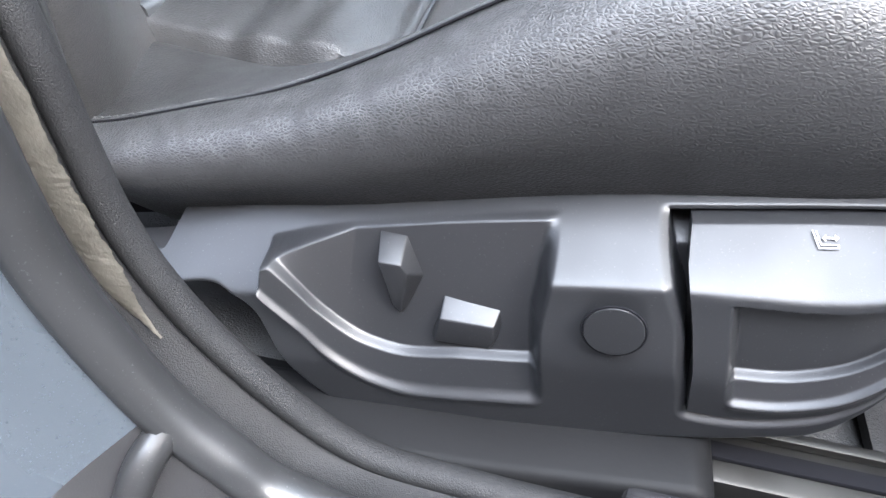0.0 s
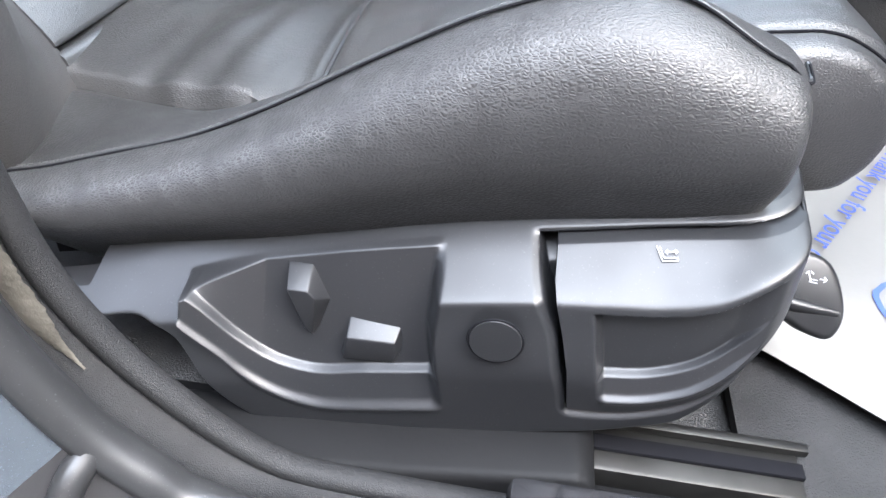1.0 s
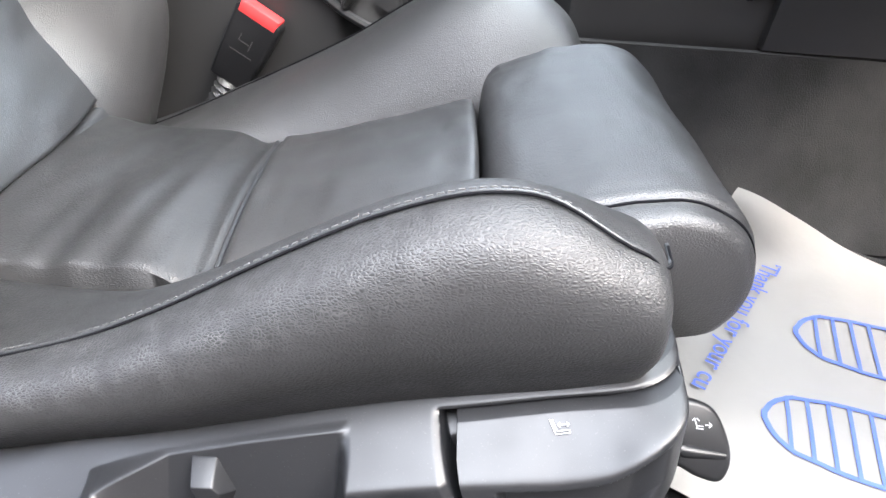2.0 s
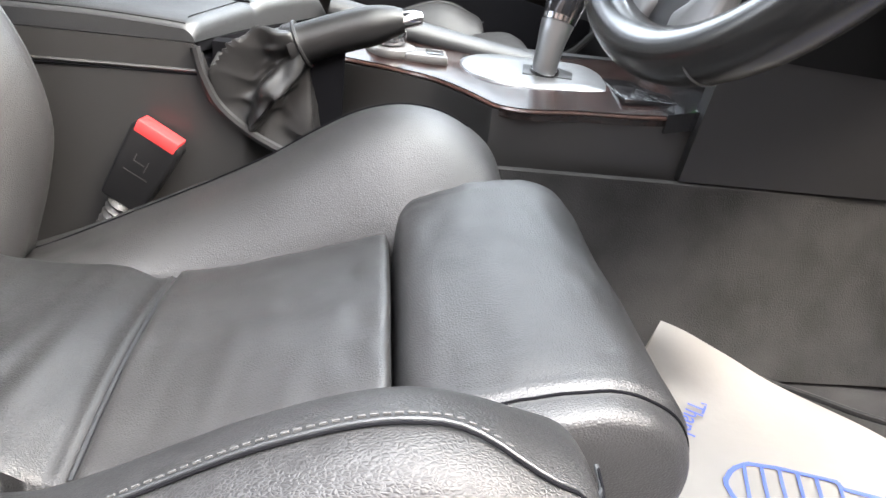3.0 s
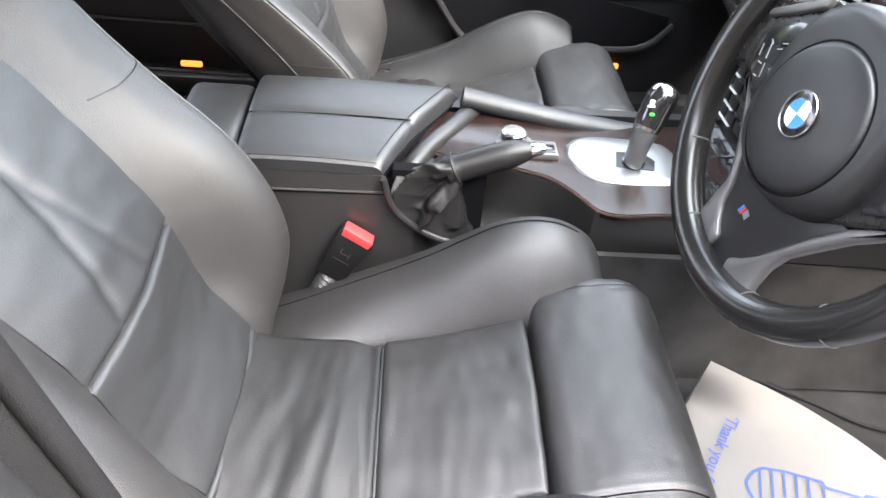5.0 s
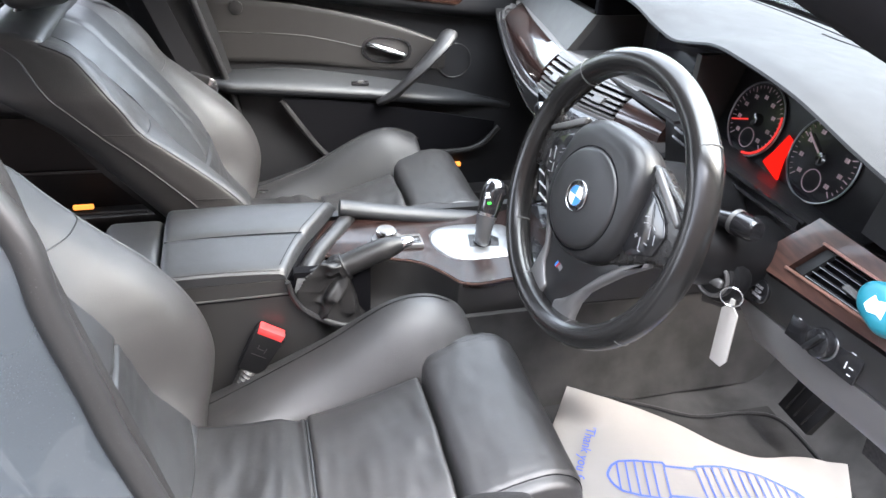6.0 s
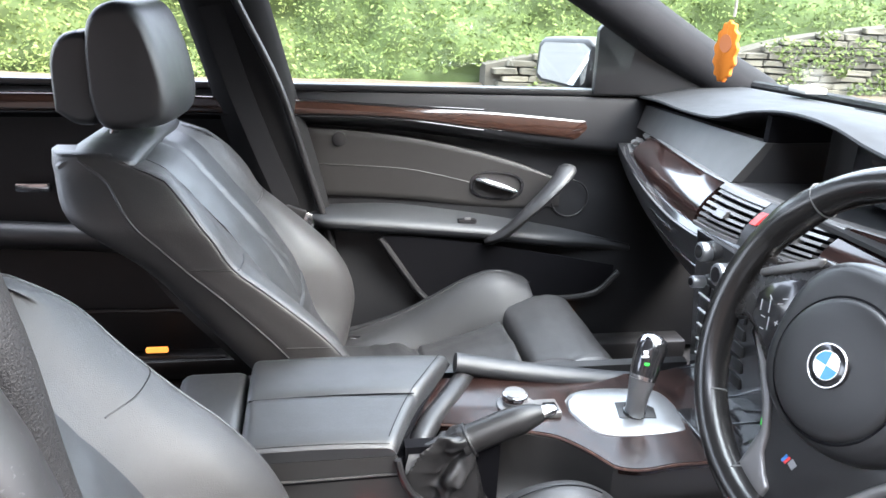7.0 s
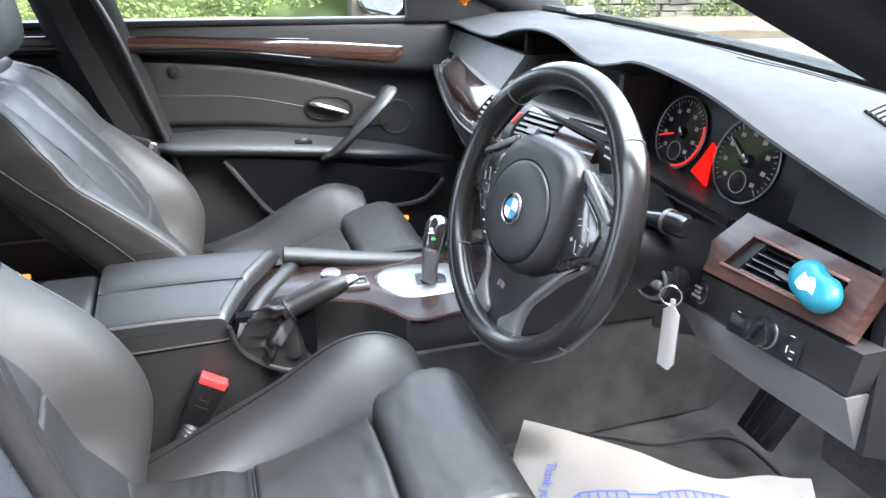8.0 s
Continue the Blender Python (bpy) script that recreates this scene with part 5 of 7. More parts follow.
part("button", rbox(0.428, 0.000, 0.6275, 0.020, 0.022, 0.004, 0.001), GLOSS_BLACK, ctl)
# handbrake
GAITER = material("gaiter_leather", (0.0115, 0.0113, 0.0113), 0.40, vary=0.25, vary_scale=20, bump=0.15, bump_scale=900, kind="leather", spec=0.42)
hb = thing("handbrake", (0.26, -0.09, 0.55), "black leather handbrake lever with wrinkled gaiter and chrome tip", "handbrake")
part("grip", sweep(bez([(0.276, -0.087, 0.636), (0.295, -0.086, 0.644), (0.33, -0.084, 0.657), (0.368, -0.082, 0.669), (0.386, -0.081, 0.673)], 18), [0.022, 0.0225, 0.022] + [0.0200] * 9 + [0.0185, 0.017, 0.0155, 0.0145, 0.013, 0.012], 14, flat=1.0), GAITER, hb)
part("button", sweep([(0.384, -0.081, 0.673), (0.396, -0.080, 0.676), (0.404, -0.079, 0.677)], [0.0125, 0.012, 0.009], 12, flat=0.7), CHROME, hb, "chrome tip and button")
foot_pts = [(0.206, -0.085, 0.628), (0.199, -0.106, 0.602), (0.220, -0.110, 0.566), (0.256, -0.110, 0.543), (0.300, -0.104, 0.530), (0.322, -0.085, 0.545), (0.318, -0.065, 0.585), (0.262, -0.060, 0.620), (0.206, -0.085, 0.628)]
foot_ring = [curve(range(9), [p[q] for p in foot_pts]) for q in range(3)]


def gaiter_point(u, k):
    """From the collar on the grip (u = 0) to the rim (u = 1), round by k; deep folds fan out from the collar."""
    a = 2 * math.pi * k
    top = Vector((0.286, -0.086, 0.640)) + 0.023 * (math.cos(a) * Vector((-0.45, 0, 0.89)) + math.sin(a) * Vector((0, -1, 0)))
    foot = Vector([f(8 * k) for f in foot_ring])
    p = top.lerp(foot, u ** 0.9)
    mid = Vector((0.286, -0.086, 0.640)).lerp(Vector((0.252, -0.078, 0.580)), u)
    out_ = (p - mid).normalized()
    turn_ = 2.5 * a + 0.5 + 1.2 * math.sin(2.6 * u + 0.4) + 0.9 * noise.noise((2.2 * math.cos(a), 2.2 * math.sin(a), 2.0 * u))
    crest = 0.9 - 1.9 * math.sqrt(math.sin(turn_) ** 2 + 0.01)
    second = 1 - 1.6 * abs(math.sin(5.3 * a + 6 * u + 1.5 * noise.noise((a, 4 * u, 1)))) ** 0.8
    swell = math.sin(math.pi * min(1.0, u * 1.02)) ** 0.6
    cross = noise.noise((1.3 * math.cos(a), 1.3 * math.sin(a), 7 * u))
    near = 0.35 + 0.65 * max(0.0, math.sin(a)) ** 0.5
    return p + out_ * swell * near * (0.021 * crest + 0.0035 * second + 0.004 * cross + 0.006)


part("gaiter", loft([[gaiter_point(u, k / 120) for k in range(120)] for u in np.linspace(0, 1, 56)]), GAITER, hb, "wrinkled leather gaiter", angle=85)
part("collar", ring(frame_of((0.287, -0.086, 0.6405), (0, 1, 0), (0.89, 0, 0.45)), 0.0225, 0.0022, 36, 8), GAITER, hb)
part("gaiter_bed", slab(lambda u, v: (0.200 + 0.13 * u, -0.088, 0.535 + 0.10 * v), 6, 6, (0, 0.02, 0)), DARK, hb)
part("gaiter_rim", sweep(bez([(0.188, -0.108, 0.632), (0.195, -0.110, 0.605), (0.209, -0.111, 0.578), (0.238, -0.113, 0.554), (0.269, -0.114, 0.538), (0.30, -0.112, 0.528)], 20), 0.005, 8), PLASTIC_SOFT, hb)

# ---- steering wheel ----
WC, RAKE = Vector((0.551, -0.368, 0.899)), radians(17)
WM = Matrix.Translation(WC) @ Matrix.Rotation(radians(6), 4, 'Z') @ Matrix(((0, math.sin(RAKE), -math.cos(RAKE)), (-1, 0, 0), (0, math.cos(RAKE), math.sin(RAKE)))).to_4x4()
wh = thing("steering_wheel", WC, "black leather three-spoke sports steering wheel, shiny with wear", "steering wheel")
RIM = WM @ Matrix.Translation((0, 0, -0.030))
loops = []
for i in range(97):
    a = 2 * math.pi * i / 96
    grip = 0.0022 * (math.exp(-((math.degrees(a) - 38) / 9) ** 2) + math.exp(-((math.degrees(a) - 142) / 9) ** 2))
    r = 0.0172 + grip
    loops.append([RIM @ Vector(((0.1785 + r * math.cos(b)) * math.cos(a), (0.1785 + r * math.cos(b)) * math.sin(a), 1.12 * r * math.sin(b))) for b in (2 * math.pi * q / 16 for q in range(16))])
bm = loft(loops, cap=False)
bmesh.ops.remove_doubles(bm, verts=bm.verts, dist=1e-6)
RIM_LEATHER = material("rim_leather", (0.0095, 0.0092, 0.0090), 0.25, vary=0.12, vary_scale=8, rough_vary=0.025)
rim = part("rim", bm, RIM_LEATHER, wh, "worn glossy leather rim")
for deg in (44, 131, 217, -37, -68, -112):
    a = radians(deg)
    m = RIM @ Matrix.Rotation(a, 4, 'Z') @ Matrix.Translation((0.1785, 0, 0)) @ Matrix.Rotation(radians(90), 4, 'X')
    part("seam", ring(m, 0.0172 + (0.0018 if deg in (44, 131) else 0), 0.0010, 28, 5, 1.0), STITCH, rim)
# hub: a shield-shaped shell with a domed round airbag cover
def hub_ring(s, z, drop=0.0):
    row = []
    for k in range(64):
        a = 2 * math.pi * k / 64
        c, q = math.cos(a), math.sin(a)
        y = (0.096 if q > 0 else 0.080) * math.copysign(abs(q) ** 0.8, q)
        x = 0.087 * math.copysign(abs(c) ** (0.62 if q > 0 else 0.95), c) * (1 + 0.02 * q)
        row.append(WM @ Vector((x * s, y * s - drop, z)))
    return row


hub = part("hub_shell", loft([hub_ring(*r) for r in ((0.94, -0.060), (1.0, -0.048), (1.02, -0.034), (1.0, -0.022), (0.955, -0.0135), (0.88, -0.0085), (0.78, -0.0075), (0.3, -0.0075))]), PLASTIC_SOFT, wh, "soft black shield-shaped hub", angle=70)
dome = []
for r, z in ((0.067, -0.012), (0.0668, -0.0072), (0.0650, -0.0048), (0.0615, -0.0036), (0.050, -0.0016), (0.034, -0.0003), (0.015, 0.0003)):
    dome.append([WM @ Vector((r * math.cos(a), 0.985 * r * math.sin(a) - 0.002, z)) for a in np.linspace(0, 2 * math.pi, 65)[:-1]])
cover = part("airbag_cover", loft(dome), PLASTIC_SOFT, hub, "domed round airbag cover", angle=60)
part("cover_groove", ring(WM @ Matrix.Translation((0, -0.002, -0.0078)), 0.0678, 0.0012, 64, 6, 0.8), DARK, hub)
# badge: plain quartered disc
part("badge_ring", disc(WM @ Matrix.Translation((0, 0, -0.002)), 0.0205, 0.0045, 40, 0.001), GLOSS_BLACK, hub, "round quartered badge with black rim")
part("badge_edge", ring(WM @ Matrix.Translation((0, 0, 0.0022)), 0.0202, 0.0009, 44, 6), CHROME, hub)
for q in range(4):
    pts2 = [(0, 0)] + [(0.0132 * math.cos(a), 0.0132 * math.sin(a)) for a in np.linspace(q * math.pi / 2, (q + 1) * math.pi / 2, 10)]
    part("badge_quarter", prism(pts2, WM @ Matrix.Translation((0, 0, 0.0024)), 0.0010), BLUE if q % 2 else WHITE, hub)
part("badge_edge", ring(WM @ Matrix.Translation((0, 0, 0.0030)), 0.0134, 0.0006, 40, 6), CHROME, hub)
SPOKE_FACE = material("satin_black_spoke", (0.016, 0.015, 0.0145), 0.27, vary=0.2, vary_scale=20, bump=0.05, bump_scale=900)
for sx in (1, -1):
    flip = lambda pts: [(sx * x, y) for x, y in pts][::sx]
    body_ = [(0.060, 0.080), (0.082, 0.082), (0.110, 0.070), (0.140, 0.058), (0.172, 0.066), (0.174, -0.030), (0.150, -0.012), (0.128, -0.018), (0.095, -0.042), (0.060, -0.062)]
    sp = part("spoke", prism(flip(body_), WM @ Matrix.Translation((0, 0, -0.050)), 0.020, 0.005, 3), SPOKE_FACE, wh, "satin black side spoke")
    pad_ = [(0.088, 0.056), (0.104, 0.050), (0.128, 0.036), (0.139, 0.020), (0.134, -0.008), (0.120, -0.014), (0.094, -0.030), (0.083, -0.020)]
    part("button_pad", prism(flip(pad_), WM @ Matrix.Translation((0, 0, -0.032)), 0.006, 0.002, 3), GLOSS_BLACK, sp, "black button pad")
    part("pad_trim", prism(flip([(0.079, 0.083), (0.086, 0.081), (0.118, 0.063), (0.150, 0.044), (0.148, 0.036), (0.113, 0.054), (0.081, 0.072)]), WM @ Matrix.Translation((0, 0, -0.032)), 0.008, 0.003, 3), SPOKE, sp, "satin grey spoke edging")
    bars(sp, WM @ Matrix.Translation((0, 0, -0.0255)), [(sx * 0.101, 0.028, 0.007, 0.0009, 25), (sx * 0.104, 0.021, 0.007, 0.0009, 25), (sx * 0.116, 0.014, 0.0009, 0.016, 20), (sx * 0.119, 0.022, 0.006, 0.0009, -30), (sx * 0.098, 0.001, 0.006, 0.0009, 0), (sx * 0.098, 0.001, 0.0009, 0.006, 0), (sx * 0.108, -0.004, 0.0009, 0.014, 18), (sx * 0.118, 0.000, 0.006, 0.0009, 0), (sx * 0.113, -0.012, 0.005, 0.0009, 0), (sx * 0.127, 0.010, 0.0009, 0.012, 20)], MARK)
    # grey sweep from the side spoke down to the rim
    sweep_ = [(0.131, -0.0185), (0.108, -0.033), (0.092, -0.045), (0.066, -0.077), (0.046, -0.108), (0.034, -0.126), (0.018, -0.143), (0.006, -0.152), (0.010, -0.170), (0.056, -0.170), (0.051, -0.150), (0.051, -0.128), (0.058, -0.107), (0.074, -0.086), (0.098, -0.056), (0.131, -0.0235)]
    part("lower_trim", prism(flip(sweep_) if sx == 1 else flip([(x + 0.016 * sstep(-0.09, -0.14, y), y + 0.004) for x, y in sweep_]), WM @ Matrix.Translation((0, 0, -0.044)), 0.014, 0.0045, 3), SPOKE, wh, "satin grey lower spoke sweep")
part("lower_cover", prism([(-0.070, -0.050), (0.070, -0.050), (0.090, -0.048), (0.066, -0.079), (0.046, -0.110), (0.034, -0.127), (0.016, -0.145), (0.004, -0.166), (-0.040, -0.166), (-0.050, -0.135), (-0.056, -0.110), (-0.070, -0.082), (-0.092, -0.050)], WM @ Matrix.Translation((0, 0, -0.047)), 0.012, 0.003, 2), PLASTIC_SOFT, wh, "black lower spoke panel")
mb = WM @ Matrix.Translation((-0.017, -0.112, -0.0345))
bars(wh, mb, [(-0.0062, 0, 0.003, 0.009, -20)], BLUE, "stripe")
bars(wh, mb, [(-0.0025, 0, 0.003, 0.009, -20)], RED, "stripe")
bars(wh, mb, [(0.0045, 0, 0.008, 0.008, -20)], ALU, "stripe")
# column
path = [WM @ Vector((0, -0.004, z)) for z in (-0.035, -0.06, -0.10, -0.16, -0.26)]
part("column_shroud", sweep(path, [0.045, 0.055, 0.062, 0.066, 0.07], 20, flat=1.15), BLACK_MOULD, wh, "black steering column shroud")

# ---- dashboard ----
dash = thing("dashboard", (0.9, 0, 0.60), "black soft-touch dashboard with walnut trim and twin instrument hoods", "dashboard", kind="structure")
Z_LIP = curve([-0.74, -0.631, -0.546, -0.443, -0.36, -0.265, -0.20, -0.15, -0.08, 0.0, 0.091, 0.208, 0.309, 0.438, 0.568, 0.72], [0.985, 1.008, 1.028, 1.055, 1.064, 1.061, 1.046, 1.036, 1.040, 1.053, 1.056, 1.040, 1.014, 1.005, 1.003, 0.992])
X_LIP = curve([-0.74, -0.55, -0.36, -0.20, 0.0, 0.2, 0.45, 0.72], [0.78, 0.765, 0.755, 0.775, 0.79, 0.795, 0.80, 0.83])


def top(u, v):
    y = -0.73 + 1.46 * v
    xb, zb = 1.19 - 0.10 * (y / 0.73) ** 2, 1.018
    xl, zl = X_LIP(y), Z_LIP(y)
    seq = [(xl + 0.09, zl - 0.022), (xl + 0.03, zl - 0.010), (xl + 0.004, zl - 0.006), (xl, zl - 0.003), (xl + 0.002, zl), (xl + 0.03, zl + 0.004), (xl + 0.12, zl * 0.65 + 0.35 * zb + 0.012), (xl + 0.25, zl * 0.3 + 0.7 * zb + 0.012), (xb - 0.04, zb + 0.006), (xb, zb - 0.01)]
    k = u * (len(seq) - 1)
    i = min(int(k), len(seq) - 2)
    t = k - i
    return (seq[i][0] * (1 - t) + seq[i + 1][0] * t, y, seq[i][1] * (1 - t) + seq[i + 1][1] * t)


DASH_TOP = material("dash_soft_top", (0.0085, 0.0091, 0.0100), 0.64, spec=0.24, vary=0.12, bump=0.25, bump_scale=900)
part("top_pad", sheet(top, 27, 110), DASH_TOP, dash, "grained dashboard top", angle=45)


def top_z(x, y):
    """Height of the dashboard top."""
    pts = [top(u, (y + 0.73) / 1.46) for u in np.linspace(0.45, 1, 40)]
    return float(np.interp(x, [p[0] for p in pts], [p[2] for p in pts]))


# speaker and demister slots near the glass
for y0, y1, x in ((-0.40, 0.35, 1.115), (-0.34, -0.12, 1.075)):
    part("demister_slot", sweep([(x - 0.03 * (y / 0.7) ** 2, y, top_z(x - 0.03 * (y / 0.7) ** 2, y) + 0.0006) for y in np.linspace(y0, y1, 24)], 0.0022, 6, flat=0.4), DARK, dash)
# passenger-side upper face, below the lip
bm = quad([(0.835, 0.72, 0.920), (0.748, 0.148, 0.934), (0.798, 0.150, 0.998), (0.850, 0.72, 0.972)], (0.02, 0, 0), 24, 8)
part("upper_face", bm, PLASTIC_GREY, dash, "grey upper face of the dashboard")
# hollow of the centre screen; near-black faces put its shade into the colour
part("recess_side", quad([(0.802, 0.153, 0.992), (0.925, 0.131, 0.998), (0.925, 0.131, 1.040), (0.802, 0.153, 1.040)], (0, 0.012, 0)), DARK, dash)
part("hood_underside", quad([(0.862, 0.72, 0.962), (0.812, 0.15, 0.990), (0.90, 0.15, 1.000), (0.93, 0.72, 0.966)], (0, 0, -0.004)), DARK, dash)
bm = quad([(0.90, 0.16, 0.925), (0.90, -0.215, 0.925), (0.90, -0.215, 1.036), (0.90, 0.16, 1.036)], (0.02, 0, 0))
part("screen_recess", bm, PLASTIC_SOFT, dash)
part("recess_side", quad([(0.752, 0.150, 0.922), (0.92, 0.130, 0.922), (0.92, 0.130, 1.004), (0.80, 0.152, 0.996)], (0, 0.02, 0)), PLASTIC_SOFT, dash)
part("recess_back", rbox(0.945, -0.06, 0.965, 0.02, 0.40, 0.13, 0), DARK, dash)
part("recess_side", quad([(0.79, -0.205, 0.925), (0.90, -0.205, 0.925), (0.90, -0.205, 1.03), (0.79, -0.205, 1.03)], (0, -0.012, 0)), PLASTIC_GREY, dash)
part("recess_floor", quad([(0.755, 0.15, 0.933), (0.775, -0.21, 0.928), (0.905, -0.21, 0.935), (0.905, 0.15, 0.935)], (0, 0, -0.006)), PLASTIC_SOFT, dash)
part("screen", rbox(0.875, -0.06, 0.985, 0.012, 0.20, 0.085, 0.004), SCREEN, dash, "dark glossy screen")

# walnut fascia band from the far end to the centre
xf = curve([-0.19, -0.05, 0.10, 0.20, 0.35, 0.50, 0.60, 0.67], [0.765, 0.735, 0.705, 0.705, 0.725, 0.755, 0.778, 0.80])
zu = curve([-0.19, 0.0, 0.15, 0.35, 0.50, 0.60, 0.67], [0.938, 0.930, 0.930, 0.928, 0.925, 0.922, 0.918])
zl_ = curve([-0.19, 0.0, 0.13, 0.30, 0.45, 0.55, 0.67], [0.885, 0.868, 0.862, 0.862, 0.868, 0.876, 0.890])


def band(y0, y1, a, b, out=0.0, n=40, k=8, d=(0.02, 0, 0.0)):
    """Part of the fascia between two heights (0 bottom, 1 top)."""
    def f(u, v):
        y, t = y0 + (y1 - y0) * u, a + (b - a) * v
        z = zl_(y) + (zu(y) - zl_(y)) * t
        return (xf(y) + 0.045 * t - 0.012 * math.sin(math.pi * min(max(t, 0), 1)) - out, y, z)
    return slab(f, n, k, d)


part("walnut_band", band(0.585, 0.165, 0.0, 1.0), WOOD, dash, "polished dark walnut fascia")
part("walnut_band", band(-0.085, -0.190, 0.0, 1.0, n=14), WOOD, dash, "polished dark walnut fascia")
part("band_line", band(0.66, -0.19, 1.0, 1.04, 0.002), SPOKE, dash, "thin bright strip over the fascia")
part("band_line", band(0.66, -0.05, -0.14, 0.0, 0.003), GLOSS_BLACK, dash)
part("band_line", band(0.66, 0.10, -0.18, -0.15, 0.004), SPOKE, dash)


def vent(y0, y1, n, label, tilt=0):
    v = part("vent_box", band(y0, y1, 0.08, 0.92, -0.02, n=8, d=(0.03, 0, 0)), DARK, dash, label)
    part("vent_frame", band(y0, y1, 0.90, 1.0, 0.004, n=8, k=3), SPOKE, v)
    part("vent_frame", band(y0, y1, 0.0, 0.09, 0.004, n=8, k=3), SPOKE, v)
    for i in range(n):
        t = 0.16 + 0.68 * i / (n - 1)
        part("slat", band(y0 - 0.004, y1 + 0.004, t - 0.030, t + 0.030, 0.0, n=6, k=2, d=(0.014, 0, -0.004)), SPOKE, v)
    part("slider", band((y0 + y1) / 2 + 0.012, (y0 + y1) / 2 - 0.012, 0.42, 0.58, 0.006, n=3, k=3), SPOKE, v)
    return v


vent(0.160, 0.045, 6, "centre air vent with grey slats")
vent(0.020, -0.080, 6, "centre air vent with grey slats")
part("hazard_block", band(0.044, 0.021, 0.0, 1.0, 0.003, n=4), PLASTIC_SOFT, dash)
part("hazard_button", band(0.038, 0.027, 0.55, 0.80, 0.008, n=3, k=3), RED, dash, "red hazard button")
vent(0.655, 0.595, 4, "end air vent")

# lower dashboard on the far side
bm = slab(lambda u, v: (xf(min(0.70 - 0.60 * u, 0.67)) + 0.10 * max(0, 0.64 - u * 10) * 0.3 - 0.004 + 0.06 * v ** 1.5 + 0.20 * v ** 2, 0.76 - 0.66 * u, zl_(min(0.76 - 0.66 * u, 0.67)) - 0.006 - (0.27 - 0.06 * (1 - u) ** 2) * v), 40, 16, (0.03, 0, 0))
part("glovebox", bm, PLASTIC_SOFT, dash, "black lower dashboard and glovebox")
part("glovebox_line", sweep([(xf(y) + 0.012, y, zl_(y) - 0.075 + 0.02 * (y - 0.1)) for y in np.linspace(0.14, 0.62, 20)], 0.0018, 6), CHROME, dash)
part("glovebox_line", sweep([(xf(y) - 0.002, y, zl_(y) - 0.040) for y in np.linspace(0.24, 0.36, 8)], 0.0016, 6), CHROME, dash)
# centre stack
bm = slab(lambda u, v: (0.690 + 0.03 * v, 0.125 - 0.265 * u, 0.862 - 0.255 * v), 12, 16, (0.10, 0, 0))
stack = part("centre_stack", bm, GLOSS_BLACK, dash, "black centre stack with controls")
for y, z, r in ((0.086, 0.838, 0.0155), (0.030, 0.822, 0.0175), (0.094, 0.784, 0.010), (-0.060, 0.822, 0.0155)):
    m = frame_of((0.700, y, z), (0, -1, 0), (-1, 0, 0.05))
    part("knob", disc(m, r, 0.024, 32, 0.003), ALU, stack, "silver rotary knob")
    part("knob_face", disc(m @ Matrix.Translation((0, 0, 0.0242)), r * 0.66, 0.001, 24), GLOSS_BLACK, stack)
for i in range(5):
    z = 0.775 - 0.027 * i
    for y in (0.09, 0.055, 0.02, -0.015):
        part("button", rbox(0.692 + 0.03 * (0.862 - z) / 0.255, y, z, 0.010, 0.028, 0.018, 0.002), PLASTIC_SOFT, stack)
    part("button_line", rbox(0.6875 + 0.03 * (0.862 - z) / 0.255, 0.075, z - 0.012, 0.004, 0.05, 0.0014, 0), WHITE, stack)
part("seat_heat_lamp", rbox(0.706, -0.105, 0.655, 0.006, 0.006, 0.014, 0.001), GREEN_GLOW, stack, "green seat heater lamp")
bm = slab(lambda u, v: (0.66 + 0.10 * v, 0.105 - 0.24 * u, 0.618 + 0.02 * v), 6, 6, (0, 0, -0.02))
part("stack_foot", bm, GLOSS_BLACK, stack)
for y in (0.07, -0.02, -0.09):
    part("trim_line", rbox(0.692, y, 0.642, 0.05, 0.002, 0.003, 0), CHROME, stack)

# pink glow of the lit numerals is painted into the print colour
DIAL_PRINT = material("lit_dial_print", (0.42, 0.30, 0.31), 0.6)
# instruments
bm = slab(lambda u, v: (0.86 + 0.04 * v, -0.215 - 0.405 * u, 0.905 - 0.01 * u + (top_z(0.90, -0.215 - 0.405 * u) - 0.914 + 0.01 * u) * v), 24, 4, (0.02, 0, 0))
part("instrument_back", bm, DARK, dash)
IM = frame_of((0.855, -0.40, 0.965), (0, -1, 0), (-1, 0, 0.25))
cl = thing("instrument_cluster", (0.86, -0.40, 0.91), "dark instrument cluster with two dials and a lit red display", "dials")
part("face", prism([(-0.185, -0.068), (0.14, -0.068), (0.19, 0.0), (0.10, 0.065), (-0.18, 0.075)], IM @ Matrix.Translation((0, 0, -0.006)), 0.005, 0.001), BLACK_MOULD, cl)
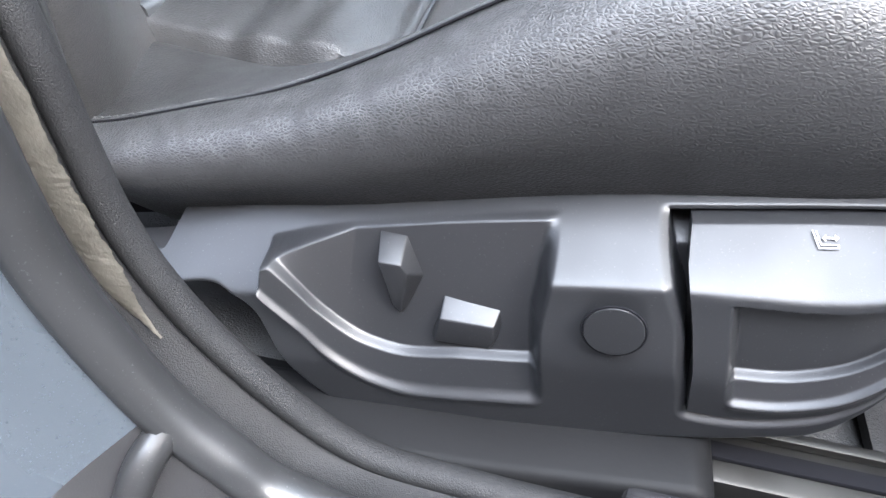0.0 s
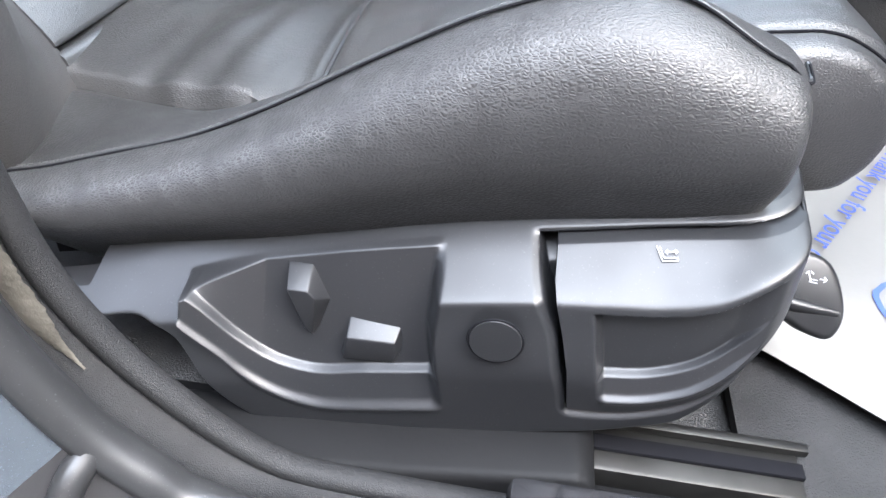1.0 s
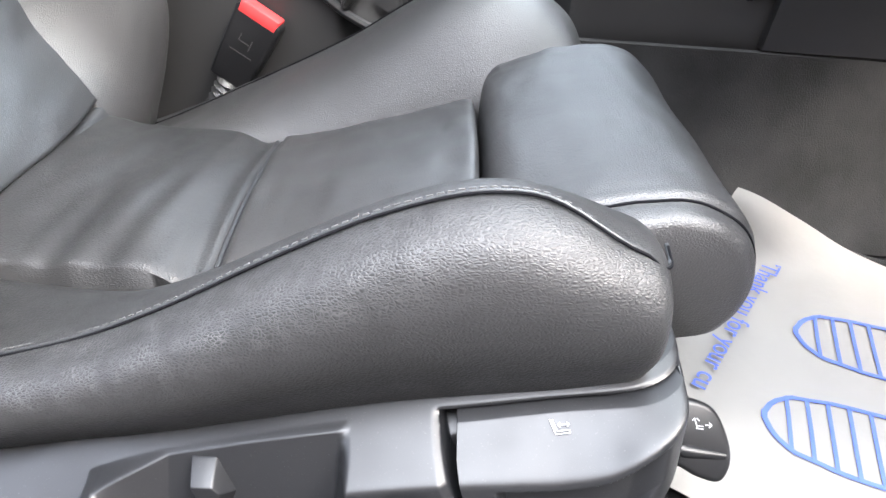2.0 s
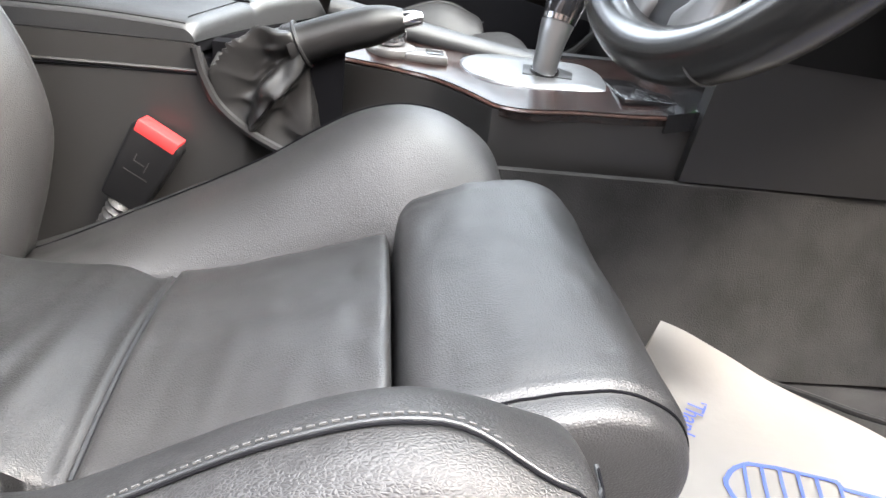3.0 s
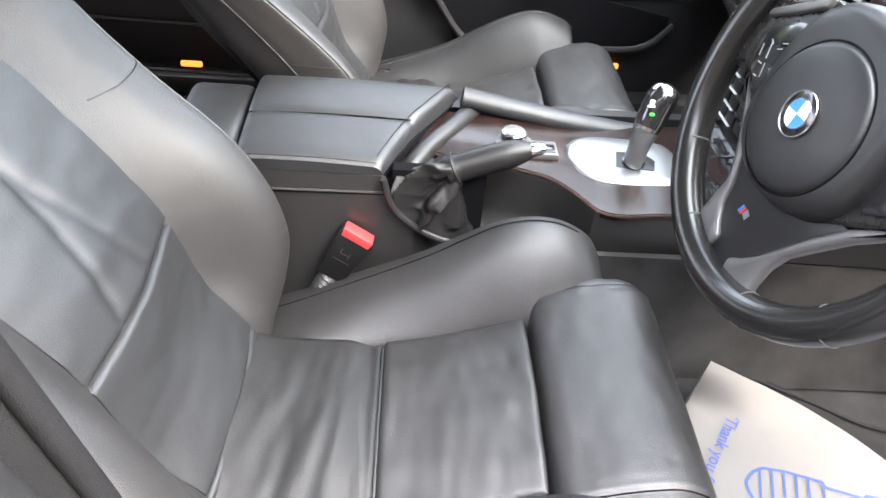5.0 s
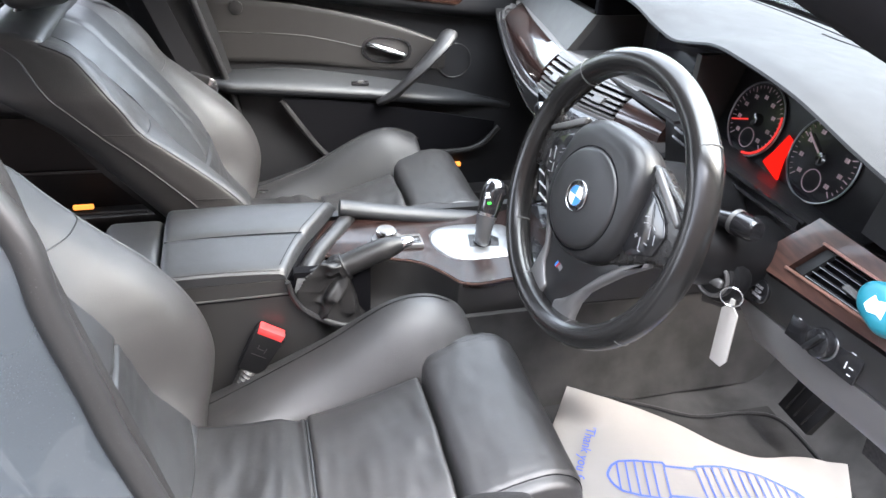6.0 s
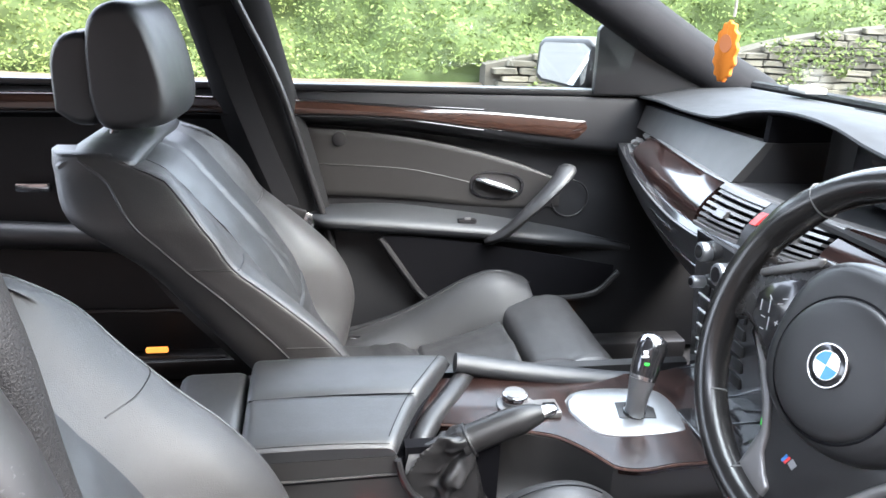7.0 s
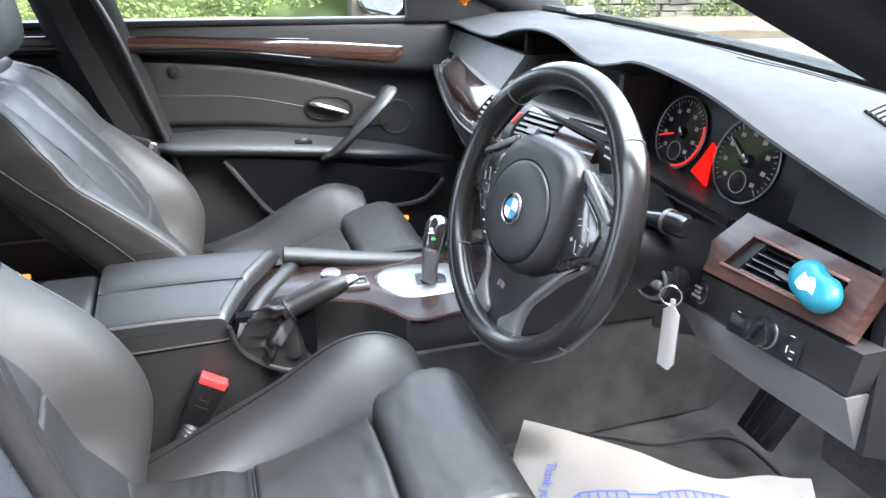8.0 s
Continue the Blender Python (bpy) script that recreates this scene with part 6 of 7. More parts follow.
for k, (cx, r, lit) in enumerate(((-0.110, 0.053, True), (0.030, 0.056, False))):
    dm = IM @ Matrix.Translation((cx, -0.007, 0))
    dl = part("dial", disc(dm, r, 0.002, 48), SCREEN, cl, "speedometer dial" if lit else "rev counter dial")
    part("dial_ring", ring(dm @ Matrix.Translation((0, 0, 0.003)), r, 0.0013, 56, 8), ALU, dl)
    bm = bmesh.new()
    for i in range(33):
        a = radians(225 - 270 * i / 32)
        long = i % 4 == 0
        rr = r - (0.009 if long else 0.007)
        rbox(0, 0, 0, 0.008 if long else 0.004, 0.0012 if long else 0.0008, 0.0006, 0, m=dm @ Matrix.Translation((rr * math.cos(a), rr * math.sin(a), 0.0030)) @ Matrix.Rotation(a, 4, 'Z'), bm=bm)
    part("tick_marks", bm, DIAL_PRINT, dl, smooth=False)
    bm = bmesh.new()
    for i in range(9):
        a = radians(225 - 270 * i / 8)
        for q in range(2):
            rbox(0, 0, 0, 0.003, 0.0055, 0.0006, 0, m=dm @ Matrix.Translation(((r - 0.020) * math.cos(a) + 0.004 * (q - 0.5), (r - 0.020) * math.sin(a), 0.0030)), bm=bm)
    part("numerals", bm, DIAL_PRINT, dl, smooth=False)
    a = radians(200 if lit else 150)
    nd = rbox(0, 0, 0, 0.044, 0.0022, 0.0015, 0, m=dm @ Matrix.Translation((0.022 * math.cos(a), 0.022 * math.sin(a), 0.0055)) @ Matrix.Rotation(a, 4, 'Z'))
    part("needle", nd, DIAL_RED if lit else DIAL_PRINT, dl)
    part("hub", disc(dm @ Matrix.Translation((0, 0, 0.004)), 0.009, 0.004, 20, 0.001), GLOSS_BLACK, dl)
    part("sub_scale", ring(dm @ Matrix.Translation((0, -r * 0.52, 0.003)), r * 0.26, 0.0007, 32, 5), DIAL_PRINT, dl)
    if lit:
        for i in range(14):
            a = radians(20 - 100 * i / 13)
            part("red_arc", rbox(0, 0, 0, 0.0035, 0.0075, 0.0008, 0, m=dm @ Matrix.Translation(((r - 0.0045) * math.cos(a), (r - 0.0045) * math.sin(a), 0.0034)) @ Matrix.Rotation(a, 4, 'Z')), DIAL_RED, dl)
part("display", prism([(-0.060, -0.050), (-0.020, -0.062), (-0.027, -0.034), (-0.029, -0.006), (-0.040, -0.002), (-0.050, -0.030)], IM @ Matrix.Translation((0, 0, 0.001)), 0.002), RED_GLOW, cl, "lit red display")
part("cluster_shelf", quad([(0.775, -0.215, 0.918), (0.800, -0.495, 0.905), (0.87, -0.60, 0.898), (0.87, -0.215, 0.91)], (0, 0, -0.01)), PLASTIC_SOFT, dash)
part("face_under", quad([(0.80, -0.19, 0.80), (0.80, -0.455, 0.79), (0.792, -0.485, 0.905), (0.772, -0.19, 0.925)], (0.02, 0, 0)), PLASTIC_SOFT, dash)
for dz in (0.0, -0.014):
    part("shelf_line", sweep([(0.772, -0.22, 0.922 + dz), (0.778, -0.36, 0.914 + dz), (0.796, -0.49, 0.904 + dz)], 0.003, 6), GLOSS_BLACK, dash)

# driver's outer vent in a walnut frame, with the switch panel under it
TL, TR, BR, BL = Vector((0.805, -0.505, 0.918)), Vector((0.775, -0.720, 0.938)), Vector((0.748, -0.719, 0.877)), Vector((0.765, -0.458, 0.836))


def on(u, v, d=0.0):
    p = TL.lerp(TR, u).lerp(BL.lerp(BR, u), v)
    n = (TR - TL).cross(BL - TL).normalized()
    if n.x > 0:
        n = -n
    return p + n * d


EDGE = material("copper_brown_edge", (0.16, 0.085, 0.065), 0.35, bump=0.05)
fr = thing("outer_vent", (0.78, -0.59, 0.87), "air vent in a red-brown walnut frame beside the wheel", "air vent")
hole = (0.20, 0.24, 0.86, 0.80)
for u0, v0, u1, v1 in ((0, 0, 1, hole[1]), (0, hole[3], 1, 1), (0, hole[1], hole[0], hole[3]), (hole[2], hole[1], 1, hole[3])):
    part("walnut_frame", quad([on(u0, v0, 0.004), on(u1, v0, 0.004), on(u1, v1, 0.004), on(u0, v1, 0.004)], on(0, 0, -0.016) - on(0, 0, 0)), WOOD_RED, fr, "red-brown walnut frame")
part("vent_box", quad([on(hole[0], hole[1], -0.020), on(hole[2], hole[1], -0.020), on(hole[2], hole[3], -0.020), on(hole[0], hole[3], -0.020)], on(0, 0, -0.01) - on(0, 0, 0)), DARK, fr)
for i in range(5):
    v = hole[1] + (hole[3] - hole[1]) * (0.12 + 0.19 * i)
    part("slat", sweep([on(hole[0] + 0.09, v, -0.004), on(hole[2], v, -0.004)], 0.0035, 8, flat=0.4), GLOSS_BLACK, fr)
part("thumb_wheel", quad([on(hole[0] + 0.01, hole[1] + 0.05, -0.002), on(hole[0] + 0.08, hole[1] + 0.03, -0.002), on(hole[0] + 0.08, hole[3] - 0.03, -0.002), on(hole[0] + 0.01, hole[3] - 0.05, -0.002)], on(0, 0, -0.006) - on(0, 0, 0)), PLASTIC_SOFT, fr)
for v0, v1, u0, u1 in ((hole[1] - 0.015, hole[1] + 0.02, hole[0], hole[2]), (hole[3] - 0.02, hole[3] + 0.015, hole[0], hole[2])):
    part("frame_line", sweep([on(u0, (v0 + v1) / 2, 0.006), on(u1, (v0 + v1) / 2, 0.004)], 0.0020, 6), EDGE, fr)
part("slider", sweep([on(0.50, 0.56, 0.001), on(0.66, 0.60, 0.001)], 0.005, 8, flat=0.6), SPOKE, fr)
# teal air freshener clipped to the vent
af = thing("air_freshener", on(0.78, 0.52, 0.01), "teal plastic air freshener clipped to the vent", "air freshener")
am = frame_of(on(0.78, 0.52, 0.010), on(1, 0.5) - on(0, 0.5), on(0.5, 0.5, 0.1) - on(0.5, 0.5))
out = [(0.034 * math.cos(a) * (1 + 0.05 * math.cos(2 * a)), 0.024 * math.sin(a) * (1 - 0.26 * math.exp(-((a - 1.35) / 0.4) ** 2) - 0.10 * math.exp(-((a - 4.5) / 0.4) ** 2)) - 0.006 * math.cos(a)) for a in np.linspace(0, 2 * math.pi, 49)[:-1]]
part("case", loft([[am @ Vector((x * s, y * s, z)) for x, y in out] for s, z in ((0.88, -0.002), (1.0, 0.003), (1.0, 0.008), (0.94, 0.013), (0.80, 0.0165), (0.55, 0.0185), (0.2, 0.019))]), TEAL, af, angle=80)
part("emblem", prism([(0.013 * x + 0.001, 0.009 * y - 0.002) for x, y in ((-1, -0.5), (-0.3, -1), (0.5, -0.7), (1.1, -0.9), (0.9, 0.1), (0.4, 0.9), (-0.2, 0.6), (-0.7, 1.0), (-0.9, 0.3))], am @ Matrix.Translation((0, 0, 0.0180)), 0.0012), WHITE, af, "plain white patch")
part("clip", rbox(0, 0, 0, 0.012, 0.01, 0.02, 0.002, m=am @ Matrix.Translation((0, 0, -0.008))), TEAL, af)
# switch panel
dn = Vector((0.012, 0.012, -0.062))
part("switch_panel", quad([BL + Vector((0, 0.012, -0.004)), BR + Vector((0, -0.02, -0.004)), BR + dn + Vector((0.0, -0.02, 0.0)), BL + dn], (0.03, 0, 0), bulge=0.004, way=(-1, 0, 0)), PANEL, dash, "black switch panel")


def sw(u, v, d=0.0):
    a = BL + Vector((0, 0.012, -0.004))
    b = BR + Vector((0, -0.02, -0.004))
    return a.lerp(b, u) + dn * v + Vector((-0.95, -0.1, 0.2)) * d


sm = frame_of(sw(0.185, 0.45, 0.003), BR - BL, (-0.95, -0.12, 0.2))
part("start_button", disc(sm, 0.0165, 0.006, 32, 0.002), GLOSS_BLACK, dash, "round black start button")
for txt, dy in (("START", 0.0035), ("STOP", -0.0025), ("ENGINE", -0.0085)):
    cu = bpy.data.curves.new("lettering", 'FONT')
    cu.body, cu.size, cu.align_x, cu.extrude = txt, 0.0052, 'CENTER', 0.0002
    tob = new("start_lettering", cu)
    tob.data.materials.append(MARK)
    tob.parent = dash
    tob.matrix_local = Matrix.Translation(-BASE[dash]) @ sm @ Matrix.Translation((0, dy, 0.0064))
lm = frame_of(sw(0.60, 0.52, 0.004), BR - BL, (-0.95, -0.12, 0.2))
part("light_panel", prism([(-0.062, -0.022), (0.052, -0.022), (0.056, 0.020), (-0.058, 0.024)], lm @ Matrix.Translation((0, 0, -0.002)), 0.004, 0.001), GLOSS_BLACK, dash)
part("light_knob", disc(lm, 0.0175, 0.016, 36, 0.003), GLOSS_BLACK, dash, "black rotary light switch with silver ring")
part("light_ring", ring(lm @ Matrix.Translation((0, 0, 0.003)), 0.0185, 0.0014, 40, 6), ALU, dash)
part("light_bar", rbox(0, 0, 0, 0.006, 0.030, 0.010, 0.002, m=lm @ Matrix.Rotation(radians(-35), 4, 'Z') @ Matrix.Translation((0, 0, 0.018))), PLASTIC, dash)
bars(dash, lm @ Matrix.Translation((0, 0, 0.0028)), [(-0.046, 0.010, 0.006, 0.001, 0), (-0.046, 0.006, 0.004, 0.001, 0), (0.040, 0.010, 0.006, 0.001, 0), (0.044, -0.006, 0.006, 0.001, 0), (0.036, -0.006, 0.001, 0.008, 0), (0.044, -0.014, 0.005, 0.001, 0), (-0.010, 0.021, 0.004, 0.001, 0), (0.004, 0.0215, 0.004, 0.001, 0), (0.014, 0.018, 0.004, 0.001, -30)], WHITE)
# knee panel below the switches and the end of the dashboard
KNEE = material("grey_knee_plastic", (0.115, 0.112, 0.109), 0.5, vary=0.12, bump=0.1, bump_scale=1200)
bm = quad([sw(-0.02, 1.0), sw(1.0, 1.0), Vector((0.80, -0.725, 0.735)), Vector((0.80, -0.475, 0.712))], (0.03, 0, 0), bulge=0.012, way=(-1, 0, -0.6))
part("knee_panel", bm, KNEE, dash, "grey knee panel")
bm = quad([(0.80, -0.475, 0.712), (0.80, -0.725, 0.735), (0.98, -0.725, 0.66), (0.98, -0.40, 0.64)], (0, 0, 0.02))
part("knee_panel", bm, KNEE, dash, "grey knee panel")
part("end_panel", quad([TR + Vector((0, -0.006, 0.01)), Vector((1.10, -0.735, 1.00)), Vector((1.10, -0.735, 0.62)), Vector((0.80, -0.735, 0.735))], (0, 0.015, 0)), PLASTIC_SOFT, dash, "black end of the dashboard")
C4 = [Vector((0.93, -0.515, 0)), Vector((1.055, -0.455, 0)), Vector((1.015, -0.565, 0)), Vector((0.905, -0.595, 0))]


def vent_top(u, v, d=0.0):
    p = C4[0].lerp(C4[1], u).lerp(C4[3].lerp(C4[2], u), v)
    return Vector((p.x, p.y, top_z(p.x, p.y) + d))


part("side_vent", slab(lambda u, v: vent_top(u, v, 0.002), 10, 8, (0, 0, -0.006)), DARK, dash, "side demister grille")
for i in range(8):
    part("grille_bar", sweep([vent_top(u, (i + 0.5) / 8, 0.003) for u in np.linspace(0, 1, 8)], 0.0018, 6), PLASTIC_SOFT, dash)
part("upper_corner", quad([Vector((0.812, -0.555, 0.928)), TR + Vector((0.004, 0, 0.004)), Vector((0.80, -0.735, 0.985)), Vector((0.815, -0.565, 1.018))], (0.03, 0, 0)), PLASTIC_SOFT, dash)

# column controls: ignition slot, stalk, key tag
ig = thing("ignition_switch", (0.70, -0.50, 0.82), "silver ignition slot with inserted key below the stalk", "ignition")
im = frame_of((0.700, -0.478, 0.828), (0.3, -1, 0), (-0.9, -0.35, 0.15))
part("barrel", disc(im @ Matrix.Translation((0, 0, -0.022)), 0.0255, 0.022, 32, 0.004), PLASTIC_SOFT, ig)
part("lock_face", disc(im @ Matrix.Translation((0, 0, -0.036)), 0.034, 0.030, 36, 0.010), BLACK_MOULD, ig)
part("slot_ring", ring(im @ Matrix.Translation((0, 0, 0.003)), 0.0215, 0.0026, 36, 8), SPOKE, ig)
part("key_head", prism([(-0.018, -0.006), (0.018, -0.006), (0.018, 0.006), (-0.018, 0.006)], im @ Matrix.Translation((0, 0, 0.0)), 0.009, 0.004, 3), SPOKE, ig, "silver key head")
part("shroud_side", sweep([(0.66, -0.425, 0.865), (0.70, -0.445, 0.850), (0.75, -0.450, 0.842), (0.82, -0.44, 0.84)], [0.034, 0.046, 0.046, 0.044], 20), BLACK_MOULD, ig)
st = thing("column_stalk", (0.70, -0.45, 0.90), "black column stalk with a grey ring", "stalk")
part("arm", sweep([(0.68, -0.40, 0.895), (0.70, -0.46, 0.905), (0.71, -0.485, 0.908)], [0.008, 0.010, 0.014], 14), GLOSS_BLACK, st)
part("end_cap", sweep([(0.708, -0.478, 0.908), (0.712, -0.503, 0.911), (0.713, -0.510, 0.912)], [0.0150, 0.0150, 0.012], 18), GLOSS_BLACK, st, "black end cap")
part("button_ring", sweep([(0.708, -0.476, 0.908), (0.709, -0.482, 0.9085)], 0.0158, 18), SPOKE, st)
tg = thing("key_tag", (0.715, -0.522, 0.72), "white card tag on a key ring", "key tag")
part("ring", ring(frame_of((0.694, -0.524, 0.832), (0.5, -0.6, 0.6), (0.8, 0.6, 0.1)), 0.013, 0.0012, 28, 6), CHROME, tg)
tm = frame_of((0.706, -0.520, 0.772), (0.25, -0.90, 0.1), (-0.9, -0.3, 0.1))
part("card", prism([(-0.011, -0.042), (0.006, -0.045), (0.013, -0.034), (0.011, 0.030), (0.003, 0.038), (0.002, 0.048), (-0.004, 0.048), (-0.005, 0.038), (-0.013, 0.031)], tm, 0.003, 0.0008), TAG, tg, "blank white card")

# added near-black sheet and block stand in for shade inside the hollow dash
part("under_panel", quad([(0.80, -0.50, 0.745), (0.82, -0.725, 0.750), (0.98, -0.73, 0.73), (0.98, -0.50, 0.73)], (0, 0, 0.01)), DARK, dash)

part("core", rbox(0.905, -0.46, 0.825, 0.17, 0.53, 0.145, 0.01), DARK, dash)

# ---- footwell ----
MAT = material("dark_velour_mat", (0.025, 0.0247, 0.0245), 0.95, vary=0.7, vary_scale=14, bump=1.0, bump_scale=700, spec=0.05)
KICK = material("speckled_grey_carpet", (0.045, 0.044, 0.043), 0.95, vary=0.5, vary_scale=160, bump=0.8, bump_scale=600, spec=0.05)
part("tunnel_panel", quad([(0.685, -0.146, 0.552), (0.97, -0.158, 0.555), (1.02, -0.168, 0.68), (0.700, -0.144, 0.690)], (0, 0.02, 0)), PLASTIC_SOFT, dash, "charcoal side panel of the footwell")
# added sheet closes the gap above the tunnel panel, darkened as shade
part("column_side", quad([(0.705, -0.146, 0.686), (1.03, -0.172, 0.672), (1.03, -0.172, 0.84), (0.735, -0.146, 0.84)], (0, 0.02, 0)), RAIL_BLACK, dash)
part("tunnel_panel", quad([(0.96, -0.152, 0.30), (1.15, -0.160, 0.30), (1.15, -0.165, 0.70), (0.97, -0.152, 0.60)], (0, 0.02, 0)), PLASTIC_SOFT, dash)
part("tunnel_side", slab(lambda u, v: (0.40 + 0.92 * u, -0.150 - 0.055 * (1 - v) ** 1.5, 0.345 + 0.205 * v), 20, 10, (0, 0.01, 0)), CARPET, body)
mat_ = tagged(part("floor_mat", slab(lambda u, v: (0.50 + 0.58 * u, -0.185 - 0.10 * sstep(0.75, 0.92, 0.5 + 0.58 * u) * (1 - v) - 0.505 * v, 0.348 + 0.002 * noise.noise((u * 9, v * 7, 0))), 40, 30, (0, 0, 0.008)), MAT, at=(0.75, -0.4, 0.35)), "dark carpet floor mat under the paper", "floor mat")
path = bez([(0.52, -0.19, 0.357), (0.65, -0.189, 0.357), (0.75, -0.195, 0.357), (0.84, -0.24, 0.357), (0.92, -0.285, 0.357), (1.02, -0.295, 0.357), (1.08, -0.33, 0.357), (1.085, -0.45, 0.357), (1.08, -0.60, 0.357), (1.06, -0.68, 0.357), (0.9, -0.69, 0.357)], 60)
tagged(part("mat_binding", sweep(path, 0.0045, 8), RUBBER, mat_), "", "")
part("kick_pad", quad([(0.985, -0.545, 0.60), (0.985, -0.715, 0.66), (0.985, -0.715, 0.545), (0.985, -0.555, 0.535)], (0.05, 0, -0.01), bulge=0.012, way=(-1, 0, 0)), KICK, body, "speckled grey kick pad")
br = thing("brake_pedal", (1.12, -0.36, 0.45), "black rubber brake pedal", "pedal")
part("pad", quad([(1.045, -0.336, 0.415), (1.045, -0.412, 0.415), (1.095, -0.420, 0.525), (1.095, -0.336, 0.520)], (0.014, 0, -0.006), bulge=0.006, way=(-1, 0, 0.4)), BLACK_MOULD, br)
for k in range(3):
    part("rib", sweep([(1.041 + 0.0035, -0.355 - 0.020 * k, 0.425), (1.066, -0.356 - 0.021 * k, 0.470), (1.090, -0.357 - 0.022 * k, 0.517)], 0.0030, 6), BLACK_MOULD, br)
part("arm", sweep([(1.085, -0.38, 0.49), (1.15, -0.38, 0.60), (1.17, -0.37, 0.75)], 0.010, 8), PLASTIC_SOFT, br)

# ---- paper mat on the floor ----
PC = [Vector((0.700, -0.174, 0)), Vector((1.108, -0.459, 0)), Vector((0.92, -0.80, 0)), Vector((0.45, -0.520, 0))]
PC[2] = PC[1] + (PC[3] - PC[0])


def paper(u, v, lift=0.0):
    p = PC[0].lerp(PC[1], u).lerp(PC[3].lerp(PC[2], u), v) - Vector((0, 0.052 * math.exp(-((u - 0.6) / 0.2) ** 2) * max(0.0, 1 - v / 0.25) ** 2, 0))
    base = 0.372 + 0.003 * noise.noise((u * 4, v * 3, 2)) + 0.0016 * noise.noise((u * 11, v * 9, 5)) + 0.006 * sstep(0.93, 1.0, u)
    curl = sstep(0.30, 0.0, u) * sstep(0.27, 0.0, v)
    p = p + curl * Vector((-0.035, -0.061, 0))
    base += 0.063 * curl
    return Vector((p.x, p.y, base + lift))


pm_ = thing("paper_floor_mat", (0.78, -0.45, 0.36), "white disposable paper floor mat printed with blue shoe prints", "paper mat")
part("sheet", slab(lambda u, v: paper(u, v), 60, 44, (0, 0, -0.0006)), PAPER, pm_, "creased white paper sheet")


E1, E2 = (PC[1] - PC[0]).to_2d(), (PC[3] - PC[0]).to_2d()
DET = E1.x * E2.y - E1.y * E2.x


def on_paper(p, lift=0.0016):
    """The sheet's surface above a place on the floor."""
    q = p - PC[0].to_2d()
    return paper((q.x * E2.y - q.y * E2.x) / DET, (E1.x * q.y - E1.y * q.x) / DET, lift)


def ribbon(bm, pts, w, closed=False):
    """A printed line laid on the paper."""
    n = len(pts)
    for i in range(n if closed else n - 1):
        a, b = Vector(pts[i]), Vector(pts[(i + 1) % n])
        d = (b - a)
        if d.length < 1e-6:
            continue
        s = Vector((-d.y, d.x)).normalized() * w / 2
        d = d * (1 + 0.4 * w / d.length)
        steps = max(1, int(d.length / 0.015))
        for q in range(steps):
            p0, p1 = a + d * q / steps, a + d * (q + 1) / steps
            bm.faces.new([bm.verts.new(on_paper(p)) for p in (p0 + s, p1 + s, p1 - s, p0 - s)])


def shoe(ox, oy, way):
    """A shoe print with its heel at ox, oy: striped heel, plain waist, striped sole that bends outwards."""
    e = Vector((math.cos(radians(way)), math.sin(radians(way))))
    n = Vector((-e.y, e.x))
    half = lambda x: np.interp(x, [0.0, 0.006, 0.02, 0.05, 0.100, 0.1001, 0.150, 0.1501, 0.20, 0.26, 0.31, 0.335, 0.345], [0.003, 0.018, 0.031, 0.037, 0.038, 0.031, 0.031, 0.036, 0.047, 0.046, 0.032, 0.016, 0.002])
    bend = curve([0.0, 0.10, 0.16, 0.26, 0.345], [0.0, 0.0, 0.001, -0.010, -0.032])
    at = lambda x, k: Vector((ox, oy)) + e * x + n * (bend(x) + k * half(x))
    xs = list(np.linspace(0, 0.345, 80))
    bm = bmesh.new()
    ribbon(bm, [at(x, 1) for x in xs] + [at(x, -1) for x in xs[::-1]], 0.0042, True)
    for x in list(np.arange(0.017, 0.092, 0.0155)) + [0.098, 0.152] + list(np.arange(0.166, 0.335, 0.0145)):
        ribbon(bm, [at(x, 1), at(min(x + (0.010 if x > 0.15 else 0.002), 0.344), -1)], 0.0030)
    part("shoe_print", bm, INK, pm_, "blue striped shoe print", smooth=False)


shoe(0.684, -0.390, -20)
shoe(0.614, -0.500, -20)

# ---- rear of the cabin ----
rb = thing("rear_bench", (-0.95, 0, FLOOR), "black rear bench in deep shade behind the seats", "rear seat")
part("bench_cushion", rbox(-0.86, 0, 0.47, 0.50, 1.22, 0.20, 0.05, 3), LEATHER_SMOOTH, rb)
part("bench_back", rbox(-1.20, 0, 0.74, 0.18, 1.24, 0.50, 0.06, 3, m=Matrix.Rotation(radians(-22), 4, 'Y')), LEATHER_SMOOTH, rb)
part("parcel_shelf", rbox(-1.45, 0, 0.96, 0.35, 1.24, 0.03, 0.01), HEADLINER, body)
part("door_sill", rbox(-0.45, 0.64, 0.375, 0.9, 0.07, 0.05, 0.01), PLASTIC_SOFT, body)
part("door_sill", rbox(0.55, 0.64, 0.375, 0.9, 0.07, 0.05, 0.01), PLASTIC_SOFT, body)
WEBBING = material("black_webbing", (0.005, 0.005, 0.006), 0.8, bump=0.3, bump_scale=900, spec=0.2)
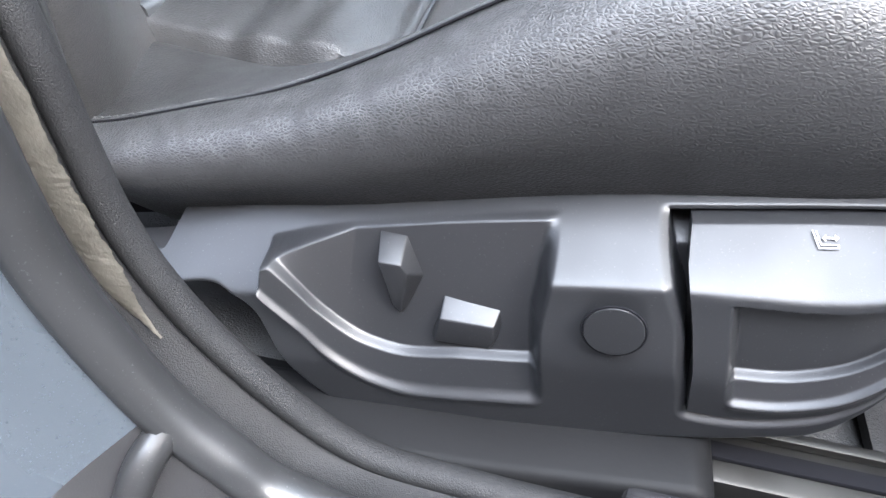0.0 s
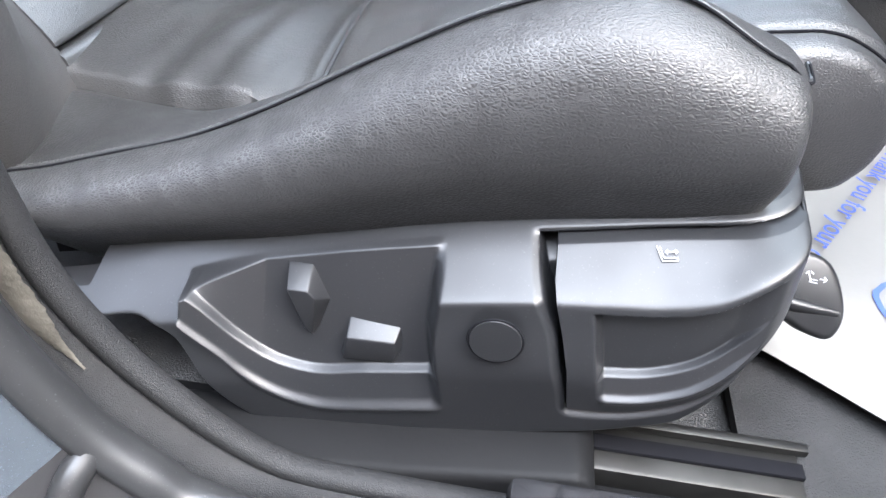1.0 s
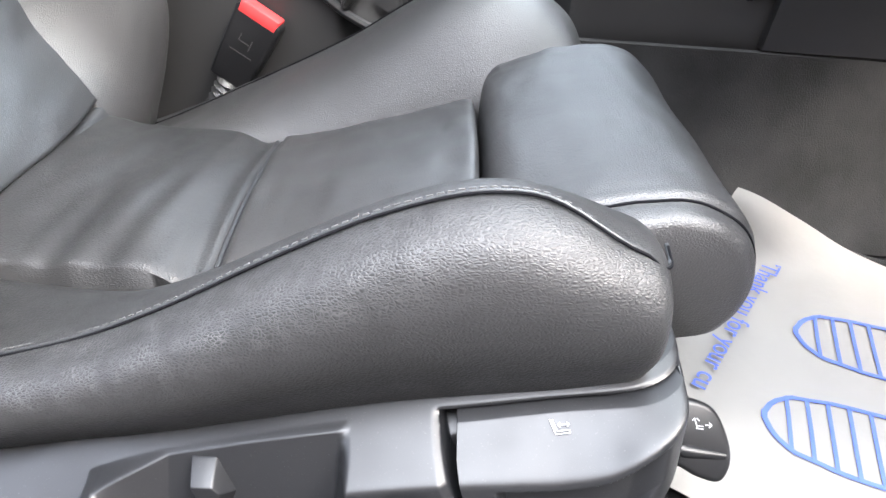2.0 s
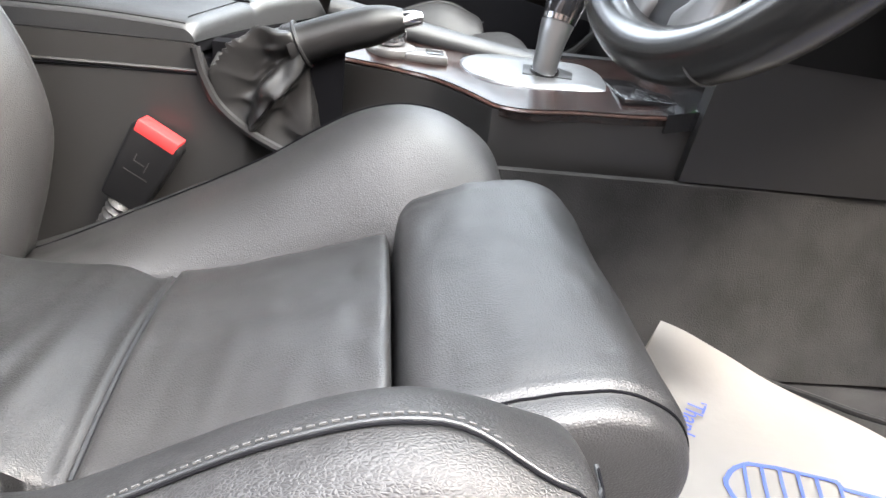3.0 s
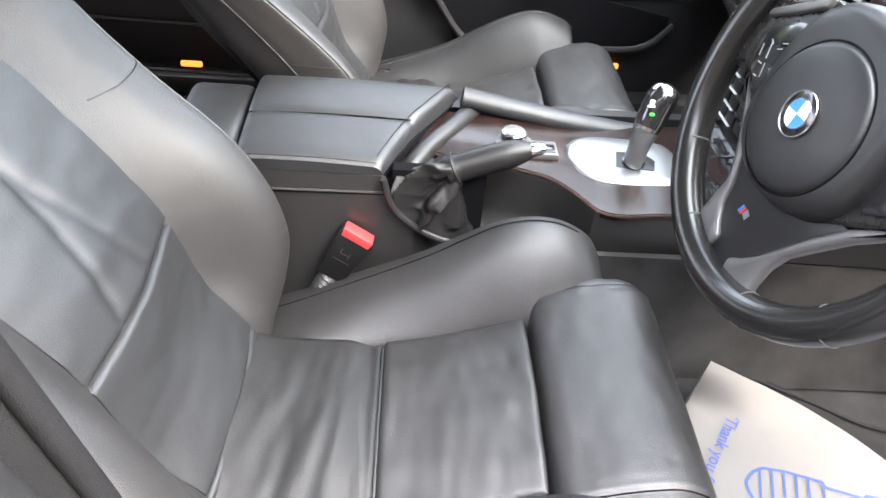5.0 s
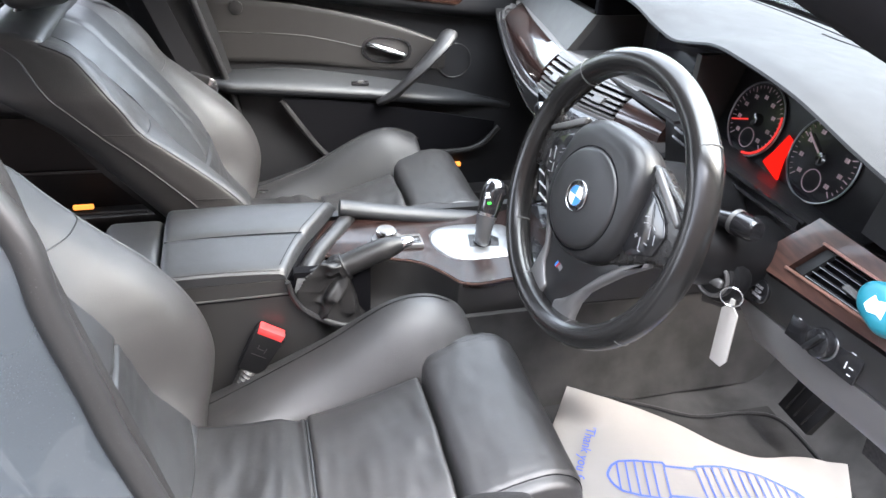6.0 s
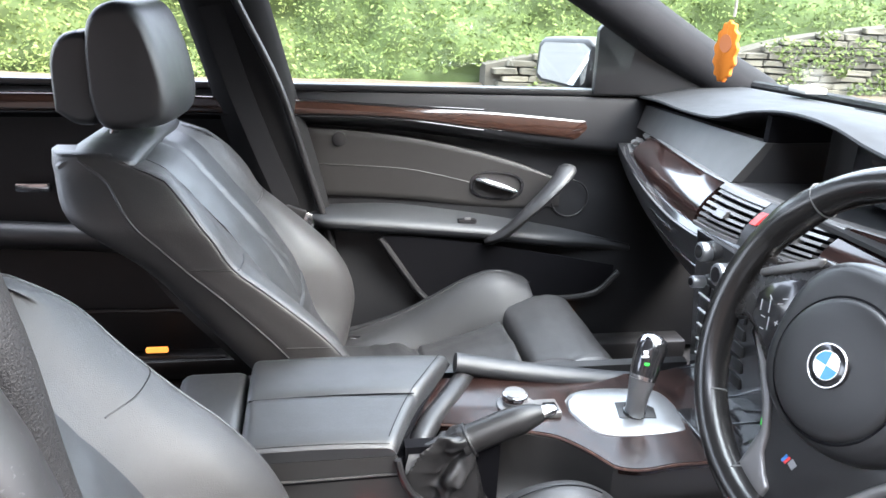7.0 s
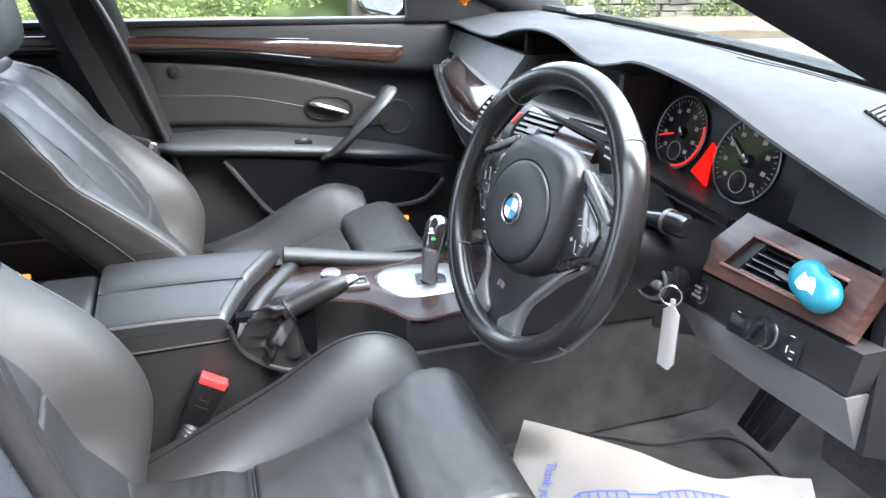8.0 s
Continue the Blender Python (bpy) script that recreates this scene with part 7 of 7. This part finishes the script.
# front passenger's belt with its tongue, on the far pillar
bt = thing("seat_belt", (0.04, 0.66, 0.60), "dark seat belt with silver tongue hanging on the far pillar", "seat belt")
bp = bez([(-0.115, 0.640, 1.16), (-0.07, 0.655, 1.00), (-0.02, 0.655, 0.86), (0.025, 0.648, 0.735), (0.03, 0.66, 0.60), (0.02, 0.67, 0.42)], 30)
bm = loft([[p + Vector((0.022, 0.006, 0.004)), p + Vector((-0.022, -0.006, -0.004)), p + Vector((-0.022, -0.0045, -0.004)), p + Vector((0.022, 0.0075, 0.004))] for p in bp])
part("webbing", bm, WEBBING, bt)
part("tongue", prism([(-0.020, -0.012), (0.020, -0.012), (0.022, 0.010), (0.010, 0.030), (-0.010, 0.030), (-0.022, 0.010)], frame_of((0.052, 0.660, 0.70), (1, 0.1, -0.4), (0, -1, 0.2)), 0.004, 0.001), CHROME, bt, "silver belt tongue")
part("tongue_grip", rbox(0.036, 0.645, 0.735, 0.046, 0.012, 0.024, 0.004, m=Matrix.Rotation(radians(20), 4, 'Y')), PLASTIC_SOFT, bt)
b2 = thing("belt_buckle", (0.19, 0.60, 0.42), "black belt buckle with silver tongue slot beside the far seat", "buckle")
part("housing", rbox(0.172, 0.585, 0.430, 0.05, 0.022, 0.06, 0.006), PLASTIC_SOFT, b2)
part("slot", rbox(0.168, 0.568, 0.456, 0.034, 0.014, 0.016, 0.003), CHROME, b2)

# ---- things at the windscreen ----
fr2 = thing("hanging_freshener", (0.607, -0.015, 1.10), "orange felt air freshener hanging on a thread", "air freshener")
fm = frame_of((0.607, -0.015, 1.148), (0.35, -0.9, 0), (-0.8, -0.4, 0))
out = [((0.0165 + 0.0014 * math.sin(13 * a)) * math.cos(a), (0.037 + 0.0014 * math.sin(13 * a)) * math.sin(a)) for a in np.linspace(0, 2 * math.pi, 91)[:-1]]
part("felt", prism(out, fm, 0.007, 0.002, 2), ORANGE, fr2)
part("patch", prism([(x * 0.55, y * 0.3 + 0.010) for x, y in out[::6]], fm @ Matrix.Translation((0, 0, 0.0072)), 0.0006), material("dull_orange_patch", (0.45, 0.16, 0.06), 0.8), fr2)
part("thread", sweep([(0.607, -0.015, 1.19), (0.607, -0.015, 1.36)], 0.0016, 6), TAG, fr2)
tagged(part("ticket_holder", rbox(1.10, 0.49, 1.042, 0.05, 0.06, 0.012, 0.003), TAG, at=(1.10, 0.49, 1.036)), "small white plastic holder on the dashboard", "ticket holder")
mi = thing("interior_mirror", (0.60, -0.0, 1.33), "black interior mirror under the roof", "mirror")
part("stem", sweep([(0.66, 0.0, 1.34), (0.61, 0.0, 1.30)], 0.008, 8), PLASTIC_SOFT, mi)
part("housing", rbox(0.60, 0.0, 1.29, 0.03, 0.23, 0.06, 0.012, 3), PLASTIC_SOFT, mi)

# ---- writing on the paper mat ----
cu = bpy.data.curves.new("lettering", 'FONT')
cu.body, cu.size, cu.extrude = "\u201cThank you for your cu", 0.025, 0.0001
cu.materials.append(INK)
lt = new("lettering", cu)
lt.parent = pm_
d1, d2 = Vector((-0.129, -0.190, 0)).normalized(), Vector((0.190, -0.129, 0)).normalized()
o = Vector((0.698, -0.276, 0.3765))
lt.matrix_local = Matrix.Translation(-BASE[pm_]) @ frame_of(o, d1, (0, 0, 1))

# ---- hedge and wall across the road ----
rng = random.Random(5)
hedge = tagged(new("hedge", None), "dense clipped green hedge above a stone wall", "hedge", kind="stuff")


def hedge_front(x, z):
    return 7.6 - 0.25 * noise.noise((x * 0.7, z * 0.9, 2.0)) - 0.20 * noise.noise((x * 2.6, z * 2.9, 5.0)) + 0.10 * z


LEAF = material("hedge_leaf", (0.055, 0.115, 0.025), 0.75, spec=0.2, vary=0.5, vary_scale=2.0)
ln, ll = LEAF.node_tree.nodes, LEAF.node_tree.links
geo = ln.new("ShaderNodeNewGeometry")
cr = ln.new("ShaderNodeValToRGB")
cr.color_ramp.elements[0].color, cr.color_ramp.elements[1].color = (0.075, 0.105, 0.028, 1), (0.112, 0.145, 0.042, 1)
ll.new(geo.outputs["Random Per Island"], cr.inputs["Fac"])
ll.new(cr.outputs["Color"], ln["Principled BSDF"].inputs["Base Color"])
ln["Principled BSDF"].inputs["Subsurface Weight"].default_value = 0.0
verts, faces = [], []
WALL_TOP = curve([-10, 1.2, 1.6, 1.92, 2.45, 3.5, 5.0, 5.65, 6.9, 13, 22], [0.20, 0.28, 0.36, 0.45, 0.56, 0.60, 0.66, 0.83, 1.02, 1.2, 1.3])
for i in range(74000):
    x = rng.uniform(-9, 20)
    z = 0.15 + 2.6 * rng.random() ** 1.3
    if i % 9 and z < WALL_TOP(x) + 0.13 * noise.noise((x * 2.2, 0, 7)) - 0.03:
        continue
    y = hedge_front(x, z) - 0.02 + 0.16 * rng.random()
    if i % 9 == 0:
        # ivy hanging over the wall
        x, z = rng.uniform(1.8, 11), rng.uniform(0.15, 1.1)
        if z > WALL_TOP(x) + 0.05 or noise.noise((x * 1.6, z * 2.4, 3.0)) < 0.02:
            continue
        y = 7.17 - 0.04 * rng.random()
    if rng.random() < 0.02:
        y -= 0.12
    s = rng.uniform(0.019, 0.040)
    m = Matrix.Translation((x, y, z)) @ Euler((rng.uniform(0.5, 2.4), rng.uniform(-0.9, 0.9), rng.uniform(0, 6.28))).to_matrix().to_4x4()
    k = len(verts)
    for p in ((-s, 0, 0), (0, -0.45 * s, 0.1 * s), (s, 0, 0), (0, 0.45 * s, 0.1 * s)):
        verts.append(tuple(m @ Vector(p)))
    faces += [(k, k + 1, k + 2), (k, k + 2, k + 3)]
me = bpy.data.meshes.new("hedge_leaves")
me.from_pydata(verts, [], faces)
me.materials.append(LEAF)
hedge.data = None
lv_ = new("leaves", me)
lv_.parent = hedge
# plain sheet behind the leaves, coloured as the shade inside the hedge
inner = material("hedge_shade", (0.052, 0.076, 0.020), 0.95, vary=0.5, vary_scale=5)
part("inner_shade", sheet(lambda u, v: (-10 + 31 * u, hedge_front(-10 + 31 * u, 0.05 + 2.8 * v) + 0.14, 0.05 + 2.8 * v), 160, 24), inner, hedge)

MORTAR = material("wall_mortar", (0.045, 0.041, 0.031), 0.95, vary=0.3, vary_scale=8, bump=0.4, bump_scale=60)
wall = thing("stone_wall", (8, 7.3, 0), "coursed pale stone garden wall below the hedge", "wall", kind="structure")
part("wall_core", slab(lambda u, v: (1.95 + 20 * u, 7.29, max(0.06, WALL_TOP(1.95 + 20 * u) - 0.03) * v), 60, 6, (0, 0.3, 0)), MORTAR, wall)
stone_meshes = []
for k in range(6):
    bm = rbox(0, 0, 0, 1, 1, 1, 0)
    for v in bm.verts:
        v.co += Vector((rng.uniform(-0.06, 0.06), rng.uniform(-0.08, 0.08), rng.uniform(-0.07, 0.07)))
    bmesh.ops.bevel(bm, geom=bm.edges[:], offset=0.08, segments=1, affect='EDGES')
    me = bpy.data.meshes.new("stone")
    bm.to_mesh(me)
    bm.free()
    me.materials.append(STONE)
    stone_meshes.append(me)
sn, sl = STONE.node_tree.nodes, STONE.node_tree.links
oi = sn.new("ShaderNodeObjectInfo")
sc = sn.new("ShaderNodeValToRGB")
sc.color_ramp.elements[0].color, sc.color_ramp.elements[1].color = (0.044, 0.041, 0.030, 1), (0.095, 0.087, 0.064, 1)
sl.new(oi.outputs["Random"], sc.inputs["Fac"])
sl.new(sc.outputs["Color"], sn["Principled BSDF"].inputs["Base Color"])
count = 0
for row in range(11):
    x = 2.0 + rng.uniform(0, 0.2)
    z = 0.20 + 0.084 * row
    while WALL_TOP(x) < z + 0.02 and x < 10:
        x += 0.1
    while x < 10 and count < 300:
        w = rng.uniform(0.18, 0.42)
        ob = new("stone", stone_meshes[rng.randrange(6)])
        ob.parent = wall
        ob.location = Vector((x + w / 2, 7.25 + rng.uniform(-0.02, 0.02), z)) - Vector((8, 7.3, 0))
        ob.rotation_euler = (0, rng.uniform(-0.05, 0.05), 0)
        ob.scale = (w - rng.uniform(0.01, 0.03), 0.12, rng.uniform(0.058, 0.080))
        x += w
        count += 1
